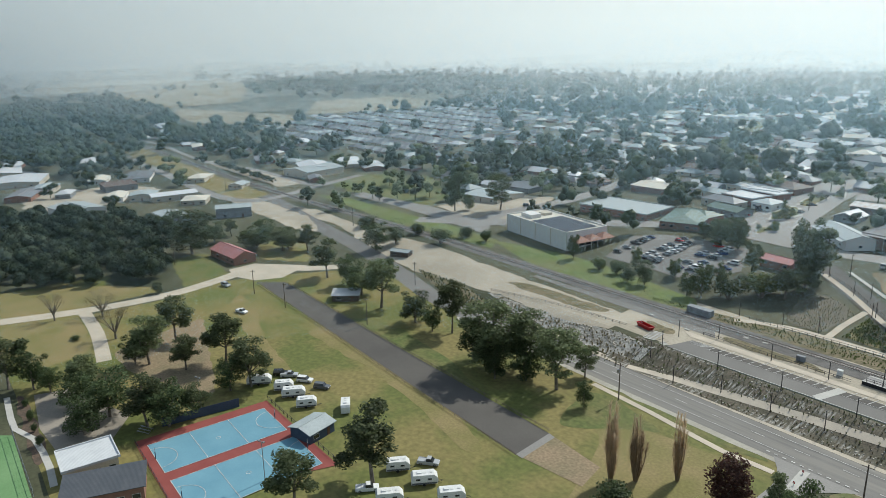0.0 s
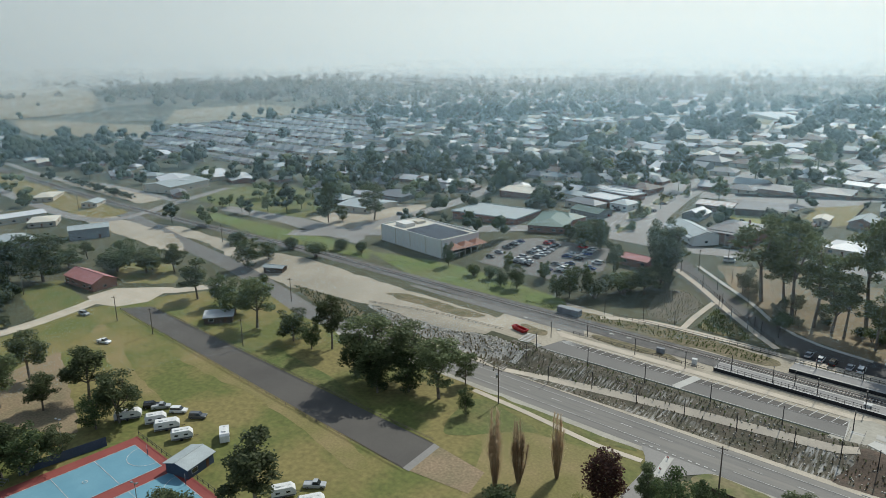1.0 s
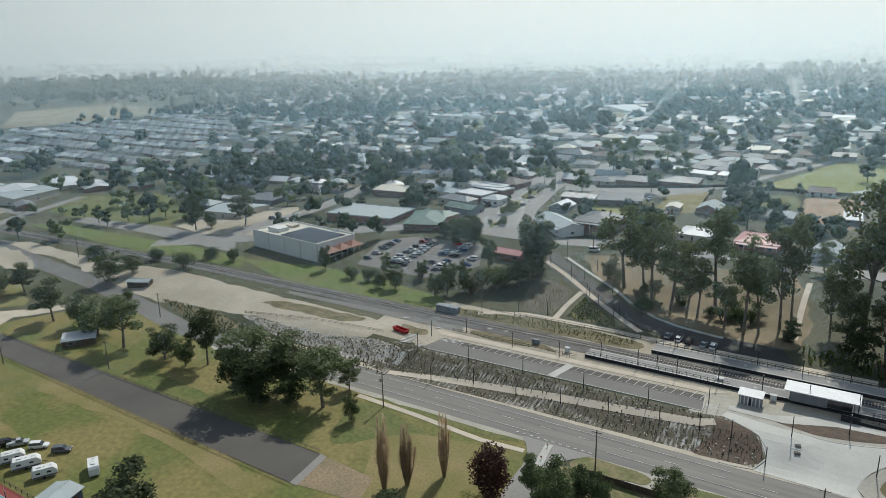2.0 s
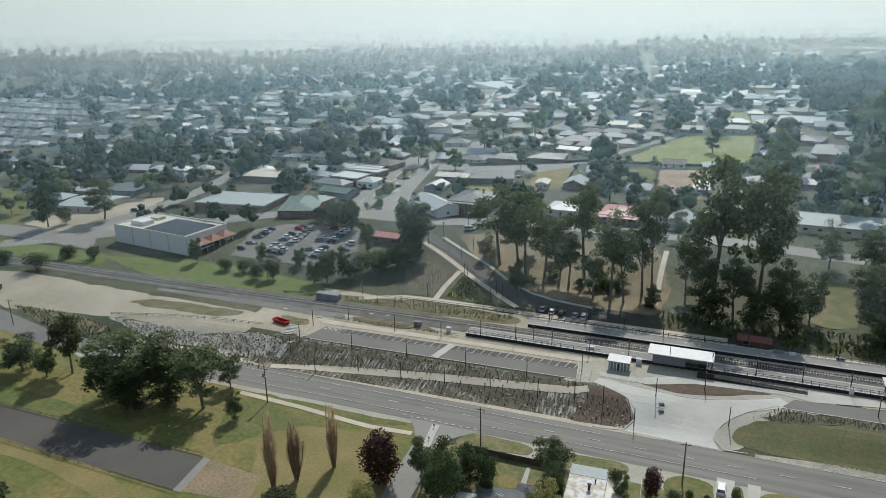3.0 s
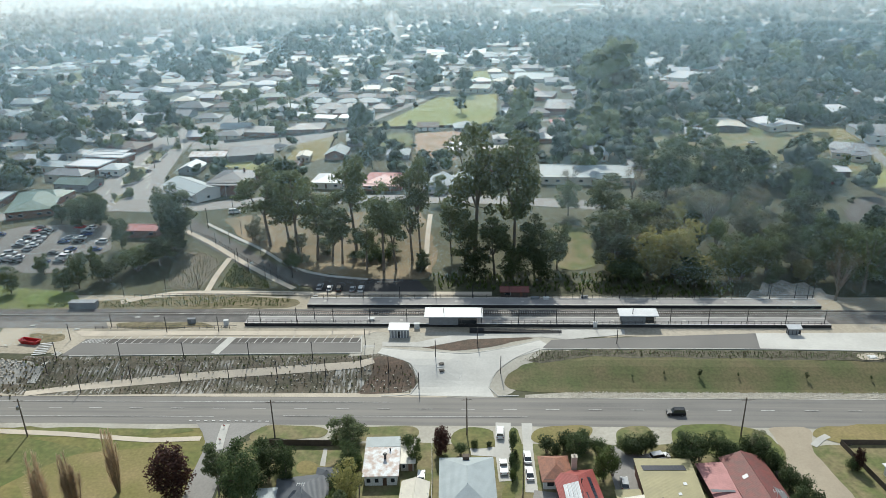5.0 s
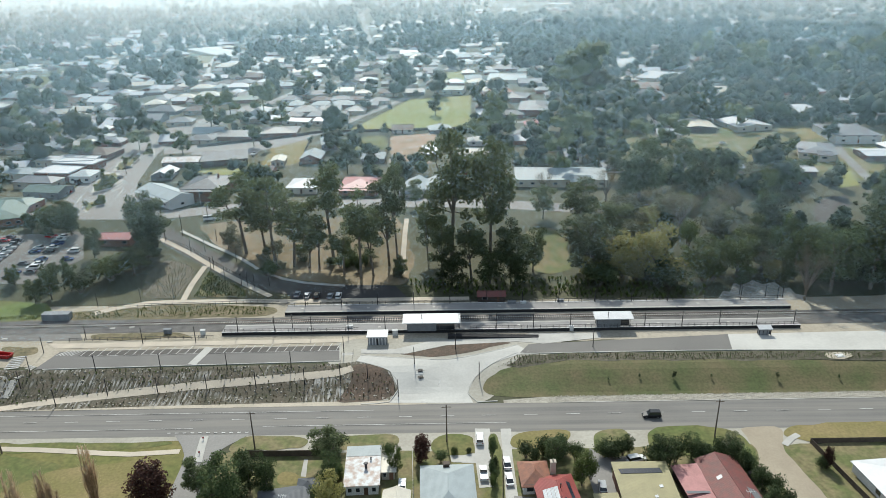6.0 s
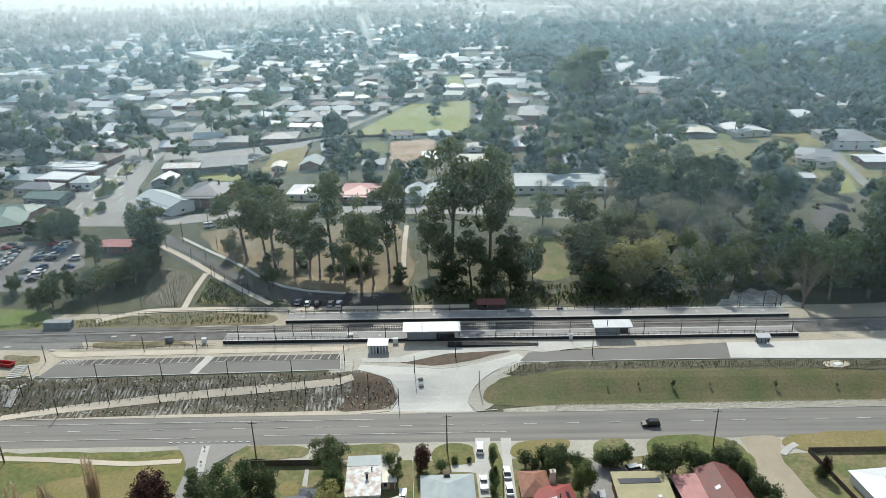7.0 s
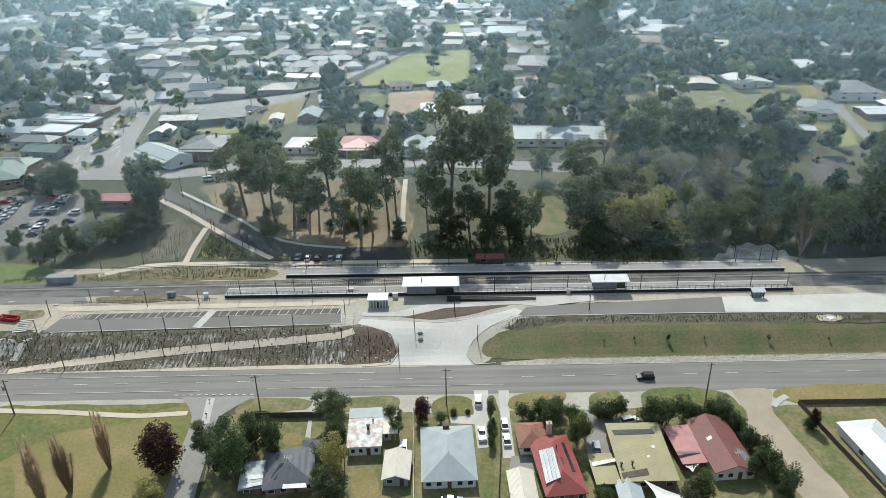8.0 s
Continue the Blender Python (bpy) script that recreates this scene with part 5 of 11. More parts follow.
drape("paddock", [(-66.2, 444.4), (-30.3, 544.2), (17.2, 557.7), (13.6, 449.9), (-34.7, 450.2)], PADDOCK, 0.1, "open green paddock among houses", "grass")
drape("red_earth_lot", [(-36.8, 428.1), (-8.9, 437.0), (-9.6, 370.1), (-32.4, 366.5)], RED_DIRT, 0.1, "vacant lot of bare reddish earth", "dirt")
drape("yard_grass", [(-69.7, 425.9), (-38.8, 431.3), (-36.2, 397.8), (-63.5, 393.7)], GREEN_GRASS, 0.1, "fenced green yard", "grass")
drape("yard_grass", [(-104.6, 418.2), (-84.9, 426.9), (-82.5, 373.9), (-101.1, 360.5), (-105.0, 390.5)], DRY_GRASS, 0.1, "fenced yard of dry grass", "grass")
drape("sandy_strip", [(-670.0, 169.7), (-568.5, 174.0), (-432.9, 159.5), (-330.0, 160.5), (-345.0, 170.0), (-373.8, 177.3), (-437.1, 176.8), (-546.6, 182.2), (-677.9, 182.5)], SAND, 0.07, "bare sandy strip beside the railway", "dirt")
drape("works_yard", [(-569.3, 63.1), (-576.2, 99.8), (-566.2, 126.5), (-522.2, 129.7), (-500.2, 100.7), (-500.8, 64.0)], SAND, 0.07, "bare pale yard between works sheds", "yard")
drape("green_reserve", [(-432.1, 732.0), (-467.3, 809.7), (-477.4, 864.5), (-480.6, 925.3), (-457.2, 875.0), (-436.3, 786.1), (-414.5, 719.8)], GREEN_GRASS, 0.15, "green reserve between houses", "grass")
way("town_avenue", [(-189.6, 433.2), (-184.2, 457.9), (-162.5, 486.7), (-143.0, 520.4), (-128.5, 573.4), (-112.5, 614.8), (-90.3, 651.6), (-75.0, 706.5)], 8.0, STREET, 0.17, "grey tree-lined town avenue", "road")
way("driveway", [(-245.1, 730.7), (-282.9, 863.5), (-312.5, 989.7), (-308.0, 1020.7)], 4.5, CONCRETE, 0.2, "long white curved driveway up to a house on the hill", "driveway")
drape("dry_field", [(-379.9, 1057.4), (-331.8, 1036.4), (-275.6, 834.0), (-318.2, 874.0)], DRY_GRASS, 0.15, "dry tan paddock on the hillside", "field")
drape("green_lawn", [(-8.1, 683.2), (17.3, 693.3), (17.4, 617.8), (-9.9, 620.0)], PADDOCK, 0.15, "bright green lawn between houses", "grass")
drape("dry_lawn", [(202.5, 436.3), (224.3, 438.7), (216.6, 406.3), (196.6, 401.9)], DRY_GRASS, 0.15, "dry brown lawn beside a house", "grass")
drape("green_lawn", [(212.2, 482.5), (217.3, 480.5), (213.5, 457.8), (206.5, 458.1)], PADDOCK, 0.15, "green lawn between gardens", "grass")
drape("green_lawn", [(164.9, 428.0), (177.1, 445.8), (178.5, 437.3), (164.7, 409.3), (159.5, 408.1)], GREEN_GRASS, 0.15, "green lawn between gardens", "grass")
drape("green_lawn", [(113.8, 446.8), (118.0, 446.6), (108.7, 411.1), (106.0, 413.9)], GREEN_GRASS, 0.15, "green lawn between gardens", "grass")
way("back_lane", [(-147.8, 392.8), (-116.6, 411.1), (-83.9, 437.8), (-61.1, 490.9), (-32.5, 553.0)], 6.0, STREET, 0.15, "pale back lane past fenced yards", "road")
way("far_street", [(-92.0, 878.8), (-121.3, 1117.2), (-183.5, 1602.7)], 8.0, STREET, 0.3, "straight far street lined with trees", "road")
drape("cul_de_sac", [(152.7, 278.9), (155.5, 287.8), (163.2, 299.7), (172.5, 308.2), (182.1, 310.1), (178.0, 298.9), (169.3, 284.4), (162.1, 273.9), (154.1, 272.0)], DARK_ASPHALT, 0.14, "grey turning circle of a side street", "road")
drape("lot_lawn", [(190.7, 346.2), (204.2, 350.0), (195.7, 324.4), (183.6, 320.8)], PADDOCK, 0.1, "bright green lawn beside the side street", "grass")
way("side_lane", [(201.7, 305.9), (203.7, 325.7), (209.3, 354.3), (213.6, 375.4), (220.7, 398.0)], 5.0, STREET, 0.13, "grey side street between gardens", "road")
drape("far_field", [(-2379.1, 240.9), (-2111.7, 328.0), (-1658.5, 353.1), (-1301.0, 357.9), (-1309.1, 400.0), (-1269.5, 490.2), (-1742.4, 691.7), (-2691.9, 833.2), (-3103.4, 671.8), (-2923.5, 477.8)], FIELD, 1.2, "wide dry tan farm field in the haze", "field")
drape("far_field", [(-1290.0, 370.0), (-1107.3, 435.4), (-1018.4, 472.1), (-878.2, 405.9), (-923.8, 361.5), (-970.2, 316.1), (-1118.3, 331.2)], FIELD, 0.8, "dry tan paddock at the town's edge", "field")
drape("far_field", [(-1012.3, 485.0), (-977.9, 568.5), (-966.6, 691.6), (-1016.0, 764.1), (-1139.8, 737.6), (-1178.3, 592.3)], FIELD, 0.8, "dry tan paddock at the town's edge", "field")
drape("dry_strip", [(-900, 172), (-760, 168), (-620, 167), (-500, 164), (-452, 166), (-448, 187), (-620, 187.5), (-900, 190)], DRY_GRASS, 0.06, "dry grass strip between road and railway", "grass")
drape("dry_strip", [(-640, 212), (-580, 222.5), (-500, 226), (-474, 221), (-470, 203), (-620, 203)], SAND, 0.06, "pale bare strip beside the railway", "ground")
way("side_road", [(-980, 208), (-793, 212), (-695.5, 207.3), (-619.6, 208.3), (-579.3, 218.5), (-531.3, 223.1), (-462, 223.8)], 6.0, STREET, 0.11, "pale road along the far side of the railway", "road")
drape("work_yard", [(-563.2, 54.3), (-561.5, 127.1), (-534.2, 140.1), (-511.1, 118.4), (-495.5, 60.1), (-513.9, 46.7)], SAND, 0.1, "bare pale works yard", "yard")
way("side_road", [(-1400, 190), (-1097.5, 177.8), (-779.4, 162.5), (-627.0, 161.7), (-547, 160.0), (-466.5, 162.1), (-437.1, 182.1), (-455.8, 224.8), (-476.5, 274.4)], 8.0, STREET, 0.12, "pale road over the level crossing", "road")

# ---- trees of the reserve ----
plant("gum", -146.6, 126.6, 23.7, 1.50)
plant("dark", -150.5, 128.5, 14.0, 1.20)
plant("dark", -137.0, 130.5, 13.0, 1.30)
plant("dark", -143.5, 124.0, 12.0, 1.20)
plant("gum", -140.8, 133.8, 20.5, 1.39)
plant("dark", -156.8, 126.8, 15.6, 1.09)
plant("gum", -127.3, 133.1, 19.2, 1.47)
plant("gum", -127.7, 145.2, 10.2, 1.31)
plant("dark", -115.3, 131.1, 8.5, 0.92)
plant("gum", -179.2, 135.6, 19.7, 1.02)
plant("dark", -195.1, 131.3, 12.3, 1.43)
plant("dark", -184.4, 131.0, 10.1, 1.13)
plant("gum", -216.2, 130.2, 19.8, 1.50)
plant("dark", -234.0, 132.1, 14.4, 1.50)
plant("gum", -262.9, 132.1, 17.5, 1.50)
plant("dark", -248.5, 133.7, 13.7, 1.04)
plant("dark", -284.5, 169.6, 14.9, 1.50)
plant("dark", -283.6, 180.5, 9.3, 1.50)
plant("gum", -307.7, 144.9, 13.7, 1.50)
plant("dark", -319.0, 139.6, 11.8, 1.50)
plant("gum", -232.3, 58.8, 16.5, 1.50)
plant("gum", -219.0, 46.6, 16.4, 1.50)
plant("dark", -221.8, 43.1, 10.7, 1.21)
plant("gum", -207.4, 54.4, 12.0, 1.50)
plant("gum", -203.7, 65.5, 17.3, 1.45)
plant("gum", -183.7, 65.7, 15.7, 1.50)
plant("dark", -185.1, 60.0, 11.1, 1.28)
plant("gum", -208.7, 26.0, 12.5, 1.50)
plant("dark", -222.1, 15.0, 14.1, 0.99)
plant("gum", -226.9, 9.1, 16.3, 1.50)
plant("dark", -216.9, 18.6, 9.0, 1.19)
plant("dark", -190.6, 28.9, 14.0, 1.50)
plant("gum", -178.9, 35.6, 14.8, 1.50)
plant("dark", -175.3, 40.0, 13.6, 1.45)
plant("gum", -176.3, 46.9, 9.8, 1.50)
plant("dark", -202.3, 23.4, 10.4, 1.46)
plant("bare", -281.4, 29.5, 10.8, 1.09)
plant("bare", -275.0, 44.6, 9.6, 1.66)
plant("bare", -248.2, 43.2, 11.6, 1.30)
plant("bushgreen", -256.1, 31.9, 2.2, 2.60)
plant("gum", -120.7, 68.5, 20.1, 1.43)
plant("gum", -122.5, 50.2, 14.4, 1.50)
plant("poplar", -88.6, 110.5, 19.8, 1.56)
plant("poplar", -85.2, 114.8, 16.2, 1.79)
plant("poplar", -79.5, 122.0, 17.0, 1.36)
plant("purple", -66.7, 121.2, 13.3, 1.3)
plant("yellow", -65.3, 110.6, 9.2, 0.97)
plant("bush", -81.2, 102.7, 9.8, 1.38)
plant("dark", -340.2, 98.7, 23.6, 1.50)
plant("gum", -362.7, 127.0, 9.5, 1.50)
plant("dark", -342.5, 137.7, 12.4, 1.50)
plant("dark", -382.6, 100.2, 13.3, 1.50)
plant("dark", -288.7, 68.4, 4.9, 1.50)
wood = random.Random(11)
WOOD_EDGE = [(-340.8, 5.7), (-319.6, 40.2), (-309.1, 67.0), (-315.8, 87.0), (-370.2, 96.6), (-421.7, 98.7), (-456.1, 72.2), (-499.8, 15.5)]
wood_shapes = Shape(), Shape(), Shape()
for gx in range(-620, -290, 9):
    for gy in range(-20, 130, 9):
        px, py = gx + wood.uniform(-4, 4), gy + wood.uniform(-4, 4)
        if inside(px, py, WOOD_EDGE):
            far_tree_into(wood.choice(wood_shapes), wood, px, py, wood.uniform(7, 14), wood.uniform(1.1, 1.6), 800, 0.13)
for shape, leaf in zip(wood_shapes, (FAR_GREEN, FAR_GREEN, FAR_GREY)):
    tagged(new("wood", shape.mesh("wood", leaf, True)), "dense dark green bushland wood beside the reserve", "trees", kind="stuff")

# ---- trees by the shops and streets ----
plant("fir", -363.6, 247.5, 19.2, 1.30)
plant("gum", -377.2, 242.7, 15.0, 1.33)
plant("dark", -318.7, 244.6, 24.0, 0.84)
plant("gum", -298.8, 262.1, 22.0, 1.28)
plant("round", -388.7, 231.3, 12.1, 1.26)
plant("round", -411.2, 236.1, 9.5, 1.38)
plant("gum", -419.9, 264.3, 13.2, 1.96)
plant("round", -392.4, 261.3, 11.8, 1.34)
plant("gum", -369.8, 296.2, 20.9, 1.79)
plant("dark", -403.5, 383.3, 22.7, 1.54)
plant("dark", -374.2, 401.4, 20.8, 1.68)
plant("gum", -466.5, 325.7, 21.5, 1.79)
plant("gum", -299.5, 482.6, 22.4, 1.22)
plant("dark", -231.5, 345.2, 12.2, 1.92)
plant("dark", -232.5, 362.9, 13.5, 1.19)
plant("dark", -206.7, 224.6, 12.1, 0.71)
plant("round", -177.7, 230.8, 10.9, 0.73)
plant("round", -162.7, 235.0, 6.5, 1.02)
plant("dark", -146.8, 234.2, 8.8, 1.21)
plant("dark", -140.4, 254.5, 14.3, 0.83)
plant("gum", -116.6, 258.8, 22.2, 1.37)
plant("gum", -117.1, 248.6, 12.0, 1.65)
plant("round", -164.5, 285.9, 10.0, 1.23)
plant("dark", -172.6, 282.1, 10.9, 1.31)
plant("dark", -177.5, 277.9, 8.0, 1.16)
plant("bushgreen", -126.0, 241.5, 11.6, 1.51)
plant("bushgreen", -188.5, 220.6, 7.6, 1.32)
plant("bush", -180.3, 221.6, 8.1, 1.21)
plant("bush", -254.9, 214.5, 8.7, 1.13)
plant("bush", -268.1, 212.7, 8.5, 1.40)
plant("bush", -323.9, 188.4, 8.4, 1.93)
plant("bushgreen", -261.0, 162.7, 5.3, 1.52)
plant("gum", -453.0, 227.9, 8.3, 1.88)
plant("round", -537.5, 153.5, 6.1, 2.20)
plant("bush", -572.8, 203.8, 6.3, 2.36)
plant("bush", -541.9, 203.8, 6.6, 2.14)
plant("bush", -513.5, 203.9, 7.0, 2.22)
plant("dark", -119.2, 254.5, 26.6, 0.84)
plant("gum", -119.4, 240.6, 11.7, 2.05)
plant("bushgreen", -126.2, 236.6, 12.1, 1.64)
plant("dark", -158.8, 274.3, 14.8, 0.86)
plant("dark", -167.2, 274.6, 12.3, 1.42)
plant("dark", -172.5, 292.4, 8.6, 1.78)
plant("round", -160.4, 233.5, 8.8, 0.87)
plant("dark", -141.3, 222.5, 14.0, 0.80)
plant("dark", -137.2, 228.6, 13.6, 0.66)
# gardens behind the station
for look_name, x, y, h, wide in (
    ("dark", 84.3, 315.2, 18, 1.2), ("dark", 94.6, 318.4, 16, 1.2), ("round", 107.5, 329.9, 12, 1.3), ("round", 134.4, 329.4, 13, 1.3), ("round", 145.9, 312.9, 13, 1.2),
    ("dark", 154.5, 316.1, 13, 1.1), ("gum", 64.9, 381.2, 18, 1.0), ("gum", 75.2, 375.8, 16, 1.0), ("gum", 88.7, 375.5, 17, 1.0), ("dark", 120.5, 384.1, 14, 1.3),
    ("dark", 163.1, 366.4, 12, 1.3), ("dark", 171.3, 366.2, 11, 1.2), ("round", 187.2, 378.2, 10, 1.3), ("dark", 219.4, 402.0, 12, 1.2), ("round", 182.4, 347.0, 10, 1.2),
    ("round", 77.8, 305.2, 8, 1.2), ("sage", 90.0, 293.8, 8, 1.2), ("round", 102.2, 291.7, 9, 1.2), ("dark", 109.9, 285.8, 9, 1.2), ("sage", 123.5, 291.5, 9, 1.2),
    ("yellow", 64.1, 228.7, 11, 1.1), ("yellow", 79.9, 228.0, 10, 1.0), ("round", 95.8, 242.6, 7, 1.8),
):
    plant(look_name, x, y, h, wide)
plant("round", -172.5, 337.7, 8.1, 0.94)
plant("round", -174.2, 332.0, 5.0, 1.08)
plant("round", -180.5, 379.0, 5.3, 1.02)

plant("round", -432.1, 234.7, 6.1, 1.73)
plant("round", -414.4, 232.6, 7.9, 1.42)
plant("dark", -379.0, 230.5, 10.4, 1.43)
plant("gum", -364.4, 259.2, 14.3, 1.65)
plant("gum", -394.3, 290.4, 16.3, 1.57)
plant("round", -414.4, 270.3, 12.4, 1.19)
plant("round", -314.2, 251.5, 9.2, 1.31)
plant("dark", -314.8, 376.0, 7.9, 1.78)
plant("dark", -305.7, 354.1, 7.6, 1.78)
plant("dark", -260.3, 366.7, 12.5, 1.36)
plant("round", -275.6, 455.2, 12.2, 1.43)
plant("yellow", -260.4, 461.6, 11.2, 1.45)
plant("dark", -177.7, 431.9, 10.0, 1.35)


# ---- trees round the works and the level crossing ----
plant("dark", -468.6, 90.7, 12.1, 1.78)
plant("dark", -574.0, 96.2, 15.1, 2.04)
plant("gum", -537.5, 153.5, 13.1, 2.60)
plant("dark", -639.7, 98.0, 17.5, 2.26)
plant("dark", -550.6, 68.3, 11.0, 2.19)
plant("dark", -605.4, 223.6, 15.2, 2.40)
plant("dark", -631.2, 148.9, 16.2, 2.17)
plant("gum", -612.1, 166.9, 14.6, 2.60)
plant("dark", -647.6, 297.4, 15.9, 2.15)
plant("gum", -605.4, 300.7, 16.2, 2.60)
plant("dark", -671.3, 128.3, 15.2, 2.39)
plant("dark", -717.0, 79.6, 17.9, 2.39)
plant("dark", -712.5, 61.7, 17.5, 2.39)
plant("dark", -591.0, 123.8, 10.0, 2.16)
plant("bush", -554.6, 163.0, 5.9, 2.03)
plant("dark", -433.0, 92.2, 10.3, 1.56)
plant("dark", -329.3, 127.6, 11.9, 2.32)
plant("gum", -315.9, 135.2, 11.7, 2.60)
plant("dark", -354.5, 114.9, 11.7, 1.84)
plant("dark", -396.6, 188.9, 12.8, 1.69)
plant("gum", -372.1, 197.4, 13.1, 1.85)
plant("dark", -547.0, 239.9, 12.0, 1.91)
plant("dark", -651.8, 269.7, 13.4, 2.00)
plant("dark", -627.0, 200.8, 11.2, 1.96)
plant("dark", -497.9, 292.3, 17.9, 1.58)
plant("gum", -514.1, 275.0, 14.2, 2.32)
plant("dark", -502.5, 322.8, 20.5, 1.54)
plant("dark", -404.0, 351.4, 17.6, 1.49)
plant("gum", -313.9, 310.7, 16.5, 1.75)
plant("dark", -379.4, 452.2, 16.5, 1.71)
plant("dark", -327.8, 435.7, 16.3, 1.39)
plant("dark", -206.4, 408.1, 13.6, 1.49)
plant("gum", -182.4, 405.1, 13.0, 1.96)
plant("yellow", -314.5, 405.6, 12.3, 1.59)
plant("bush", -265.9, 195.1, 10.2, 1.42)
plant("bush", -288.9, 197.8, 9.1, 1.34)
plant("dark", -163.9, 218.7, 10.6, 1.12)
plant("dark", -170.4, 216.5, 7.6, 1.29)
plant("dark", -145.5, 219.8, 10.1, 1.01)
plant("bush", -133.4, 228.0, 10.1, 1.72)
plant("dark", -184.6, 21.5, 11.4, 1.40)
plant("bush", -201.7, 11.6, 5.1, 0.62)
plant("bush", -185.7, 11.5, 4.2, 0.71)
plant("bush", -194.3, 11.6, 3.7, 0.75)
plant("bush", -211.8, 11.6, 3.5, 0.86)

# ---- tall gums of the slope behind the station ----
plant("tall", -81.2, 256.8, 33.2, 1.17)
plant("tall", -69.1, 252.5, 34.6, 1.05)
plant("tall", -60.7, 247.5, 32.0, 1.03)
plant("tall", -54.8, 246.5, 21.1, 1.34)
plant("tall", -46.2, 253.1, 38.7, 0.92)
plant("tall", -50.6, 244.5, 22.4, 1.13)
plant("tall", -33.7, 236.0, 34.9, 0.83)
plant("tall", -29.2, 237.3, 27.5, 0.90)
plant("tall", -24.1, 247.3, 36.3, 0.78)
plant("tall", -21.3, 252.4, 38.6, 0.60)
plant("tall", -75.2, 262.3, 21.9, 1.35)
plant("tall", -40.3, 238.8, 18.4, 1.25)
plant("tall", -0.6, 246.6, 52.8, 0.86)
plant("gum", 14.2, 247.0, 50.4, 0.76)
plant("gum", -4.0, 236.5, 23.5, 0.9)
plant("gum", 6.8, 234.0, 22.0, 1.15)
plant("gum", 21.0, 234.1, 23.0, 1.0)
plant("gum", -9.3, 250.8, 24.3, 0.82)
plant("dark", 29.7, 238.8, 18.3, 0.79)
plant("dark", -0.4, 229.4, 13.5, 1.3)
plant("dark", 13.3, 229.8, 13.5, 1.35)
plant("dark", 23.1, 229.5, 12.5, 1.3)
plant("gum", -15.5, 302.0, 13.6, 1.22)

# understorey of the slope
plant("gum", -72.0, 252.3, 6.6, 1.03)
plant("sage", -89.0, 259.2, 8.6, 0.99)
plant("sage", -71.1, 244.5, 8.1, 1.04)
plant("bush", -66.4, 235.3, 10.6, 0.66)
plant("sage", -31.7, 250.1, 5.3, 1.66)
plant("sage", -19.6, 235.6, 3.7, 1.92)
plant("bush", -40.3, 244.6, 6.5, 0.80)
plant("sage", -20.7, 236.1, 3.3, 1.80)
plant("bush", -38.3, 248.1, 7.9, 0.82)
plant("sage", -58.2, 251.7, 4.9, 1.77)
plant("sage", -85.1, 260.7, 6.7, 1.20)
plant("bush", -38.9, 251.2, 5.1, 1.55)
plant("bush", -42.8, 246.1, 7.2, 0.98)
plant("sage", -64.4, 244.3, 4.1, 1.23)
plant("bush", -69.3, 238.7, 5.5, 1.37)
plant("sage", -68.3, 253.8, 8.0, 1.15)
plant("sage", -20.2, 238.0, 3.3, 1.80)
plant("gum", -19.3, 236.9, 8.3, 1.34)
plant("bush", -40.6, 252.5, 11.7, 0.46)
plant("bush", -68.8, 243.0, 7.1, 0.57)
plant("sage", -88.6, 264.4, 10.0, 0.79)
plant("bush", -57.3, 250.9, 5.4, 0.82)
plant("bush", -35.4, 242.0, 9.2, 0.66)
plant("bush", -46.8, 248.4, 5.4, 1.16)
plant("bush", -33.3, 246.3, 8.4, 0.60)
plant("gum", -59.9, 253.9, 6.1, 1.70)
plant("bush", 89.3, 276.6, 8.7, 1.15)
plant("bush", 72.6, 277.8, 12.7, 0.79)
plant("yellow", 69.0, 233.4, 9.6, 1.55)
plant("dark", 75.1, 232.3, 11.5, 1.13)
plant("bushgreen", 51.7, 265.5, 10.4, 1.30)
plant("yellow", 113.6, 229.9, 7.7, 1.49)
plant("bushgreen", 129.3, 267.6, 13.3, 0.93)
plant("bushgreen", 111.5, 271.9, 17.6, 0.49)
plant("dark", 118.3, 227.7, 6.9, 1.56)
plant("yellow", 94.8, 239.8, 10.4, 0.86)
plant("bare", 59.8, 249.4, 9.3, 1.29)
plant("bush", 75.8, 238.7, 15.6, 0.48)
plant("bushgreen", 133.4, 283.3, 17.5, 0.70)
plant("dark", 130.7, 276.2, 11.1, 1.42)
plant("bare", 90.0, 239.1, 8.8, 1.08)
plant("bare", 117.0, 284.7, 13.2, 1.13)
plant("bare", 60.9, 266.9, 12.9, 0.92)
plant("bare", 85.4, 289.5, 10.3, 1.17)
plant("bushgreen", 133.7, 262.5, 16.3, 0.65)
plant("yellow", 49.1, 232.3, 9.3, 1.21)
plant("sage", 114.0, 238.8, 10.1, 1.46)
plant("bushgreen", 93.0, 230.1, 11.2, 1.03)
plant("bush", 56.7, 234.6, 13.7, 0.67)
plant("sage", 127.3, 271.9, 11.8, 0.82)
plant("bushgreen", 73.1, 254.1, 15.4, 0.74)
plant("bushgreen", 92.0, 255.3, 15.7, 0.64)
plant("dark", 102.0, 226.5, 5.8, 1.47)
plant("bushgreen", 123.6, 252.5, 15.3, 0.73)
plant("bushgreen", 127.3, 255.1, 13.5, 0.78)
plant("yellow", 55.8, 241.3, 12.5, 0.87)
plant("dark", 82.6, 250.2, 11.6, 0.87)
plant("bare", 127.7, 263.7, 12.0, 1.21)
plant("dark", 135.8, 287.2, 13.8, 0.82)
plant("yellow", 107.3, 267.9, 12.6, 1.09)

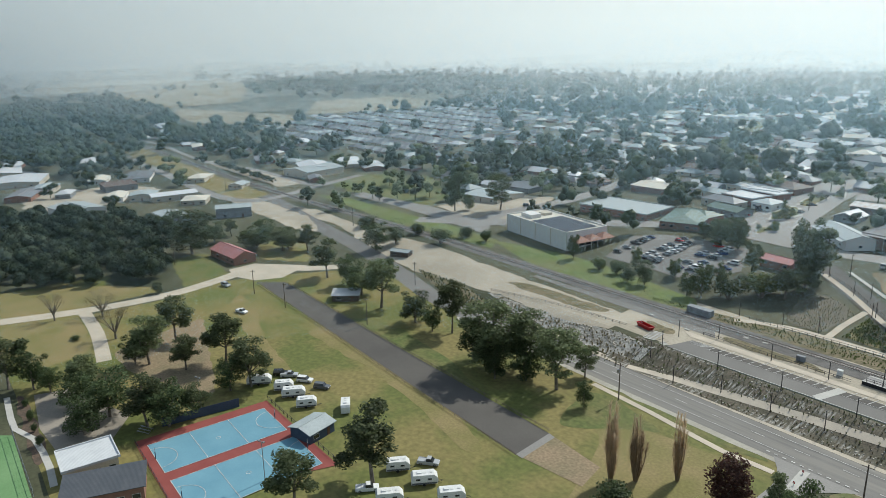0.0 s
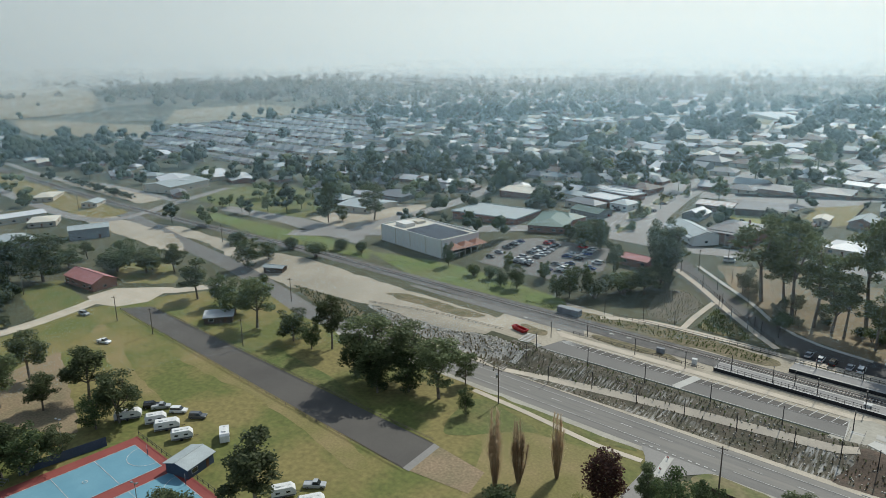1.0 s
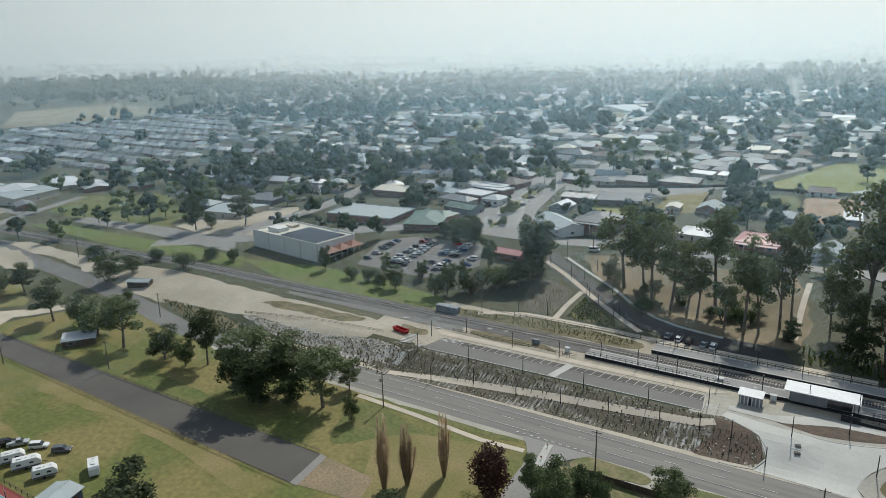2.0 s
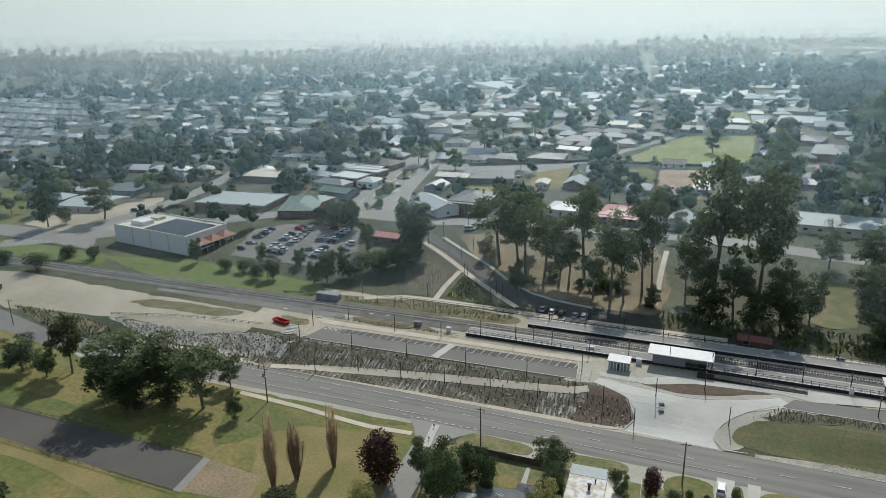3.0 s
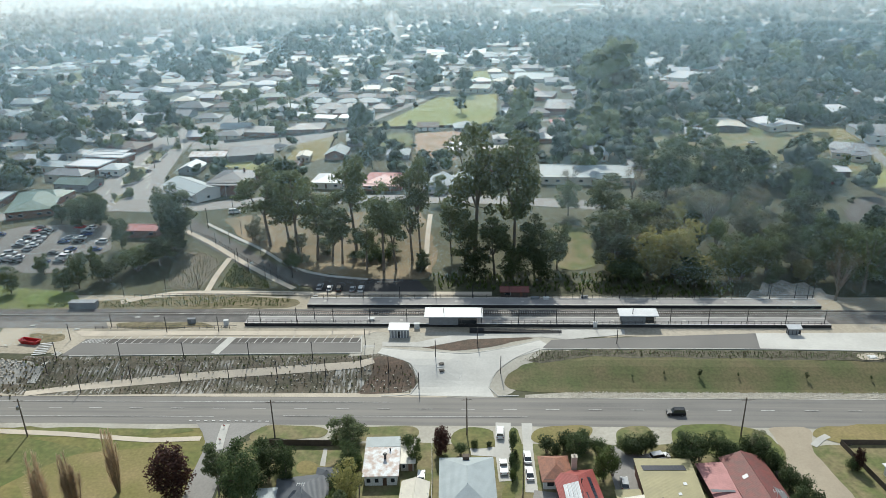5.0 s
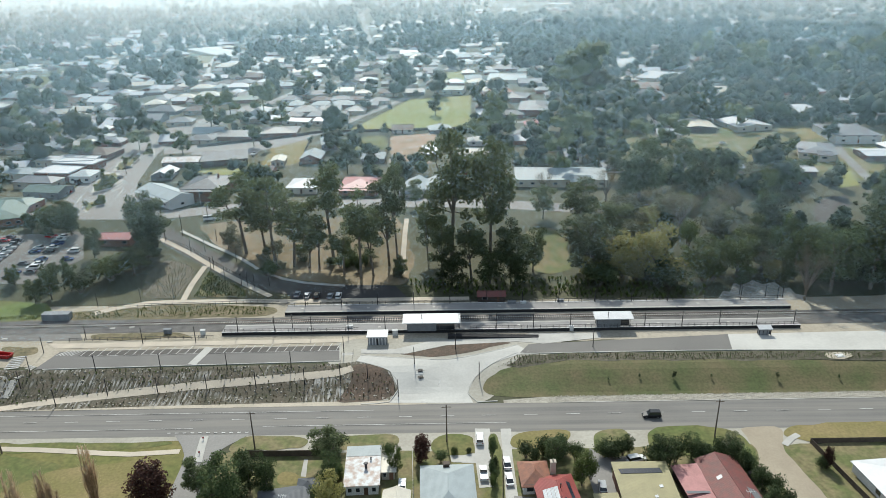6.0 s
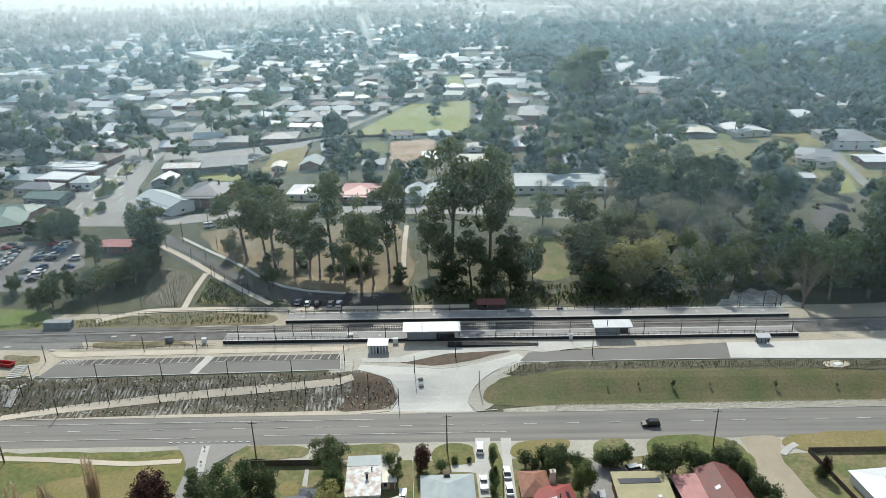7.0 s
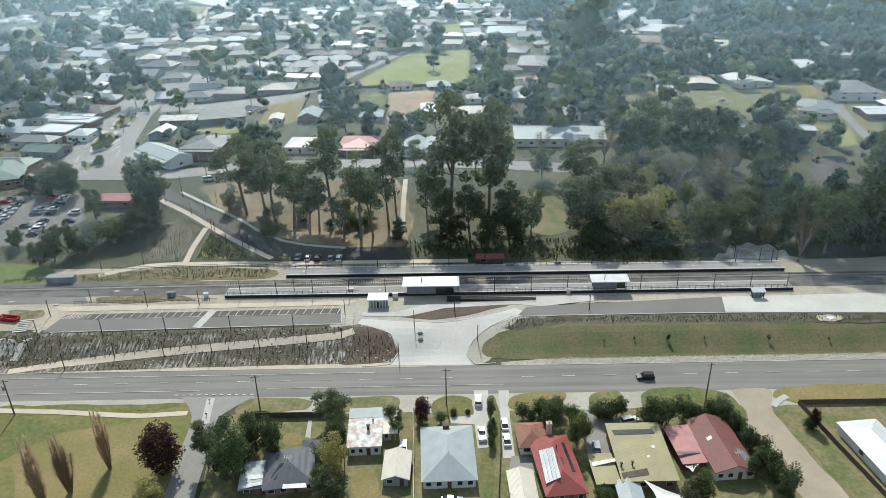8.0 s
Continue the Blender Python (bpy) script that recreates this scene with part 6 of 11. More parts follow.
# ---- wooded slope towards the cul-de-sac ----
plant("gum", 49.7, 235.6, 24.3, 1.55)
plant("gum", 52.4, 269.8, 24.3, 1.29)
plant("yellow", 61.2, 233.2, 20.8, 1.01)
plant("yellow", 72.2, 232.9, 22.3, 1.01)
plant("sage", 69.2, 247.9, 18.7, 1.13)
plant("yellow", 78.2, 266.3, 13.6, 1.11)
plant("round", 89.4, 230.2, 17.4, 1.43)
plant("round", 102.2, 232.0, 17.9, 1.26)
plant("dark", 86.2, 309.1, 29.8, 1.20)
plant("dark", 113.0, 302.2, 28.2, 1.06)
plant("gum", 113.4, 332.6, 22.8, 1.38)
plant("sage", 145.5, 322.6, 15.6, 1.69)
plant("dark", 126.1, 264.7, 20.6, 1.13)
plant("dark", 121.8, 230.1, 23.8, 1.04)
plant("dark", 130.2, 220.4, 25.6, 1.12)
plant("dark", 144.8, 222.1, 32.4, 0.97)
plant("gum", 172.0, 265.7, 26.5, 1.17)
plant("dark", 160.5, 223.8, 32.0, 1.14)
plant("gum", 109.5, 240.2, 20.3, 1.41)
plant("sage", 104.2, 260.5, 16.9, 1.30)
plant("gum", 60.3, 257.4, 19.2, 1.69)
plant("bare", 93.3, 270.9, 16.2, 1.26)
plant("bare", 108.4, 273.1, 14.3, 1.31)
plant("sage", 91.9, 282.5, 14.1, 1.88)
plant("sage", 69.7, 269.1, 17.3, 1.31)
plant("bare", 128.3, 233.3, 13.5, 1.14)
plant("gum", 39.2, 284.6, 15.5, 1.26)
plant("bare", 70.0, 304.3, 16.8, 0.84)
plant("bare", 43.1, 311.2, 13.9, 0.95)
plant("bare", 118.5, 214.3, 18.0, 0.93)
plant("bush", 52.1, 227.1, 11.7, 1.45)
plant("bush", 76.1, 226.4, 11.7, 1.81)
plant("dark", 167.2, 258.5, 21.4, 1.14)
plant("gum", 133.3, 237.4, 17.7, 1.60)
plant("fir", 137.0, 232.0, 24.0, 1.35)
plant("fir", 149.5, 231.5, 27.0, 1.3)
plant("fir", 156.0, 240.0, 28.0, 1.35)
plant("fir", 142.5, 243.0, 23.0, 1.5)
plant("fir", 165.0, 232.0, 29.0, 1.3)
plant("fir", 171.0, 246.0, 26.0, 1.4)
plant("fir", 128.5, 246.0, 20.0, 1.4)

# ---- garden trees of the nearer town ----
plant("gum", 19.9, 402.8, 34.3, 0.99)
plant("gum", 29.5, 417.7, 26.9, 1.10)
plant("gum", 91.0, 492.0, 51.4, 1.14)
plant("gum", 85.2, 526.6, 39.2, 1.15)
plant("sage", 98.7, 478.9, 36.5, 0.83)
plant("fir", 44.3, 367.4, 20.7, 1.47)
plant("dark", 21.7, 500.9, 23.5, 1.51)
plant("dark", -9.6, 488.8, 16.7, 0.98)
plant("bush", -53.8, 355.5, 18.5, 0.94)
plant("bush", -41.9, 354.9, 18.5, 1.01)
plant("gum", -155.3, 455.7, 27.0, 1.02)
plant("gum", -141.6, 454.7, 27.6, 0.99)
plant("gum", -130.6, 496.1, 27.7, 1.17)
plant("round", -176.6, 423.1, 14.9, 1.08)
plant("round", -152.8, 393.1, 15.7, 1.26)
plant("gum", -110.2, 460.6, 19.0, 0.95)
plant("dark", 88.3, 408.6, 20.4, 1.40)
plant("gum", 69.8, 397.5, 26.5, 1.59)
plant("gum", 54.6, 348.4, 23.9, 1.37)
plant("dark", 121.6, 486.0, 17.8, 1.18)
plant("dark", 208.8, 685.4, 31.7, 1.24)
plant("gum", 253.4, 722.1, 33.2, 1.37)
plant("gum", 257.8, 607.4, 37.7, 1.44)
plant("gum", 176.8, 431.1, 17.8, 1.90)
plant("dark", 277.7, 577.4, 31.6, 1.24)
plant("gum", 312.3, 601.5, 32.8, 1.87)
plant("dark", 218.1, 400.6, 15.1, 1.06)
plant("dark", 165.4, 361.2, 18.5, 1.77)
plant("gum", 124.2, 394.3, 23.1, 1.36)
plant("gum", 100.6, 364.5, 24.7, 1.18)
plant("dark", 163.1, 326.0, 14.3, 1.40)
plant("round", 181.2, 370.1, 11.1, 1.68)
plant("gum", 138.1, 335.6, 14.6, 1.85)
plant("round", 150.4, 318.3, 14.0, 1.39)
plant("gum", 80.0, 338.5, 14.8, 1.55)
plant("gum", 364.7, 628.1, 38.7, 1.44)
plant("dark", 59.0, 665.5, 25.9, 1.48)
plant("gum", -49.5, 678.8, 23.8, 1.81)
plant("gum", -84.2, 613.9, 26.6, 1.18)
plant("gum", -111.9, 564.3, 22.5, 1.29)
plant("dark", -343.6, 803.2, 25.1, 1.35)
plant("gum", -206.3, 392.5, 13.4, 1.95)
plant("dark", -377.6, 642.5, 25.8, 1.46)
plant("round", -247.5, 433.9, 14.6, 1.31)
plant("dark", -301.6, 476.7, 23.7, 0.80)
plant("gum", -115.9, 408.5, 15.5, 1.05)

# ---- garden trees along the main road ----
plant("dark", -49.9, 118.0, 17.4, 0.81)
plant("dark", -42.6, 125.5, 11.8, 0.66)
plant("gum", -56.7, 121.6, 14.0, 0.89)
plant("gum", -30.2, 135.8, 11.0, 1.31)
plant("dark", -28.7, 126.7, 11.1, 0.70)
plant("yellow", -27.5, 117.9, 12.7, 0.73)
plant("gum", -27.3, 108.6, 11.9, 1.13)
plant("round", -14.3, 132.4, 8.3, 0.68)
plant("bush", 8.5, 137.8, 9.7, 0.35)
plant("bush", 8.1, 131.0, 7.9, 0.40)
plant("bushgreen", 7.9, 127.0, 5.6, 0.50)
plant("dark", 23.2, 135.4, 8.7, 1.16)
plant("bush", 18.4, 135.9, 6.4, 0.68)
plant("round", 28.1, 127.6, 10.5, 0.81)
plant("bush", 37.0, 137.3, 6.5, 1.41)
plant("dark", 41.2, 138.7, 5.8, 0.76)
plant("dark", 47.9, 133.3, 9.6, 1.14)
plant("dark", 55.7, 136.3, 7.5, 0.99)
plant("bush", 59.8, 136.2, 5.7, 0.87)
plant("dark", 64.9, 136.1, 6.5, 1.05)
plant("bush", 66.1, 131.9, 9.7, 0.59)
plant("dark", 67.5, 125.0, 6.7, 0.85)
plant("dark", 67.8, 119.5, 6.6, 1.03)
plant("dark", 68.6, 114.3, 7.3, 0.90)
plant("dark", 68.9, 109.4, 8.0, 0.80)
plant("round", 51.4, 110.5, 8.8, 1.00)
plant("round", 30.0, 107.7, 7.5, 0.96)
plant("bushgreen", -0.6, 139.6, 3.0, 1.08)
plant("bush", 3.0, 139.9, 2.1, 1.13)
plant("purple", 85.6, 132.5, 6.5, 0.76)
plant("bush", -3.8, 136.4, 4.6, 0.95)
plant("bush", 48.9, 111.3, 6.4, 0.60)

# ---- hedges and shrubs of the gardens ----
plant("bush", -56.9, 129.2, 8.6, 0.83)
plant("bush", -51.0, 135.2, 7.4, 0.99)
plant("dark", -47.0, 127.1, 11.0, 0.88)
plant("bush", -44.5, 131.0, 7.3, 0.86)
plant("bush", -48.9, 121.5, 8.8, 0.93)
plant("bush", -52.9, 119.8, 8.7, 0.77)
plant("bush", -29.6, 141.3, 7.0, 1.07)
plant("bushgreen", -28.2, 130.6, 6.8, 1.05)
plant("bush", -30.1, 121.2, 8.8, 0.68)
plant("bushgreen", -30.6, 115.9, 8.6, 0.61)
plant("bush", -25.7, 112.5, 8.5, 0.75)
plant("bush", 16.5, 137.7, 6.2, 0.94)
plant("bush", 20.8, 138.5, 7.4, 1.00)
plant("bush", 25.1, 139.0, 7.0, 1.07)
plant("bush", 28.1, 135.7, 8.0, 0.66)
plant("bushgreen", 30.5, 129.5, 7.9, 0.61)
plant("bush", 35.3, 137.3, 6.9, 0.94)
plant("bush", 39.7, 138.1, 6.9, 0.77)
plant("bush", 47.1, 134.3, 10.6, 0.76)
plant("bush", 51.5, 135.3, 10.0, 0.73)
plant("bush", 57.8, 135.6, 8.2, 0.89)
plant("bush", 62.5, 137.2, 7.8, 0.87)
plant("sage", 65.4, 137.6, 6.7, 1.12)
plant("bush", 65.5, 134.0, 7.5, 0.85)
plant("bush", 67.2, 131.2, 7.4, 0.77)
plant("bush", 67.6, 126.9, 7.8, 0.72)
plant("bush", 69.3, 123.1, 8.7, 0.68)
plant("bush", 69.6, 117.7, 9.6, 0.68)
plant("bush", 70.2, 111.8, 10.5, 0.68)
plant("bush", 64.9, 116.9, 8.6, 0.67)
plant("sage", 51.9, 111.3, 6.8, 1.09)
plant("sage", 48.2, 108.9, 7.2, 0.89)
plant("bush", 84.6, 132.5, 5.7, 0.76)
plant("purple", -8.4, 136.5, 8.2, 1.0)
plant("bush", -16.4, 137.0, 7.6, 0.58)
plant("bush", 8.9, 134.0, 5.7, 0.35)
plant("bush", 8.5, 129.0, 6.1, 0.35)

# ---- railway ----
TRACK = [(420, 205.4), (250, 205.0), (110, 204.6), (18, 204.4), (-75, 203.2), (-140, 202.0), (-215, 201.2), (-300, 200.2), (-430, 195.2), (-500, 192.2), (-620, 193.5), (-760, 195), (-910, 196.9), (-1100, 200)]


def build_track(line):
    rails, sleepers = Shape(), Shape()
    pts = curve_line(line, 3.0)
    sleeper_mesh = Shape().box(-0.13, -1.25, 0.0, 0.13, 1.25, 0.14).mesh("sleeper", SLEEPER)
    root = tagged(new("railway_track"), "single railway track on concrete sleepers in grey ballast", "railway track", kind="structure")
    travelled, laid = 0.0, 0
    for (ax, ay), (bx, by) in zip(pts, pts[1:]):
        n = math.hypot(bx - ax, by - ay)
        ux, uy = (bx - ax) / n, (by - ay) / n
        za, zb = ground_z(ax, ay) + 0.38, ground_z(bx, by) + 0.38
        for side in (-0.8, 0.8):
            for w0, w1, z0, z1 in ((-0.06, 0.06, -0.12, 0.04),):
                v = []
                for px, py, pz in ((ax, ay, za), (bx, by, zb)):
                    for w, z in ((w0, z0), (w1, z0), (w1, z1), (w0, z1)):
                        v.append((px - uy * (side + w), py + ux * (side + w), pz + z))
                rails.add(v, [(0, 1, 5, 4), (1, 2, 6, 5), (2, 3, 7, 6), (3, 0, 4, 7)])
        d = 0.0
        while d < n:
            x, y = ax + ux * d, ay + uy * d
            z = ground_z(x, y) + 0.12
            if laid < 290 and -170 < x < 30:
                s = new("sleeper", sleeper_mesh)
                s.parent = root
                s.matrix_basis = pose(x, y, z, 0, 0, math.degrees(math.atan2(uy, ux)))
                laid += 1
            elif x > -480:
                c = [(-0.13, -1.25), (0.13, -1.25), (0.13, 1.25), (-0.13, 1.25)]
                sleepers.add([(x + p * ux - q * uy, y + p * uy + q * ux, z + h) for h in (0, 0.14) for p, q in c], [(4, 5, 6, 7), (0, 1, 5, 4), (1, 2, 6, 5), (2, 3, 7, 6), (3, 0, 4, 7)])
            d += 0.75
    part("rail", rails, STEEL, root)
    tagged(part("sleepers", sleepers, SLEEPER, root), kind="stuff")


build_track(TRACK)

# ---- platforms ----
PLATFORM_TOP = mat("platform_asphalt", (0.25, 0.24, 0.232), (0.31, 0.298, 0.285), scale=0.15, fine=3.0, var=0.1)
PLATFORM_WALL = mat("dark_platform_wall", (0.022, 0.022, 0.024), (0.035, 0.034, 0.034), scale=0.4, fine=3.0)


def platform(name, x0, x1, y0, y1, coping_north):
    root = tagged(new(name), "long raised railway platform with pale coping edge", "platform")
    z = 3.5
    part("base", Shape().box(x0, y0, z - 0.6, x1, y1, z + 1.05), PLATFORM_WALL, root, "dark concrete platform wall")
    part("deck", Shape().box(x0, y0 + 0.01, z + 1.054, x1, y1 - 0.01, z + 1.1), PLATFORM_TOP, root)
    edge = y1 - 0.7 if coping_north else y0
    part("coping", Shape().box(x0, edge, z + 1.104, x1, edge + 0.7, z + 1.15), CONCRETE, root, "pale concrete coping strip")
    other = y0 if coping_north else y1 - 0.3
    part("edge_line", Shape().box(x0, other, z + 1.104, x1, other + 0.3, z + 1.13), FRAME_WHITE, root, "white painted edge line")
    k = x0 + 5
    while k < x1:
        part("pit_lid", Shape().box(k, (y0 + y1) / 2 - 0.5, z + 1.104, k + 0.9, (y0 + y1) / 2 + 0.5, z + 1.13), CONCRETE, root)
        k += 22
    return root


platform("platform", -73, 108, 194.6, 199.6, True)
platform("platform", -56, 111, 208.0, 213.6, False)
for k in range(16):
    post_at(-68 + k * 11.6, 195.2, 5.0, 1.1, "lamp posts on the platforms")
for k in range(14):
    post_at(-50 + k * 12.2, 213.0, 4.5, 1.1, "lamp posts on the platforms")
FENCE_STEEL = mat("dark_mesh_fence", (0.06, 0.06, 0.06), rough=0.5, local=True)
fence([(-72, 194.8), (-30, 194.8)], 1.1, FENCE_STEEL, "dark steel platform fence", 2.0, False, 1.1)
fence([(5, 194.8), (107, 194.8)], 1.1, FENCE_STEEL, "dark steel platform fence", 2.0, False, 1.1)
fence([(-56, 213.4), (30, 213.4), (111, 213.4)], 1.2, FENCE_STEEL, "dark steel fence behind the platform", 2.2, False, 1.1)
fence([(-118, 215.5), (-60, 217.5)], 1.3, FENCE_STEEL, "grey steel fence beside the track path", 2.4, False)
fence(RAMP_RAIL, 1.1, FENCE_STEEL, "dark steel rail beside the ramp footpath", 2.2, False, 0.2)
fence([(-120, 192.2), (-75, 193.0)], 1.1, FENCE_STEEL, "low steel fence beside the track", 2.4, False)


def shelter(w, d, h, wall_part):
    root = new("platform_shelter")
    part("roof", Shape().slab([(-w / 2, -d / 2, h), (w / 2, -d / 2, h), (w / 2, d / 2, h + 0.5), (-w / 2, d / 2, h + 0.5)], 0.25), ROOF["white"], root, "broad white metal roof")
    for x in (-w * 0.42, -w * 0.14, w * 0.14, w * 0.42):
        for y in (-d * 0.3, d * 0.3):
            part("post", Shape().box(x - 0.08, y - 0.08, 0, x + 0.08, y + 0.08, h + 0.05), BLACK_METAL, root)
    part("wall", Shape().box(-w * 0.42, -d * 0.32, 0, -w * 0.42 + w * wall_part, -d * 0.32 + 0.15, h - 0.3).box(-w * 0.42, -d * 0.32 + 0.15, 0, -w * 0.42 + 0.15, d * 0.2, h - 0.3), WALL["grey"], root)
    part("pane", Shape().box(w * 0.05, -d * 0.31, 0.4, w * 0.4, -d * 0.31 + 0.04, h - 0.6), GLASS, root)
    for x in (-w * 0.2, w * 0.12):
        part("bench", Shape().box(x - 0.9, 0.1, 0.42, x + 0.9, 0.5, 0.48).box(x - 0.8, 0.2, 0, x - 0.7, 0.4, 0.42).box(x + 0.7, 0.2, 0, x + 0.8, 0.4, 0.42), TIMBER, root)
    return root


def shelter_at(x, y, w, d, h, wall_part=0.4, lift=1.1):
    ob = shelter(w, d, h, wall_part)
    ob.matrix_basis = pose(x, y, 3.5 + lift)
    return tagged(ob, "open platform shelter with a white metal roof", "shelter", "platform shelters")


shelter_at(-7, 195.6, 18.0, 5.6, 3.3, 0.5)
shelter_at(49.8, 196.2, 12.0, 4.4, 3.2, 0.6)
shelter_at(95.0, 190.6, 4.2, 2.0, 2.3, 0.7, 0.1)


def service_block():
    root = new("toilet_block")
    part("wall", Shape().box(-2.8, -1.7, -0.5, 2.8, 1.7, 2.7), WALL["grey"], root)
    part("roof", Shape().slab([(-3.2, -2.1, 2.95), (3.2, -2.1, 2.95), (3.2, 2.1, 3.3), (-3.2, 2.1, 3.3)], 0.18), ROOF["white"], root, "white sloping metal roof")
    for k in range(6):
        part("slat_screen", Shape().box(-2.5 + k * 0.95, -1.85, 0.1, -2.5 + k * 0.95 + 0.3, -1.72, 2.5), FRAME_WHITE, root)
    part("door", Shape().box(-0.4, -1.76, 0.05, 0.5, -1.7, 2.1), BLACK_METAL, root)
    root.matrix_basis = pose(-23.4, 189.0, 3.5)
    return tagged(root, "small grey station toilet block with white roof", "toilet block")


service_block()


def ramp():
    """Sloping walkway up to the platform with rails on both sides."""
    root = new("access_ramp")
    # near-black deck colour covers both dark steel and the black shadows on it
    part("deck", Shape().add([(-2, 190.4, 3.4), (26, 190.4, 3.4), (26, 192.2, 3.4), (-2, 192.2, 3.4), (-2, 190.4, 4.6), (26, 190.4, 3.7), (26, 192.2, 3.7), (-2, 192.2, 4.6)],
                             [(4, 5, 6, 7), (0, 1, 5, 4), (1, 2, 6, 5), (2, 3, 7, 6), (3, 0, 4, 7)]), PLATFORM_WALL, root)
    for y in (190.5, 192.1):
        rail = part("handrail", Shape().tube((-2, y, 5.6), (26, y, 4.7), 0.035, 0.035, 5).tube((-2, y, 5.2), (26, y, 4.3), 0.025, 0.025, 5), BLACK_METAL, root)
        for k in range(11):
            x = -2 + k * 2.8
            part("post", Shape().tube((x, y, 4.6 - 0.9 * (x + 2) / 28), (x, y, 5.6 - 0.9 * (x + 2) / 28), 0.03, 0.03, 5), BLACK_METAL, rail)
    return tagged(root, "sloping dark ramp with steel handrails", "ramp")


ramp()

# waiting hut behind the far platform
front_house((8.5, 216.2), (17.5, 216.0), 4.0, 2.4, roof="rust", wall="timber", label="small hut with a red metal roof behind the platform", category="hut", kind="gable", windows=2)

# ---- station car park ----
drape("parking_bays", [(-113, 182.4), (-34.4, 184.0), (-34.9, 187.0), (-112, 185.6)], DARK_ASPHALT, 0.125, "dark asphalt of the parking bays", "car park")
line_marks("bay_line", [((x, 182.6 + (x + 120) * 0.018), (x + 0.9, 187.0 + (x + 120) * 0.018)) for x in [-112.0 + 2.6 * k for k in range(14)] + [-72.0 + 2.6 * k for k in range(15)]], 0.2, "white painted parking bay lines")
line_marks("bay_line", [((-113, 182.5), (-76, 183.3)), ((-73, 183.4), (-34.6, 184.0)), ((-36, 187.4), (-118, 185.9))], 0.12, "white painted line along the parking bays")
line_marks("hatching", [((-119.5 + 1.1 * k, 183.0), (-117.2 + 1.1 * k, 185.6)) for k in range(5)], 0.3, "white hatched no-parking area")
way("crossing_path", [(-76.6, 177.0), (-74.4, 187.0)], 2.6, CONCRETE, 0.135, "pale concrete path across the car park", "path")


def zebra(name, x, y, turn, bars, long, label):
    s = Shape()
    c, n = math.cos(radians(turn)), math.sin(radians(turn))
    for k in range(bars):
        quad = [(k * 1.1, 0), (k * 1.1 + 0.55, 0), (k * 1.1 + 0.55, long), (k * 1.1, long)]
        s.add([(x + p * c - q * n, y + p * n + q * c, ground_z(x + p * c - q * n, y + p * n + q * c) + 0.24) for p, q in quad], [(0, 1, 2, 3)])
    return tagged(new(name, s.mesh(name, WHITE_LINE)), label, "road marking", kind="structure")


zebra("zebra_crossing", -127, 176.2, 100, 7, 4.0, "white zebra crossing bars")


def kerb(line, label="pale concrete kerb", width=0.3, height=0.1, lift=0.1):
    s = Shape()
    pts = curve_line(line, 3.0)
    prev = None
    for k, (x, y) in enumerate(pts):
        ax, ay = pts[max(k - 1, 0)]
        bx, by = pts[min(k + 1, len(pts) - 1)]
        n = math.hypot(bx - ax, by - ay)
        nx, ny = -(by - ay) / n * width / 2, (bx - ax) / n * width / 2
        z = ground_z(x, y) + lift
        cur = [(x - nx, y - ny, z - 0.3), (x - nx, y - ny, z + height), (x + nx, y + ny, z + height), (x + nx, y + ny, z - 0.3)]
        if prev:
            s.add(prev + cur, [(0, 4, 5, 1), (1, 5, 6, 2), (2, 6, 7, 3)])
        prev = cur
    return tagged(new("kerb", s.mesh("kerb", CONCRETE)), label, "kerb", kind="structure")


kerb([(-119.5, 175.4), (-80, 176.6), (-33.5, 178.0)])
kerb([(-33.5, 178.0), (-34.8, 187.2)])
kerb([(-28.7, 177.9), (-18.7, 173.1), (-15.8, 166.9), (-18.0, 161.9), (-25.7, 161.0)])
kerb([(18.6, 181.7), (10.7, 176.7), (5.5, 171.1), (3.4, 165.2), (5.9, 161.3), (11.4, 161.7)])
kerb([(-27.7, 181.1), (-14.1, 179.1), (-2.5, 178.8), (9.3, 181.9), (19.0, 186.2)])
kerb([(19.4, 181.1), (32.8, 181.1), (81.9, 181.4), (135.5, 180.0)])


def stairs(a, b, width, steps, label):
    """Concrete steps from a (low) to b (high)."""
    root = new("stairs")
    (ax, ay), (bx, by) = a, b
    n = math.hypot(bx - ax, by - ay)
    ux, uy = (bx - ax) / n, (by - ay) / n
    za, zb = ground_z(ax, ay), ground_z(bx, by)
    for k in range(steps):
        f0, f1 = k / steps, (k + 1) / steps
        z = za + (zb - za) * f1 + 0.12
        s = Shape()
        c = [(ax + (bx - ax) * f - uy * w, ay + (by - ay) * f + ux * w) for f, w in ((f0, -width / 2), (f1, -width / 2), (f1, width / 2), (f0, width / 2))]
        s.add([(x, y, h) for h in (z - 0.45, z) for x, y in c], [(4, 5, 6, 7), (0, 1, 5, 4), (1, 2, 6, 5), (2, 3, 7, 6), (3, 0, 4, 7)])
        part("step", s, CONCRETE, root)
    for w in (-width / 2, width / 2):
        part("handrail", Shape().tube((ax - uy * w, ay + ux * w, za + 1.0), (bx - uy * w, by + ux * w, zb + 1.1), 0.04, 0.04, 5), BLACK_METAL, root)
    return tagged(root, label, "stairs")


stairs((-31.3, 172.5), (-31.8, 182.8), 3.4, 14, "wide concrete stairs up the embankment")
stairs((-125.5, 165.4), (-125.8, 171.3), 2.6, 18, "concrete stairs up the planted bank")
stairs((-125.8, 172.1), (-123.4, 177.5), 2.6, 10, "concrete stairs up to the car park")

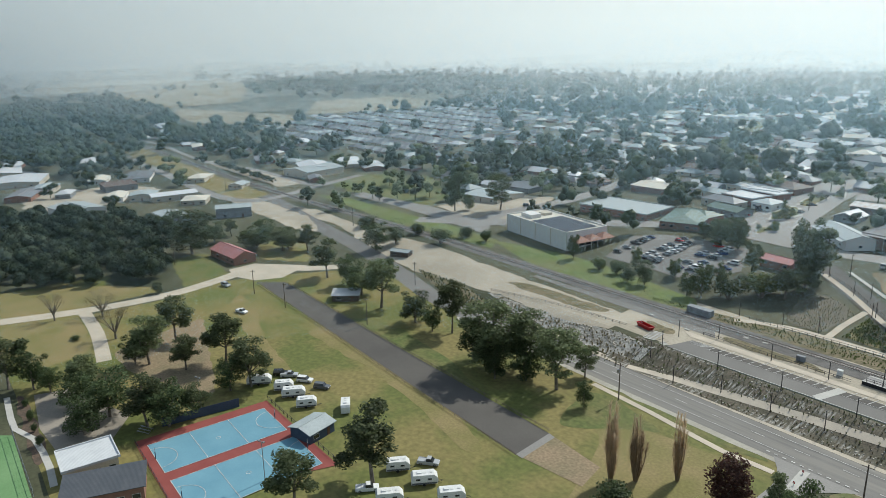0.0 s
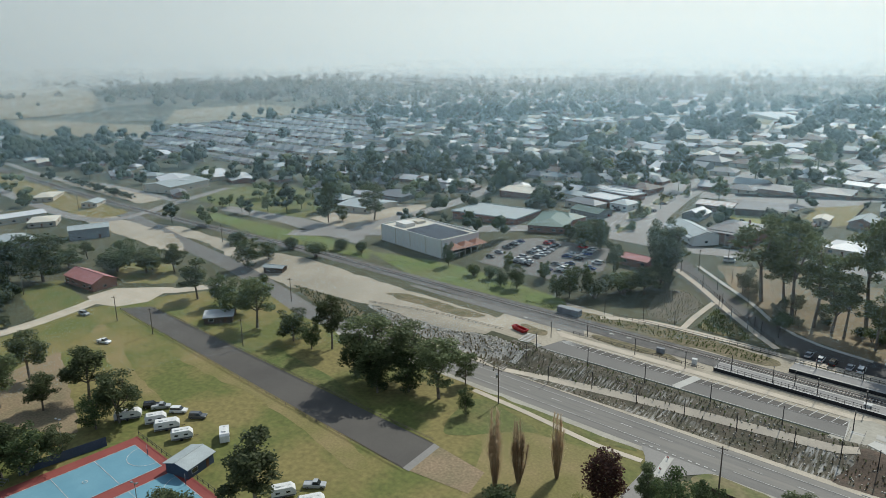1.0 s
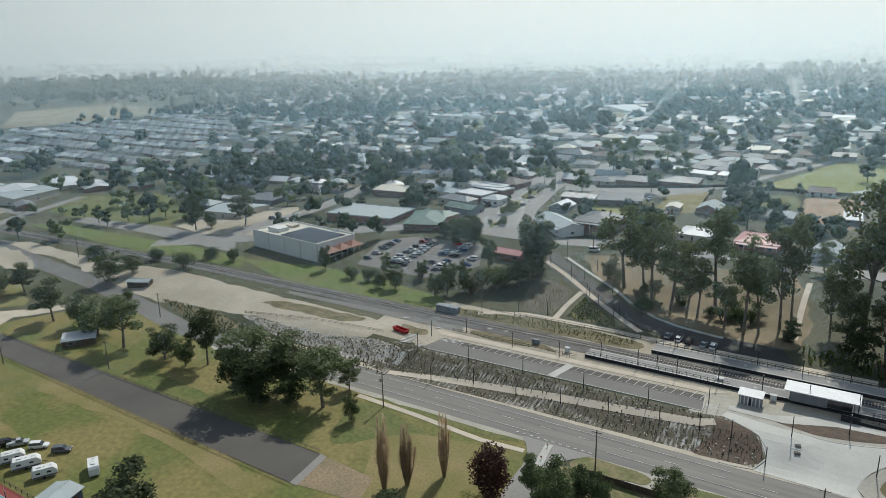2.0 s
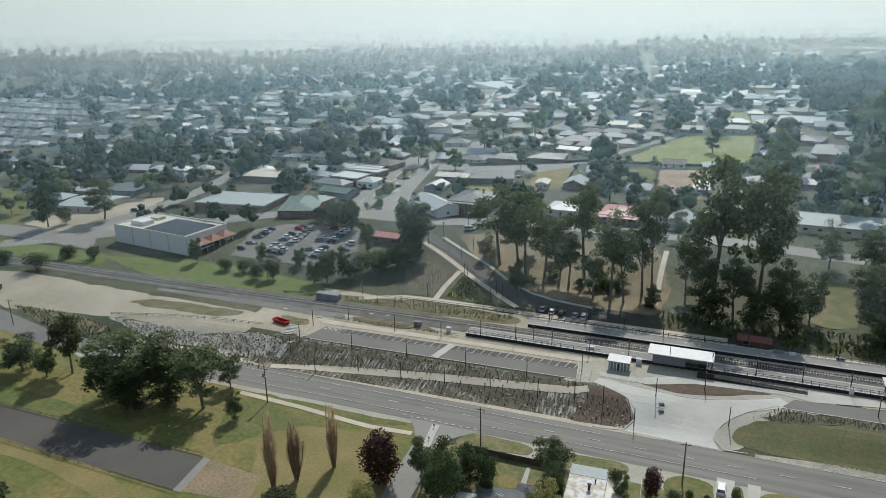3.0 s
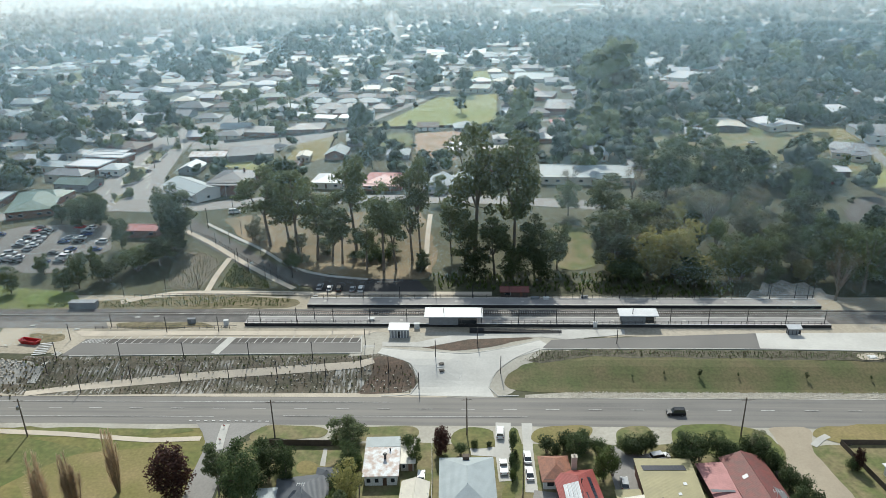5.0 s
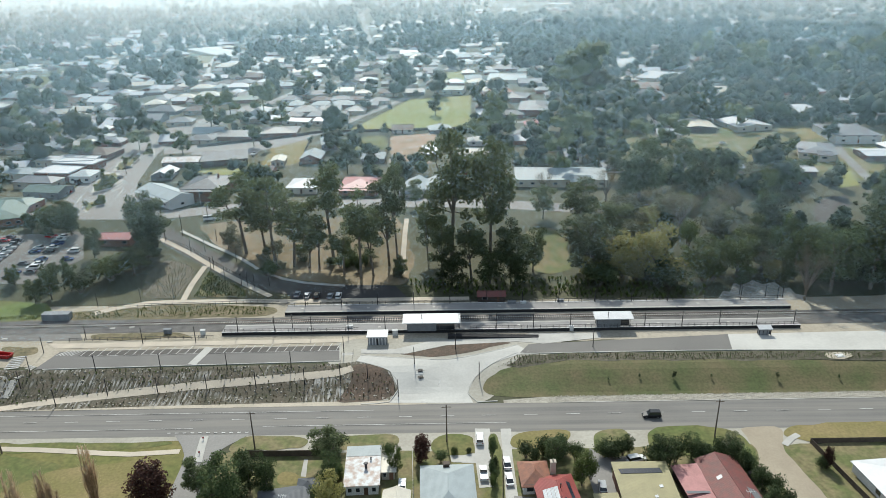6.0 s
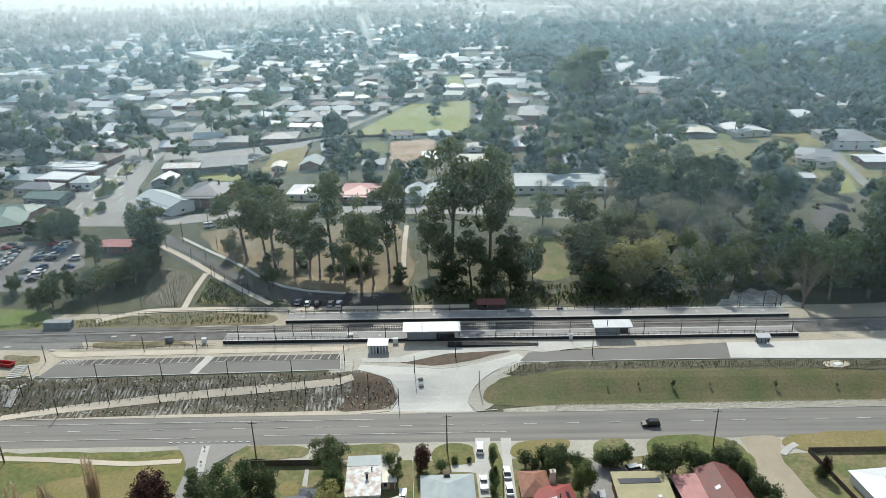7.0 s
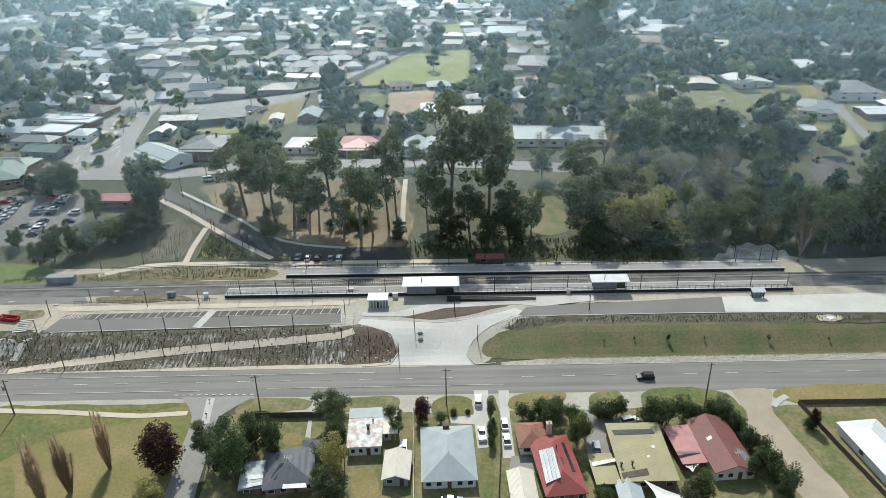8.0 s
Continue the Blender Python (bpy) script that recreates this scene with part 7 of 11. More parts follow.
# ---- lamp posts of the station grounds ----
post_at(*(-115.1, 193.0), 5.5)
post_at(*(-96.1, 190.0), 5.5)
post_at(*(-79.8, 190.3), 5.5)
post_at(*(-124.2, 185.0), 5.5)
post_at(*(-122.3, 173.9), 5.5)
post_at(*(-103.3, 174.0), 5.5)
post_at(*(-84.6, 174.3), 5.5)
post_at(*(-65.6, 174.7), 5.5)
post_at(*(-47.1, 174.8), 5.5)
post_at(*(-122.4, 168.5), 5.5)
post_at(*(-109.2, 161.6), 5.5)
post_at(*(-96.8, 165.9), 5.5)
post_at(*(-82.8, 166.2), 5.5)
post_at(*(-69.3, 167.0), 5.5)
post_at(*(-55.8, 167.9), 5.5)
post_at(*(-42.3, 168.9), 5.5)
post_at(*(-32.3, 169.8), 5.5)
post_at(*(-24.6, 169.7), 5.5)
post_at(*(-108.5, 219.4), 5.5)
post_at(*(-122.2, 216.4), 5.5)
post_at(*(-97.7, 221.2), 5.5)
post_at(*(-90.5, 244.1), 5.5)
post_at(*(-97.8, 257.5), 5.5)
post_at(*(-103.2, 256.7), 5.5)
post_at(*(-91.3, 243.3), 5.5)
post_at(*(-83.8, 235.4), 5.5)
post_at(*(-76.2, 230.2), 5.5)
post_at(*(-71.3, 228.8), 5.5)
post_at(*(-66.4, 230.7), 5.5)
post_at(*(-96.0, 267.0), 5.5)
post_at(*(-83.6, 250.5), 5.5)
post_at(*(-66.8, 245.7), 5.5)
post_at(*(-15.7, 164.1), 5.5)
post_at(*(-11.7, 175.9), 5.5)
post_at(*(6.8, 170.7), 5.5)
post_at(*(41.4, 184.2), 5.5)
post_at(*(0.3, 184.0), 5.5)
post_at(*(-51.2, 197.4), 5.5)
post_at(*(-33.0, 182.9), 5.5)
post_at(*(-74.3, 230.9), 5.5)
post_at(*(97.6, 217.2), 5.5)
post_at(*(105.3, 214.7), 5.5)
post_at(*(111.0, 214.5), 5.5)
power_pole_at(*(-49.8, 142.3), 11.0, 4)
power_pole_at(*(-2.4, 144.0), 11.0, 4)
power_pole_at(*(64.2, 144.9), 11.0, 4)
power_pole_at(*(-112.4, 141.8), 11.0, 4)
transformer(-112.4, 141.1, 8.3)
power_pole_at(*(-204.6, 117.1), 10.0, 30)
power_pole_at(*(-230.3, 155.5), 10.0, 30)
power_pole_at(*(-239.6, 101.8), 10.0, 30)
power_pole_at(*(-263.2, 99.1), 10.0, 30)
power_pole_at(*(-325.8, 86.2), 10.0, 30)
power_pole_at(*(-488.4, 170.2), 10.0, 30)
power_pole_at(*(-330.7, 183.6), 10.0, 30)
power_pole_at(*(-557.4, 425.4), 10.0, 30)
power_pole_at(*(-111.8, 272.7), 9.0, 80)
power_pole_at(*(-117.1, 267.7), 9.0, 80)
power_pole_at(*(-105.6, 287.3), 9.0, 80)
power_pole_at(*(-171.4, 359.4), 9.0, 80)
power_pole_at(*(-170.4, 394.1), 9.0, 80)

# ---- houses along the main road ----
HOUSES_NEAR = "houses along the main road"
def roof_height(house_ob, x, y):
    """Height of a house's roof over a place."""
    best = None
    m = house_ob.matrix_basis
    for child in house_ob.children:
        if child.name.startswith("roof"):
            p = m.inverted() @ Vector((x, y, 0))
            for f in child.data.polygons:
                ring = [child.data.vertices[i].co for i in f.vertices]
                if f.normal.z > 0.05 and inside(p.x, p.y, [(q.x, q.y) for q in ring]):
                    z = ring[0].z - (f.normal.x * (p.x - ring[0].x) + f.normal.y * (p.y - ring[0].y)) / f.normal.z
                    z += m.translation.z
                    best = z if best is None else max(best, z)
    return best if best is not None else m.translation.z + 3.2


def roof_sheet(house_ob, name, corners, material, label="", rise=0.1, thick=0.06, split=1):
    """Flat panels lying on a roof; corners go round, split: panels along the first side."""
    a, b, c, d = [Vector((x, y, roof_height(house_ob, x, y) + rise)) for x, y in corners]
    inv = house_ob.matrix_basis.inverted()
    for k in range(split):
        f, g = k / split, (k + (0.94 if split > 1 else 1)) / split
        quad = [a.lerp(b, f), a.lerp(b, g), d.lerp(c, g), d.lerp(c, f)]
        part(name, Shape().slab([tuple(inv @ q) for q in quad], thick), material, house_ob, label)


def vent_pipe(house_ob, x, y, h=0.7, r=0.12):
    z = roof_height(house_ob, x, y)
    inv = house_ob.matrix_basis.inverted()
    part("vent_pipe", Shape().tube(inv @ Vector((x, y, z - 0.3)), inv @ Vector((x, y, z + h)), r, r, 8).tube(inv @ Vector((x, y, z + h)), inv @ Vector((x, y, z + h + 0.15)), r * 1.8, r * 1.2, 8), BLACK_METAL, house_ob)


def antenna(house_ob, x, y):
    z = roof_height(house_ob, x, y)
    inv = house_ob.matrix_basis.inverted()
    s = Shape().tube(inv @ Vector((x, y, z - 0.2)), inv @ Vector((x, y, z + 2.6)), 0.05, 0.05, 5).tube(inv @ Vector((x - 0.9, y, z + 2.5)), inv @ Vector((x + 0.9, y, z + 2.5)), 0.04, 0.04, 5)
    for k in range(4):
        s.tube(inv @ Vector((x - 0.8 + 0.5 * k, y - 0.6, z + 2.5)), inv @ Vector((x - 0.8 + 0.5 * k, y + 0.6, z + 2.5)), 0.03, 0.03, 4)
    part("antenna", s, FRAME_WHITE, house_ob, "thin metal television antenna")


charcoal = put_house(-37.6, 119.2, 10.8, 10.4, 11.5, 2.7, roof="dark", wall="brick", label="charcoal hip-roofed brick house with solar strips", group=HOUSES_NEAR, windows=4)
roof_sheet(charcoal, "solar_panel", [(-40.7, 115.0), (-39.1, 118.6), (-38.3, 118.2), (-39.6, 114.3)], SOLAR, split=4)
roof_sheet(charcoal, "verandah_roof", [(-37.5, 111.8), (-32.3, 112.1), (-32.8, 113.4), (-37.8, 113.5)], ROOF["white"], "white verandah sheeting")
antenna(charcoal, *(-37.0, 117.5))
put_house(-33.5, 126.2, 5.4, 4.0, 3.8, 2.6, roof="dark", wall="brick", label="charcoal-roofed front room of the brick house", category="house wing", kind="hip", windows=2)
carport = put_house(-45.1, 116.9, 7.3, 4.7, 7.2, 2.3, roof="pale", wall="timber", label="open carport with pale translucent sheeting", category="carport", kind="mono", rise=0.4, windows=2)
roof_sheet(carport, "roof_sheet", [(-47.4, 112.5), (-42.2, 113.1), (-42.7, 114.7), (-47.3, 114.1)], ROOF["white"])
roof_sheet(carport, "roof_sheet", [(-47.1, 115.2), (-42.6, 115.8), (-42.9, 117.1), (-47.1, 116.5)], ROOF["white"])
patchy = put_house(-21.7, 131.4, 2.9, 7.2, 12.1, 3.0, roof="patchy", wall="white", label="weatherboard house with rust-streaked white roof", group=HOUSES_NEAR, kind="mono", rise=0.9, windows=4)
part("roof_sheet", Shape().slab([(-4.05, 3.0, 3.715), (4.05, 3.0, 3.715), (4.05, 6.5, 3.955), (-4.05, 6.5, 3.955)], 0.05), ROOF["pale"], patchy, "blue-grey upper roof sheets")
vent_pipe(patchy, *(-20.9, 130.5), 1.3, 0.3)
vent_pipe(patchy, *(-20.0, 133.1), 0.6, 0.15)
put_house(-16.1, 133.7, 2.5, 3.0, 6.7, 2.6, roof="cream", wall="cream", label="flat cream-roofed house addition", category="house wing", kind="mono", rise=0.4, windows=2)
garage = put_house(-13.5, 119.6, -1.0, 5.3, 8.3, 2.5, roof="cream", wall="grey", label="gabled pale metal garden garage", category="garage", kind="gable", rise=1.0, windows=2)
roof_sheet(garage, "skylight", [(-16.3, 120.1), (-10.6, 120.0), (-10.6, 120.4), (-16.4, 120.5)], WALL["grey"], "dull translucent roof strip", 0.05)
blue_house = put_house(-2.1, 123.2, 2.1, 11.4, 17.2, 2.8, roof="pale", wall="white", label="square house with pale blue-grey hip roof", group=HOUSES_NEAR, rise=2.4, windows=5)
inv_blue = blue_house.matrix_basis.inverted()
stack_at = inv_blue @ Vector((*(-2.5, 130.7), 0))
part("chimney", Shape().box(stack_at.x - 0.7, stack_at.y - 0.5, 2.2, stack_at.x + 0.7, stack_at.y + 0.5, 4.2).box(stack_at.x - 0.8, stack_at.y - 0.6, 4.2, stack_at.x + 0.8, stack_at.y + 0.6, 4.4), WALL["timber"], blue_house, "dark brick chimney")
tiles = put_house(17.5, 128.9, 2.0, 6.0, 7.9, 2.8, roof="orange", wall="white", label="white house with terracotta tiled roof", group=HOUSES_NEAR, rise=1.7, windows=2)
roof_sheet(tiles, "roof_patch", [(14.6, 124.8), (18.6, 124.9), (20.9, 128.4), (17.4, 128.4)], ROOF["brown"], "darker brown roof tiles", 0.03, 0.02)
stack_at = tiles.matrix_basis.inverted() @ Vector((*(21.7, 129.4), 0))
part("chimney", Shape().box(stack_at.x - 0.6, stack_at.y - 0.5, 2.2, stack_at.x + 0.6, stack_at.y + 0.5, 5.4).box(stack_at.x - 0.7, stack_at.y - 0.6, 5.4, stack_at.x + 0.7, stack_at.y + 0.6, 5.6).tube((stack_at.x, stack_at.y, 5.6), (stack_at.x, stack_at.y, 6.1), 0.22, 0.18, 8), WALL["cream"], tiles, "pale rendered chimney")
red_house = put_house(22.1, 118.9, 5.9, 8.3, 17.7, 2.9, roof="red", wall="brick", label="bright red hip-roofed extension with solar panels", group=HOUSES_NEAR, rise=2.2, windows=4)
roof_sheet(red_house, "solar_panel", [(24.9, 115.3), (23.8, 124.6), (24.6, 124.8), (25.7, 115.5)], SOLAR, split=8)
roof_sheet(red_house, "solar_panel", [(21.9, 116.4), (23.3, 116.7), (23.1, 118.7), (21.9, 118.5)], SOLAR)
roof_sheet(red_house, "patio_roof", [(18.8, 112.1), (22.0, 112.6), (21.5, 121.3), (18.4, 121.9)], ROOF["white"], "white translucent patio roof", 0.55, 0.08, 4)
vent_pipe(red_house, *(22.2, 121.3), 1.0)
shed = put_house(13.9, 112.8, 2.0, 5.0, 8.9, 2.3, roof="cream", wall="cream", label="pale metal garden shed", category="shed", kind="gable", rise=0.9, windows=2)
roof_sheet(shed, "skylight", [(11.0, 110.4), (16.8, 111.6), (16.8, 112.0), (11.1, 110.9)], WALL["grey"], "dull translucent roof strip", 0.05)
olive = put_house(41.4, 121.9, 0.6, 11.5, 16.6, 2.9, roof="olive", wall="brick", label="low house with olive-cream metal roof", group=HOUSES_NEAR, kind="mono", rise=1.3, windows=4)
roof_sheet(olive, "solar_panel", [(36.5, 126.8), (45.9, 127.0), (45.6, 128.5), (36.2, 128.3)], SOLAR, split=12)
roof_sheet(olive, "roof_sheet", [(35.7, 113.8), (41.6, 114.8), (41.5, 116.7), (35.6, 115.4)], WALL["timber"], "dark shade cloth over the roof", 0.05, 0.03)
for px, py in ((38.5, 117.7), (36.0, 117.3)):
    vent_pipe(olive, px, py, 0.9, 0.2)
roof_sheet(olive, "skylight", [(42.4, 119.6), (43.1, 119.8), (43.0, 120.5), (42.3, 120.3)], ROOF["white"], "small white skylight", 0.08)
roof_sheet(olive, "skylight", [(44.1, 122.5), (44.9, 122.7), (44.8, 123.4), (44.0, 123.3)], ROOF["white"], "small white skylight", 0.08)
carport = put_house(32.3, 117.5, 2.5, 4.5, 8.0, 2.3, roof="olive", wall="timber", label="olive-roofed carport beside the house", category="carport", kind="mono", rise=0.5, windows=2)
roof_sheet(carport, "roof_sheet", [(29.8, 118.0), (35.5, 119.0), (35.5, 120.0), (29.9, 119.3)], ROOF["cream"], "paler roof sheets", 0.06)
rusty = put_house(60.3, 124.6, 4.0, 8.8, 16.9, 2.9, roof="rust", wall="cream", label="long house with rusted red metal roof", group=HOUSES_NEAR, kind="gable", rise=1.5, windows=4)
roof_sheet(rusty, "skylight", [(57.5, 124.9), (58.6, 125.3), (58.6, 126.3), (57.4, 125.9)], ROOF["white"], "small white skylight", 0.08)
roof_sheet(rusty, "roof_sheet", [(63.5, 117.0), (65.7, 116.4), (64.8, 121.8), (62.8, 122.6)], ROOF["grey"], "grey replaced roof sheets", 0.05)
antenna(rusty, *(61.3, 117.4))
lean_to = put_house(52.5, 125.0, 5.5, 5.2, 11.3, 2.4, roof="pink", wall="timber", label="lean-to with patched faded red sheeting", category="lean-to", kind="mono", rise=0.5, windows=2)
roof_sheet(lean_to, "roof_sheet", [(49.6, 121.0), (55.0, 121.9), (54.9, 122.5), (49.5, 121.9)], ROOF["grey"], "pale replaced roof sheets", 0.05)
white_house = put_house(96.3, 123.1, 5.7, 9.1, 17.6, 2.9, roof="white", wall="white", label="new white-roofed house with wide verandah", group=HOUSES_NEAR, kind="hip", rise=1.6, windows=5)
put_house(36.5, 110.7, -0.9, 4.5, 5.8, 2.3, roof="pale", wall="grey", label="grey metal garden shed", category="shed", kind="gable", rise=0.8, windows=2)


def shade_sail(corners, label):
    """A taut three-cornered cloth on posts."""
    root = new("shade_sail")
    pts = [Vector(p) for p in corners]
    mid = sum(pts, Vector()) / 3 - Vector((0, 0, 0.35))
    n = 6
    s = Shape()
    for k in range(3):
        a, b = pts[k], pts[(k + 1) % 3]
        rim = [a.lerp(b, i / n).lerp(mid, 0.22 * math.sin(math.pi * i / n)) for i in range(n + 1)]
        for u, v in zip(rim, rim[1:]):
            s.slab([tuple(mid), tuple(u), tuple(v)], 0.02)
    part("cloth", s, WALL["white"], root)
    for p in pts:
        part("post", Shape().tube((p.x, p.y, ground_z(p.x, p.y) - 0.3), (p.x, p.y, p.z), 0.06, 0.05, 6), BLACK_METAL, root)
    return tagged(root, label, "shade sail")


shade_sail([(*(39.8, 113.3), 3.2), (*(41.4, 107.3), 2.8), (*(48.0, 108.4), 2.7)], "cream cloth shade sail behind the house")
shade_sail([(*(50.3, 118.1), 2.4), (*(53.8, 118.8), 2.4), (*(51.5, 116.3), 2.3)], "small pale cloth awning over the yard")


def water_tank(x, y, r, h, material, label):
    root = new("water_tank")
    part("body", Shape().tube((0, 0, -0.2), (0, 0, h), r, r, 18), material, root)
    part("lid", Shape().tube((0, 0, h), (0, 0, h + 0.25), r * 1.03, r * 0.4, 18), material, root)
    part("hatch", Shape().tube((r * 0.4, 0, h + 0.1), (r * 0.4, 0, h + 0.32), 0.25, 0.25, 10), BLACK_METAL, root)
    root.matrix_basis = stand(x, y)
    return tagged(root, label, "water tank")


water_tank(*(67.3, 129.2), 1.1, 1.8, WALL["timber"], "round dark rainwater tank beside the house")

# ---- town buildings near the station ----
TOWN = "buildings of the town centre"
put_house(-136.0, 267.4, -3.9, 12.7, 7.6, 3.0, roof="pink", wall="brick", label="small brick building with faded red roof", group=TOWN, kind="gable", rise=1.2, windows=3)
put_house(-202.9, 310.5, -5.5, 21.2, 12.8, 3.4, roof="green", wall="brick", label="brick hall with low green metal roof", group=TOWN, kind="hip", rise=1.8)
put_house(-197.1, 329.7, -9.9, 19.3, 11.9, 3.4, roof="green", wall="grey", label="long green-roofed town building", group=TOWN, kind="gable", rise=1.6)
put_house(-209.8, 344.4, -8.7, 21.8, 10.4, 3.6, roof="grey", wall="cream", label="grey-roofed cream town house", group=TOWN, kind="hip", rise=2.0, chimney=True)
put_house(-202.3, 372.7, -11.4, 24.4, 10.8, 3.8, roof="white", wall="brick", label="flat white-roofed brick shop", group=TOWN, kind="flat", windows=4)
put_house(-222.4, 381.8, -13.6, 13.9, 9.3, 3.6, roof="white", wall="cream", label="small flat-roofed shop on a town street", group=TOWN, kind="flat")
put_house(-229.7, 362.3, -12.6, 27.3, 11.2, 3.6, roof="pale", wall="cream", label="pale-roofed row of shops", group=TOWN, kind="gable", rise=1.5)
put_house(-189.4, 352.9, -5.0, 11.2, 12.7, 3.5, roof="pale", wall="white", label="pale-roofed corner shop on a town street", group=TOWN, kind="hip", rise=1.6)
put_house(-200.6, 393.4, -10.7, 20.5, 16.0, 3.6, roof="brown", wall="brick", label="brick house with brown hip roof", group=TOWN, rise=2.4, chimney=True)
put_house(-135.0, 318.0, -40.4, 28.5, 12.1, 4.6, roof="pale", wall="white", label="long white corner shop with pale roof", group=TOWN, kind="gable", rise=1.8, verandah=True)
put_house(-116.6, 326.5, -2.8, 19.0, 22.8, 6.2, roof="dark", wall="brick", label="two-storey brick hotel with dark roof and verandah", group=TOWN, storeys=2, rise=2.6, verandah=True, chimney=True)
put_house(-146.1, 374.8, 2.6, 19.2, 12.2, 3.2, roof="patchy", wall="timber", label="old shed with patched rusty roof", group=TOWN, kind="gable", rise=1.4)
put_house(-124.6, 379.4, 15.2, 24.1, 18.7, 3.2, roof="dark", wall="timber", label="long dark-roofed outbuilding on a town street", group=TOWN, kind="mono", rise=0.8)
put_house(-93.4, 373.6, 4.2, 6.8, 11.0, 3.0, roof="cream", wall="cream", label="small cream-roofed yard building", group=TOWN, kind="gable", rise=1.0)
put_house(-43.9, 330.6, -2.8, 18.0, 19.4, 3.6, roof="pink", wall="brick", label="house with faded red roof and pale verandah", group=TOWN, kind="hip", rise=2.0, verandah=True)
put_house(-17.5, 325.9, -11.0, 10.5, 18.8, 3.2, roof="pale", wall="white", label="gabled cottage with pale roof", group=TOWN, kind="gable", rise=2.4, windows=2, verandah=True)
put_house(-6.4, 327.3, 1.1, 11.1, 16.7, 3.2, roof="pale", wall="white", label="gabled white cottage standing among garden trees", group=TOWN, kind="gable", rise=2.2, windows=3, verandah=True)
put_house(-71.7, 332.3, -2.8, 14.2, 16.0, 3.2, roof="white", wall="cream", label="cottage with white metal roof among trees", group=TOWN, kind="hip", rise=1.8)
put_house(54.2, 339.8, -3.9, 43.8, 22.9, 3.6, roof="pale", wall="cream", label="long low hall with pale green-grey roof", group=TOWN, kind="gable", rise=2.6, windows=8, wing=(9.0, 3.0, 9.0))
put_house(-71.3, 408.1, 10.6, 8.7, 19.3, 2.8, roof="pale", wall="grey", label="small grey barn in a fenced yard", group=TOWN, kind="gable", rise=1.8, windows=2)
put_house(-11.4, 386.7, 3.9, 7.4, 17.4, 2.6, roof="white", wall="grey", label="small white-roofed shed on the bare lot", group=TOWN, kind="mono", rise=0.5, windows=2)
put_house(1.5, 573.5, -10.9, 22.7, 21.5, 3.6, roof="green", wall="cream", label="green-roofed building at the paddock's edge", group=TOWN, kind="gable", rise=1.6, windows=4)
put_house(-118.0, 478.7, -17.7, 21.1, 12.2, 3.0, roof="white", wall="cream", label="white-roofed unit standing among garden trees", group="units by the back lane", kind="gable", rise=1.2)
put_house(-100.4, 469.8, -14.8, 17.5, 12.2, 3.0, roof="white", wall="cream", label="white-roofed unit standing among garden trees", group="units by the back lane", kind="gable", rise=1.2)
put_house(-79.1, 469.1, -13.4, 20.2, 14.0, 3.0, roof="white", wall="cream", label="white-roofed unit standing among garden trees", group="units by the back lane", kind="gable", rise=1.2)
put_house(-135.6, 432.6, -4.0, 26.7, 17.9, 2.8, roof="dark", wall="brick", label="dark hip-roofed brick house", group="units by the back lane", rise=2.0)
put_house(-107.6, 440.9, 3.2, 23.3, 20.4, 2.8, roof="dark", wall="brick", label="dark hip-roofed brick house", group="units by the back lane", rise=2.0)
villas = random.Random(21)


def on_open_land(x, y, m=11):
    return any(inside(x + p, y + q, o) for o in OPEN_LAND for p, q in ((-m, -m), (m, -m), (m, m), (-m, m), (0, 0)))


for k in range(7):
    if on_open_land(-112 + 17.5 * k, 524 - 1.5 * k):
        continue
    put_house(-112 + 17.5 * k + villas.uniform(-2, 2), 524 - 1.5 * k + villas.uniform(-4, 4), villas.choice((0, 90)), villas.uniform(13, 17), villas.uniform(10, 13), 2.7, roof=villas.choice(("grey", "dark", "grey", "pale")), wall="brick", label="grey hip-roofed brick villa in a close row", group="row of villas", windows=3)
for k in range(6):
    if on_open_land(-108 + 18.0 * k, 486 - 1.0 * k):
        continue
    put_house(-108 + 18.0 * k + villas.uniform(-2, 2), 486 - 1.0 * k + villas.uniform(-3, 3), villas.choice((0, 90)), villas.uniform(12, 16), villas.uniform(10, 13), 2.7, roof=villas.choice(("dark", "grey", "brown")), wall="brick", label="dark hip-roofed brick villa in a close row", group="row of villas", windows=3)

RIGHT_SIDE = "houses among trees"
put_house(152.2, 436.5, -4.3, 21.9, 22.2, 3.2, roof="cream", wall="timber", label="low cream-roofed house among trees", group=RIGHT_SIDE, kind="gable", rise=1.0)
put_house(184.1, 439.2, 11.2, 22.7, 25.3, 3.0, roof="white", wall="cream", label="white-roofed house among trees", group=RIGHT_SIDE, kind="gable", rise=1.4)
put_house(231.9, 470.2, 2.7, 26.6, 31.2, 4.6, roof="white", wall="cream", label="two-storey house with white roof", group=RIGHT_SIDE, storeys=2, rise=1.4)
put_house(274.3, 511.4, -1.3, 31.3, 20.3, 3.2, roof="white", wall="cream", label="long white-roofed house in its garden", group=RIGHT_SIDE, kind="gable", rise=1.0)
put_house(268.8, 462.3, 2.4, 27.7, 27.3, 4.5, roof="grey", wall="cream", label="two-storey grey-roofed house in its garden", group=RIGHT_SIDE, storeys=2, rise=1.6)
put_house(232.1, 408.7, -3.5, 25.0, 31.4, 4.6, roof="grey", wall="white", label="two-storey house with balcony rail", group=RIGHT_SIDE, storeys=2, rise=1.6)
put_house(199.8, 377.9, -21.2, 17.9, 27.1, 3.0, roof="grey", wall="cream", label="grey hip-roofed house with white gable", group=RIGHT_SIDE, rise=2.0, wing=(6.0, 3.0, 3.0))
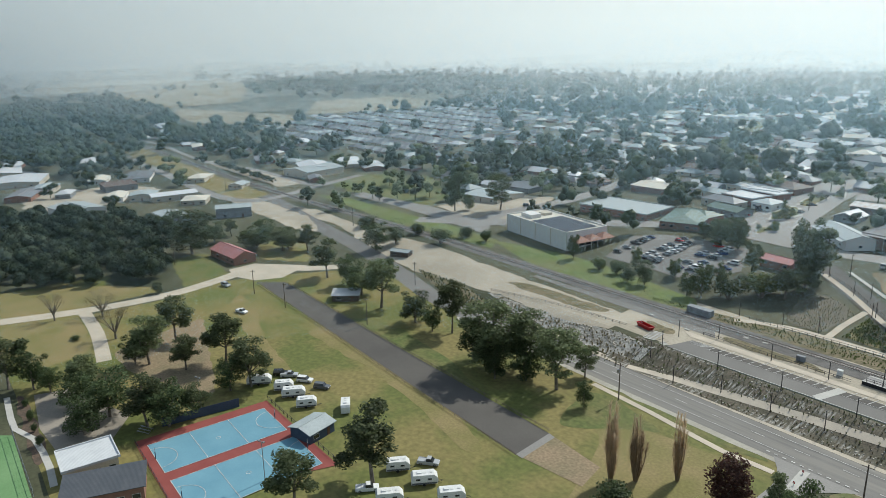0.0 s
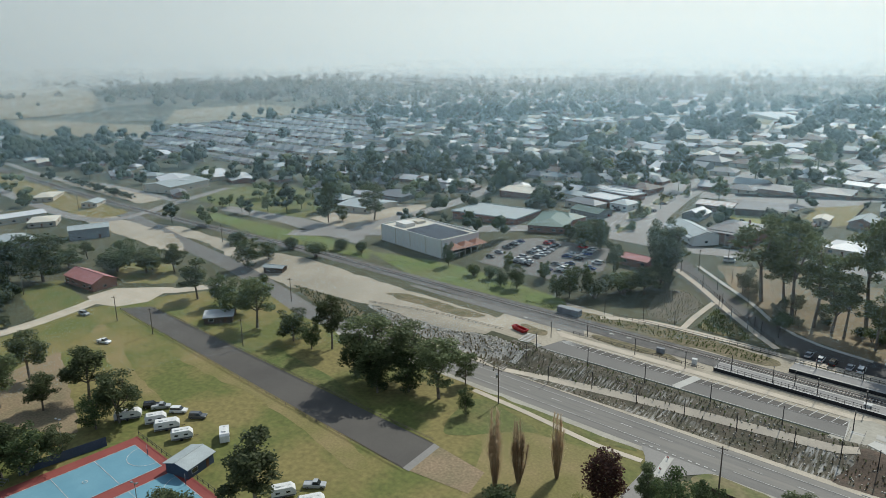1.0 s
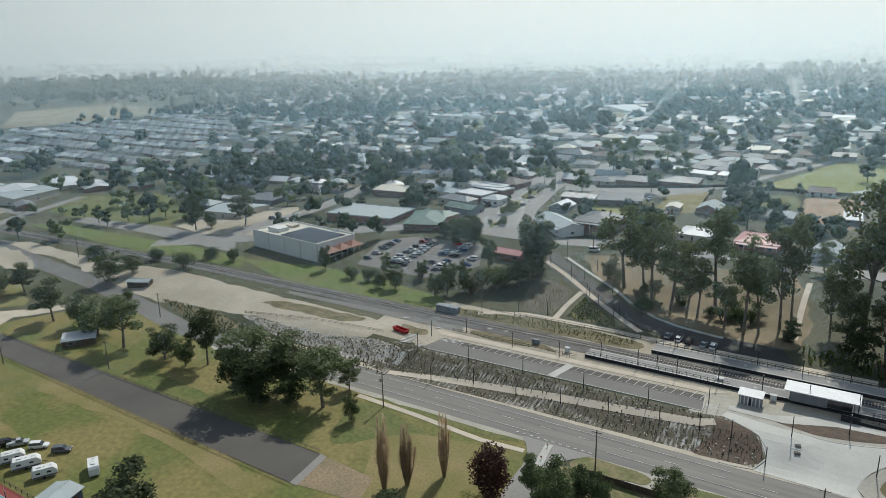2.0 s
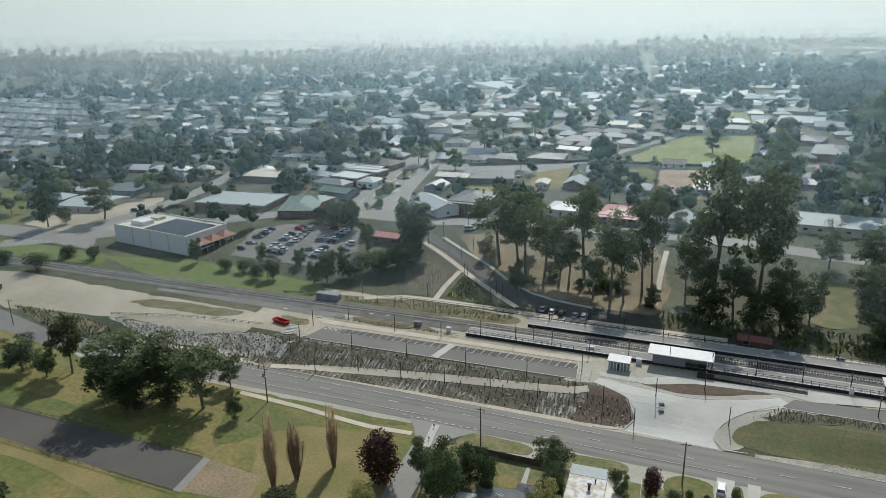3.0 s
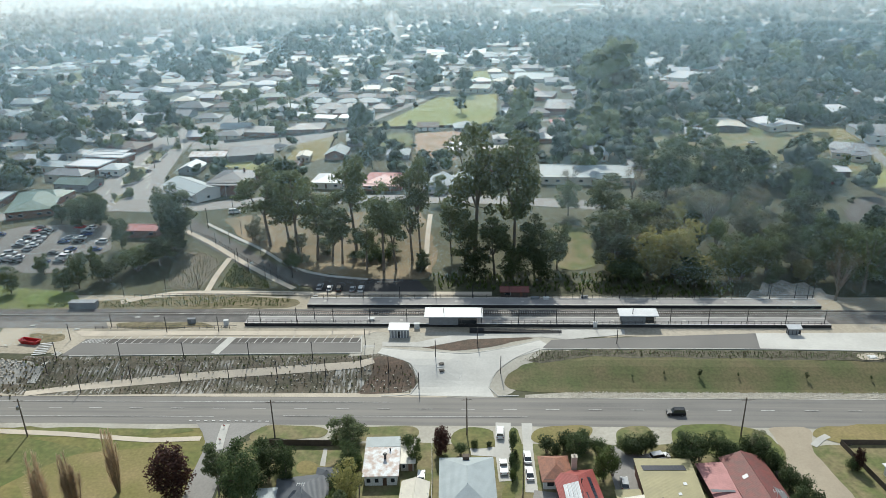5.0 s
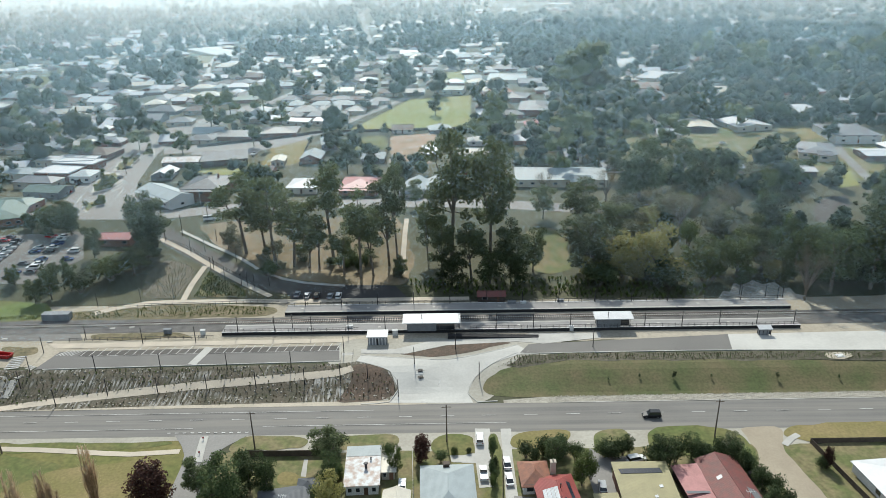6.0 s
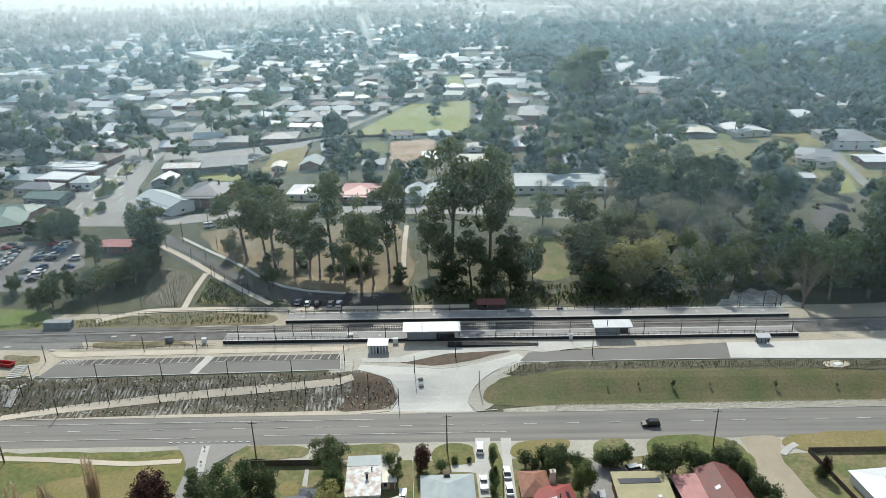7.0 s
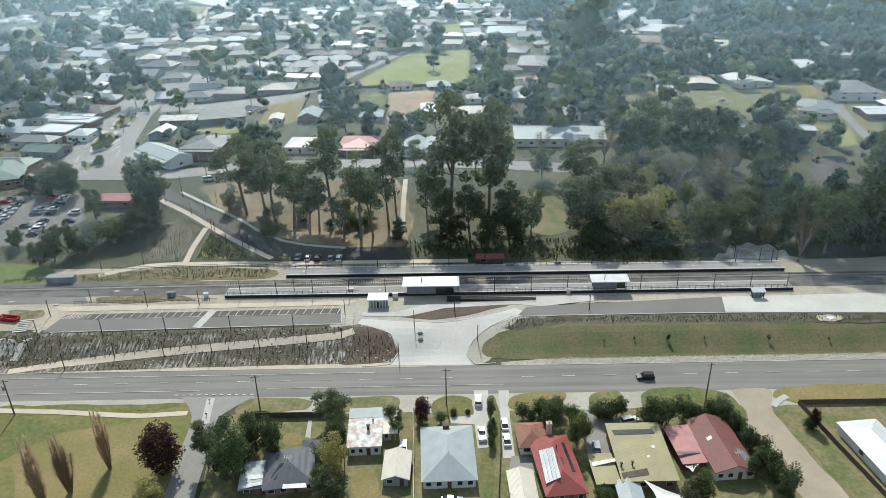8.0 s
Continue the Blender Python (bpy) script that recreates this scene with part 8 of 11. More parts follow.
put_house(173.4, 343.5, -5.7, 16.7, 11.0, 3.0, roof="white", wall="timber", label="long white-roofed bungalow by the lawn", group=RIGHT_SIDE, kind="gable", rise=0.8)
put_house(147.4, 353.3, -15.0, 7.6, 16.6, 3.0, roof="white", wall="cream", label="small white hip-roofed cottage", group=RIGHT_SIDE, rise=2.0)
put_house(228.4, 368.1, -3.0, 19.1, 15.1, 3.0, roof="white", wall="brick", label="white-roofed bungalow in its garden", group=RIGHT_SIDE, kind="gable", rise=0.9)
put_house(150.0, 515.3, -11.7, 30.2, 19.6, 3.0, roof="brown", wall="brick", label="brown-roofed brick house in its garden", group=RIGHT_SIDE, rise=1.8)
put_house(154.2, 574.6, -14.6, 27.7, 33.3, 3.0, roof="brown", wall="brick", label="brown-roofed brick house in its garden", group=RIGHT_SIDE, rise=1.8)
put_house(178.4, 715.9, -7.6, 26.3, 57.0, 3.0, roof="white", wall="brick", label="white-roofed house on the hill", group=RIGHT_SIDE, kind="gable", rise=1.4)
put_house(185.9, 624.3, -31.5, 34.9, 44.3, 3.0, roof="white", wall="cream", label="white-roofed house on the hill", group=RIGHT_SIDE, rise=1.4)
put_house(202.6, 553.6, -5.0, 30.3, 26.9, 3.0, roof="cream", wall="cream", label="cream-roofed house with a lawn", group=RIGHT_SIDE, rise=1.4)
put_house(228.7, 637.2, -18.6, 14.5, 54.7, 3.2, roof="cream", wall="cream", label="hip-roofed cream cottage in its garden", group=RIGHT_SIDE, rise=2.4)
put_house(48.5, 541.2, -14.3, 23.7, 25.1, 3.2, roof="dark", wall="brick", label="dark-roofed house standing among garden trees", group=RIGHT_SIDE, rise=1.8)
put_house(41.5, 557.7, 10.3, 15.5, 32.3, 3.2, roof="orange", wall="brick", label="house with orange-tinted roof", group=RIGHT_SIDE, kind="gable", rise=1.4)
put_house(61.0, 498.3, -9.0, 22.0, 35.0, 4.0, roof="grey", wall="brick", label="grey-roofed brick house in its garden", group=RIGHT_SIDE, rise=2.4)
put_house(51.5, 630.0, -6.3, 32.6, 40.2, 3.2, roof="pale", wall="cream", label="pale-roofed house standing among garden trees", group=RIGHT_SIDE, rise=1.4)
put_house(66.8, 376.5, -3.0, 8.0, 17.6, 2.8, roof="white", wall="cream", label="small white-roofed shed among trees", group=RIGHT_SIDE, kind="gable", rise=1.0, windows=2)
put_house(426.0, 860.1, -31.9, 30.9, 82.7, 3.0, roof="white", wall="cream", label="white-roofed house on the hill", group=RIGHT_SIDE, rise=1.6)
put_house(-308.0, 980.2, -51.6, 144.4, 38.3, 3.0, roof="white", wall="cream", label="white-roofed house above a bare slope", group=RIGHT_SIDE, rise=1.8)

# ---- houses of the town seen one by one ----
put_house(-562.2, 1334.3, 0, 26, 15, 2.8, roof="white", wall="cream", group="houses of the town", kind="gable", windows=2)
put_house(-538.9, 1264.4, -6, 26, 15, 2.8, roof="white", wall="brick", group="houses of the town", kind="gable", windows=2)
put_house(-540.5, 1209.4, 4, 26, 15, 2.8, roof="white", wall="white", group="houses of the town", kind="gable", windows=2)
put_house(-498.2, 1219.5, -10, 17.0, 11.9, 2.8, roof="white", wall="grey", group="houses of the town", kind="gable", windows=2)
put_house(-557.8, 1095.8, 2, 26, 15, 2.8, roof="white", wall="cream", group="houses of the town", kind="gable", windows=2)
put_house(-724.1, 1166.0, 0, 26, 15, 2.8, roof="white", wall="brick", group="houses of the town", kind="gable", windows=2)
put_house(-762.0, 1255.5, -6, 26, 15, 2.8, roof="pale", wall="white", group="houses of the town", kind="gable", windows=2)
put_house(-578.7, 1004.7, 4, 20.6, 14.4, 2.8, roof="white", wall="grey", group="houses of the town", kind="gable", windows=2)
put_house(-419.0, 953.2, -10, 26, 15, 2.8, roof="white", wall="cream", group="houses of the town", kind="gable", windows=2)
put_house(-432.8, 1025.5, 2, 17.9, 12.6, 2.8, roof="pale", wall="brick", group="houses of the town", kind="gable", windows=2)
put_house(-351.2, 1115.1, 0, 26, 15, 2.8, roof="white", wall="white", group="houses of the town", kind="gable", windows=2)
put_house(-201.7, 801.8, 4, 16.7, 11.7, 2.8, roof="white", wall="cream", group="houses of the town", kind="gable", windows=2)
put_house(-463.1, 916.7, -10, 24.9, 15, 2.8, roof="white", wall="brick", group="houses of the town", kind="gable", windows=2)
put_house(-423.8, 887.6, 2, 19.8, 13.9, 2.8, roof="white", wall="white", group="houses of the town", kind="gable", windows=2)
put_house(-444.6, 849.5, -6, 19.4, 13.5, 2.8, roof="cream", wall="cream", group="houses of the town", kind="hip", windows=2)
put_house(-421.8, 803.7, 4, 26, 15, 2.8, roof="brown", wall="brick", group="houses of the town", kind="hip", windows=2)
put_house(-395.4, 789.9, -10, 17.9, 12.5, 2.8, roof="pale", wall="white", group="houses of the town", kind="gable", windows=2)
put_house(-376.9, 738.6, 2, 23.5, 15, 2.8, roof="grey", wall="grey", group="houses of the town", kind="hip", windows=2)
put_house(-382.2, 818.6, 0, 26, 15, 2.8, roof="white", wall="cream", group="houses of the town", kind="gable", windows=2)
put_house(-335.3, 701.3, -6, 26, 15, 2.8, roof="dark", wall="brick", group="houses of the town", kind="gable", windows=2)
put_house(-325.7, 726.6, 4, 25.8, 15, 2.8, roof="pale", wall="white", group="houses of the town", kind="hip", windows=2)
put_house(-280.9, 711.3, -10, 21.7, 15, 2.8, roof="white", wall="grey", group="houses of the town", kind="gable", windows=2)
put_house(-278.0, 798.0, 2, 26, 15, 2.8, roof="cream", wall="cream", group="houses of the town", kind="gable", windows=2)
put_house(-233.5, 767.6, 0, 26, 15, 2.8, roof="cream", wall="brick", group="houses of the town", kind="hip", windows=2)
put_house(-259.1, 715.8, -6, 18.5, 13.0, 2.8, roof="brown", wall="white", group="houses of the town", kind="hip", windows=2)
put_house(-213.3, 670.6, 4, 14.3, 10.0, 2.8, roof="white", wall="grey", group="houses of the town", kind="gable", windows=2)
put_house(-238.9, 657.6, -10, 19.9, 13.9, 2.8, roof="pale", wall="cream", group="houses of the town", kind="hip", windows=2)
put_house(-185.6, 668.2, 2, 22.5, 15, 2.8, roof="brown", wall="brick", group="houses of the town", kind="hip", windows=2)
put_house(-324.8, 835.8, 0, 13.0, 9.5, 2.8, roof="white", wall="white", group="houses of the town", kind="gable", windows=2)
put_house(-520.3, 905.2, -6, 12.6, 9.5, 2.8, roof="white", wall="grey", group="houses of the town", kind="hip", windows=2)
put_house(-521.0, 787.7, 4, 15.3, 10.7, 2.8, roof="white", wall="cream", group="houses of the town", kind="hip", windows=2)
put_house(-468.5, 723.2, -10, 24.4, 15, 2.8, roof="pale", wall="brick", group="houses of the town", kind="gable", windows=2)
put_house(-401.6, 727.1, 2, 26, 15, 2.8, roof="brown", wall="white", group="houses of the town", kind="hip", windows=2)
put_house(-401.3, 617.7, 0, 26, 15, 2.8, roof="pale", wall="grey", group="houses of the town", kind="hip", windows=2)
put_house(-324.2, 605.2, -6, 22.3, 15, 2.8, roof="brown", wall="cream", group="houses of the town", kind="gable", windows=2)
put_house(-340.1, 565.5, 4, 16.1, 11.3, 2.8, roof="pale", wall="brick", group="houses of the town", kind="hip", windows=2)
put_house(-282.8, 581.9, -10, 23.7, 15, 2.8, roof="white", wall="white", group="houses of the town", kind="gable", windows=2)
put_house(-263.0, 601.1, 2, 11, 9.5, 2.8, roof="white", wall="grey", group="houses of the town", kind="gable", windows=2)
put_house(-277.4, 522.0, 0, 12.1, 9.5, 2.8, roof="white", wall="cream", group="houses of the town", kind="hip", windows=2)
put_house(-367.3, 550.9, -6, 18.8, 13.2, 2.8, roof="pale", wall="brick", group="houses of the town", kind="hip", windows=2)
put_house(-296.1, 503.5, 4, 14.3, 10.0, 2.8, roof="white", wall="white", group="houses of the town", kind="gable", windows=2)
put_house(-207.1, 515.8, -10, 22.7, 15, 2.8, roof="dark", wall="grey", group="houses of the town", kind="hip", windows=2)
put_house(-182.2, 511.3, 2, 17.8, 12.4, 2.8, roof="brown", wall="cream", group="houses of the town", kind="hip", windows=2)
put_house(-209.0, 551.2, 0, 11, 9.5, 2.8, roof="white", wall="brick", group="houses of the town", kind="gable", windows=2)
put_house(-171.4, 578.6, -6, 11, 9.5, 2.8, roof="white", wall="white", group="houses of the town", kind="hip", windows=2)
put_house(-252.4, 484.2, 4, 20.1, 14.1, 2.8, roof="dark", wall="grey", group="houses of the town", kind="hip", windows=2)
put_house(-222.7, 477.0, -10, 21.6, 15, 2.8, roof="white", wall="cream", group="houses of the town", kind="gable", windows=2)
put_house(-230.2, 462.7, 2, 11, 9.5, 2.8, roof="white", wall="brick", group="houses of the town", kind="hip", windows=2)
put_house(-219.5, 435.6, 0, 16.0, 11.2, 2.8, roof="pale", wall="white", group="houses of the town", kind="hip", windows=2)
put_house(-207.9, 488.4, -6, 19.6, 13.7, 2.8, roof="grey", wall="grey", group="houses of the town", kind="gable", windows=2)
put_house(-182.0, 474.8, 4, 16.7, 11.7, 2.8, roof="dark", wall="cream", group="houses of the town", kind="hip", windows=2)
put_house(-318.8, 483.9, -10, 16.6, 11.6, 2.8, roof="cream", wall="brick", group="houses of the town", kind="hip", windows=2)
put_house(-227.6, 956.3, 2, 19.8, 13.9, 2.8, roof="white", wall="white", group="houses of the town", kind="gable", windows=2)
put_house(-179.9, 886.1, 0, 18.3, 12.8, 2.8, roof="pale", wall="grey", group="houses of the town", kind="hip", windows=2)
put_house(-147.5, 901.9, -6, 26, 15, 2.8, roof="white", wall="cream", group="houses of the town", kind="gable", windows=2)
put_house(-181.6, 783.3, 4, 26, 15, 2.8, roof="cream", wall="brick", group="houses of the town", kind="gable", windows=2)
put_house(-132.3, 766.2, -10, 22.1, 15, 2.8, roof="white", wall="white", group="houses of the town", kind="gable", windows=2)
put_house(-163.4, 664.8, 2, 13.9, 9.7, 2.8, roof="pale", wall="grey", group="houses of the town", kind="hip", windows=2)
put_house(-84.8, 575.6, 0, 16.6, 11.6, 2.8, roof="cream", wall="cream", group="houses of the town", kind="gable", windows=2)
put_house(-97.4, 540.2, -6, 14.8, 10.4, 2.8, roof="brown", wall="brick", group="houses of the town", kind="hip", windows=2)
put_house(-82.3, 541.6, 4, 14.8, 10.4, 2.8, roof="grey", wall="white", group="houses of the town", kind="hip", windows=2)
put_house(-66.8, 538.5, -10, 14.7, 10.3, 2.8, roof="brown", wall="grey", group="houses of the town", kind="gable", windows=2)
put_house(-52.1, 533.3, 2, 14.5, 10.1, 2.8, roof="grey", wall="cream", group="houses of the town", kind="hip", windows=2)
put_house(-101.3, 502.8, 0, 21.0, 14.7, 2.8, roof="dark", wall="brick", group="houses of the town", kind="hip", windows=2)
put_house(-78.5, 486.4, -6, 16.2, 11.3, 2.8, roof="dark", wall="white", group="houses of the town", kind="gable", windows=2)
put_house(-64.1, 869.8, 4, 21.2, 14.8, 2.8, roof="grey", wall="grey", group="houses of the town", kind="hip", windows=2)
put_house(-42.4, 841.0, -10, 23.9, 15, 2.8, roof="white", wall="cream", group="houses of the town", kind="gable", windows=2)
put_house(0.1, 835.5, 2, 23.7, 15, 2.8, roof="white", wall="brick", group="houses of the town", kind="gable", windows=2)
put_house(47.2, 811.3, 0, 13.2, 9.5, 2.8, roof="white", wall="white", group="houses of the town", kind="hip", windows=2)
put_house(-25.7, 652.1, -6, 15.9, 11.2, 2.8, roof="pale", wall="grey", group="houses of the town", kind="hip", windows=2)
put_house(-33.5, 603.3, 4, 14.8, 10.3, 2.8, roof="green", wall="cream", group="houses of the town", kind="gable", windows=2)
put_house(54.0, 693.7, -10, 25.4, 15, 2.8, roof="grey", wall="brick", group="houses of the town", kind="hip", windows=2)
put_house(68.2, 601.6, 0, 19.8, 13.8, 2.8, roof="grey", wall="grey", group="houses of the town", kind="gable", windows=2)
put_house(75.4, 565.3, 4, 14.0, 9.8, 2.8, roof="pale", wall="brick", group="houses of the town", kind="hip", windows=2)
put_house(94.1, 672.7, -10, 13.8, 9.7, 2.8, roof="cream", wall="white", group="houses of the town", kind="gable", windows=2)
put_house(53.7, 449.6, 0, 11, 9.5, 2.8, roof="pink", wall="cream", group="houses of the town", kind="hip", windows=2)
put_house(39.2, 407.3, -6, 11, 9.5, 2.8, roof="white", wall="brick", group="houses of the town", kind="gable", windows=2)
put_house(16.2, 406.7, 4, 11, 9.5, 2.8, roof="white", wall="white", group="houses of the town", kind="hip", windows=2)
put_house(60.4, 395.3, -10, 11, 9.5, 2.8, roof="white", wall="grey", group="houses of the town", kind="hip", windows=3)
put_house(128.9, 1018.6, 2, 12.4, 9.5, 2.8, roof="white", wall="cream", group="houses of the town", kind="gable", windows=2)
put_house(100.9, 1096.3, 0, 17.8, 12.4, 2.8, roof="white", wall="brick", group="houses of the town", kind="hip", windows=2)
put_house(-158.1, 1740.0, -6, 26, 15, 2.8, roof="white", wall="white", group="houses of the town", kind="gable", windows=2)
put_house(-59.5, 1764.8, 4, 26, 15, 2.8, roof="white", wall="grey", group="houses of the town", kind="gable", windows=2)
put_house(24.3, 1557.0, -10, 26, 15, 2.8, roof="white", wall="cream", group="houses of the town", kind="gable", windows=2)
put_house(70.8, 1542.9, 2, 24.8, 15, 2.8, roof="white", wall="brick", group="houses of the town", kind="gable", windows=2)
put_house(130.1, 1555.7, 0, 25.1, 15, 2.8, roof="white", wall="white", group="houses of the town", kind="gable", windows=2)
put_house(-195.7, 1273.6, -6, 14.5, 10.2, 2.8, roof="white", wall="grey", group="houses of the town", kind="hip", windows=2)
put_house(-99.0, 1232.4, 4, 24.9, 15, 2.8, roof="white", wall="cream", group="houses of the town", kind="gable", windows=2)
put_house(-69.6, 1134.5, -10, 13.7, 9.6, 2.8, roof="white", wall="brick", group="houses of the town", kind="gable", windows=2)
put_house(-153.1, 986.7, 2, 24.2, 15, 2.8, roof="pale", wall="white", group="houses of the town", kind="hip", windows=2)
put_house(192.0, 793.0, 0, 13.2, 9.5, 2.8, roof="cream", wall="grey", group="houses of the town", kind="hip", windows=2)
put_house(169.4, 673.5, 4, 25.4, 15, 2.8, roof="white", wall="brick", group="houses of the town", kind="gable", windows=2)
put_house(153.8, 639.4, -10, 18.7, 13.1, 2.8, roof="grey", wall="white", group="houses of the town", kind="hip", windows=2)
put_house(184.7, 659.7, 2, 15.6, 10.9, 2.8, roof="white", wall="grey", group="houses of the town", kind="gable", windows=2)
put_house(149.8, 539.5, -10, 25.2, 15, 2.8, roof="dark", wall="grey", group="houses of the town", kind="hip", windows=2)
put_house(235.3, 567.5, 4, 12.5, 9.5, 2.8, roof="white", wall="grey", group="houses of the town", kind="hip", windows=2)
put_house(131.0, 416.5, -10, 14.4, 10.1, 2.8, roof="white", wall="cream", group="houses of the town", kind="gable", windows=2)
put_house(486.4, 914.7, 0, 16.7, 11.7, 2.8, roof="pale", wall="grey", group="houses of the town", kind="hip", windows=2)
put_house(127.0, 371.4, -10, 11, 9.5, 2.8, roof="white", wall="white", group="houses of the town", kind="hip", windows=3)

# ---- supermarket ----
def market():
    root = new("supermarket")
    w, d, h = MARKET[3], MARKET[4], 7.0
    part("wall", Shape().box(-w / 2, -d / 2, -1, w / 2, d / 2, h), WALL["white"], root, "white painted block wall")
    roof = part("roof", Shape().box(-w / 2 + 0.3, -d / 2 + 0.3, h + 0.004, w / 2 - 0.3, d / 2 - 0.3, h + 0.15), ROOF["cream"], root)
    part("parapet", Shape().box(-w / 2, -d / 2, h, w / 2, -d / 2 + 0.3, h + 0.8).box(-w / 2, d / 2 - 0.3, h, w / 2, d / 2, h + 0.8).box(-w / 2, -d / 2 + 0.3, h, -w / 2 + 0.3, d / 2 - 0.3, h + 0.8).box(w / 2 - 0.3, -d / 2 + 0.3, h, w / 2, d / 2 - 0.3, h + 0.8), WALL["white"], root)
    for k in range(12):
        for j in range(6):
            x, y = -w * 0.12 + k * (w * 0.56 / 12), -d * 0.42 + j * (d * 0.8 / 6)
            part("solar_panel", Shape().slab([(x, y, h + 0.3), (x + w * 0.044, y, h + 0.3), (x + w * 0.044, y + d * 0.115, h + 0.45), (x, y + d * 0.115, h + 0.45)], 0.06), SOLAR, roof)
    part("plant_room", Shape().box(-w * 0.38, -d * 0.3, h + 0.15, -w * 0.2, -d * 0.05, h + 2.0), WALL["white"], root)
    part("plant_room", Shape().box(-w * 0.34, d * 0.1, h + 0.15, -w * 0.24, d * 0.3, h + 1.4), WALL["cream"], root)
    for k in range(5):
        part("pilaster", Shape().box(-w / 2 + k * w / 4 - 0.25, -d / 2 - 0.12, -1, -w / 2 + k * w / 4 + 0.25, -d / 2, h + 0.6), WALL["cream"], root)
    part("awning", Shape().slab([(w / 2, -d / 2 + 2, 4.0), (w / 2 + 5, -d / 2 + 2, 3.3), (w / 2 + 5, d / 2, 3.3), (w / 2, d / 2, 4.0)], 0.2), ROOF["orange"], root, "terracotta awning over the shop front")
    for k in range(3):
        y = -d / 2 + 6 + k * d * 0.3
        part("gablet", Shape().add([(w / 2 - 1, y - 4, 4.2), (w / 2 + 5.5, y - 4, 3.5), (w / 2 + 5.5, y + 4, 3.5), (w / 2 - 1, y + 4, 4.2), (w / 2 + 2, y, 6.0)], [(0, 1, 4), (1, 2, 4), (2, 3, 4), (3, 0, 4), (0, 3, 2, 1)]), ROOF["orange"], root, "terracotta tiled porch roof")
    for k in range(6):
        y = -d / 2 + 3 + k * (d - 5) / 5
        part("post", Shape().box(w / 2 + 4.6, y - 0.15, -1, w / 2 + 4.9, y + 0.15, 3.4), WALL["cream"], root)
    part("shop_window", Shape().box(w / 2, -d / 2 + 4, 0.4, w / 2 + 0.06, d / 2 - 3, 2.8), GLASS, root)
    root.matrix_basis = stand(MARKET[0], MARKET[1], MARKET[2])
    return tagged(root, "large white supermarket with solar roof and terracotta porches", "supermarket")


MARKET = (-238.4, 244.9, -7.2, 47.8, 23.9, 7.0)
market()
for px, py in ((-18, 0), (-6, 0), (6, 0), (18, 0)):
    OCCUPIED.append((MARKET[0] + px, MARKET[1] - px * 0.126 + py, 17))
put_house(-239.1, 299.4, 6.3, 40.6, 26.0, 3.6, roof="pale", wall="brick", label="long low brick motel with flat white roof", group=TOWN, kind="flat", windows=9)
put_house(-201.1, 299.5, 21.2, 18.7, 32.1, 3.6, roof="green", wall="brick", label="brick restaurant with green roof", group=TOWN, kind="hip", rise=2.0, windows=5)
put_house(-264.0, 360.9, 4.3, 24.4, 22.9, 3.4, roof="cream", wall="brick", label="cream-roofed brick shop on a town street", group=TOWN, kind="gable", rise=1.2)
put_house(-205.5, 361.1, -8.7, 19.4, 19.6, 3.6, roof="white", wall="brick", label="white-roofed shop in the main street", group=TOWN, kind="flat")
put_house(-206.0, 379.7, 4.7, 21.2, 15.1, 3.6, roof="white", wall="brick", label="white-roofed row of shops", group=TOWN, kind="flat", windows=5)
put_house(-327.8, 282.7, 7.8, 27.0, 25.6, 3.4, roof="pale", wall="cream", label="pale-roofed shop behind trees", group=TOWN, kind="gable", rise=1.4)
put_house(-336.9, 316.9, 9.2, 24.6, 24.5, 3.4, roof="dark", wall="grey", label="dark service station building", group=TOWN, kind="flat")
put_house(-506.6, 248.6, 14.3, 29.2, 36.8, 5.0, roof="pale", wall="cream", label="pale-roofed warehouse on a town street", group=TOWN, kind="gable", rise=2.0)
put_house(-520.6, 256.0, 73.2, 24.5, 38.0, 5.0, roof="white", wall="cream", label="white-roofed warehouse on a town street", group=TOWN, kind="gable", rise=2.0)

# ---- works and hall on the far side of the reserve ----
WORKS = "buildings of the works"
put_house(-411.5, 109.7, 5.7, 24.1, 16.8, 6.0, roof="pale", wall="grey", label="tall blue-grey metal shed", group=WORKS, kind="gable", rise=1.2, windows=2)
put_house(-411.7, 147.0, 70.4, 20.4, 13.2, 6.0, roof="pale", wall="grey", label="tall blue-grey metal shed", group=WORKS, kind="gable", rise=1.0, windows=2)
put_house(-319.1, 111.5, 5.8, 24.2, 10.8, 3.8, roof="pink", wall="brick", label="brick hall with faded red gabled roof", group=WORKS, kind="gable", rise=2.4, windows=5)
put_house(-483.6, 73.3, 104.4, 22.4, 30.4, 4.2, roof="pale", wall="white", label="long white works office with pale roof", group=WORKS, kind="gable", rise=1.6, windows=8)
put_house(-491.8, 134.3, 87.5, 30.0, 15.5, 4.0, roof="white", wall="cream", label="long white-roofed works shed", group=WORKS, kind="gable", rise=1.2, windows=4)
put_house(-504.8, 118.7, 67.3, 16.8, 17.4, 4.0, roof="pale", wall="cream", label="pale works shed standing among garden trees", group=WORKS, kind="gable", rise=1.2)
put_house(-467.0, 142.0, 61.2, 15.3, 17.8, 3.4, roof="cream", wall="cream", label="hip-roofed works building on a bare yard", group=WORKS, rise=1.6)
put_house(-554.6, 113.9, 90.9, 22.2, 18.0, 4.5, roof="brown", wall="grey", label="open works shed standing among garden trees", group=WORKS, kind="mono", rise=0.8)
put_house(-635.9, 60.4, 72.8, 32.7, 43.2, 4.0, roof="white", wall="cream", label="white-roofed works shed on a bare yard", group=WORKS, kind="gable", rise=1.2)
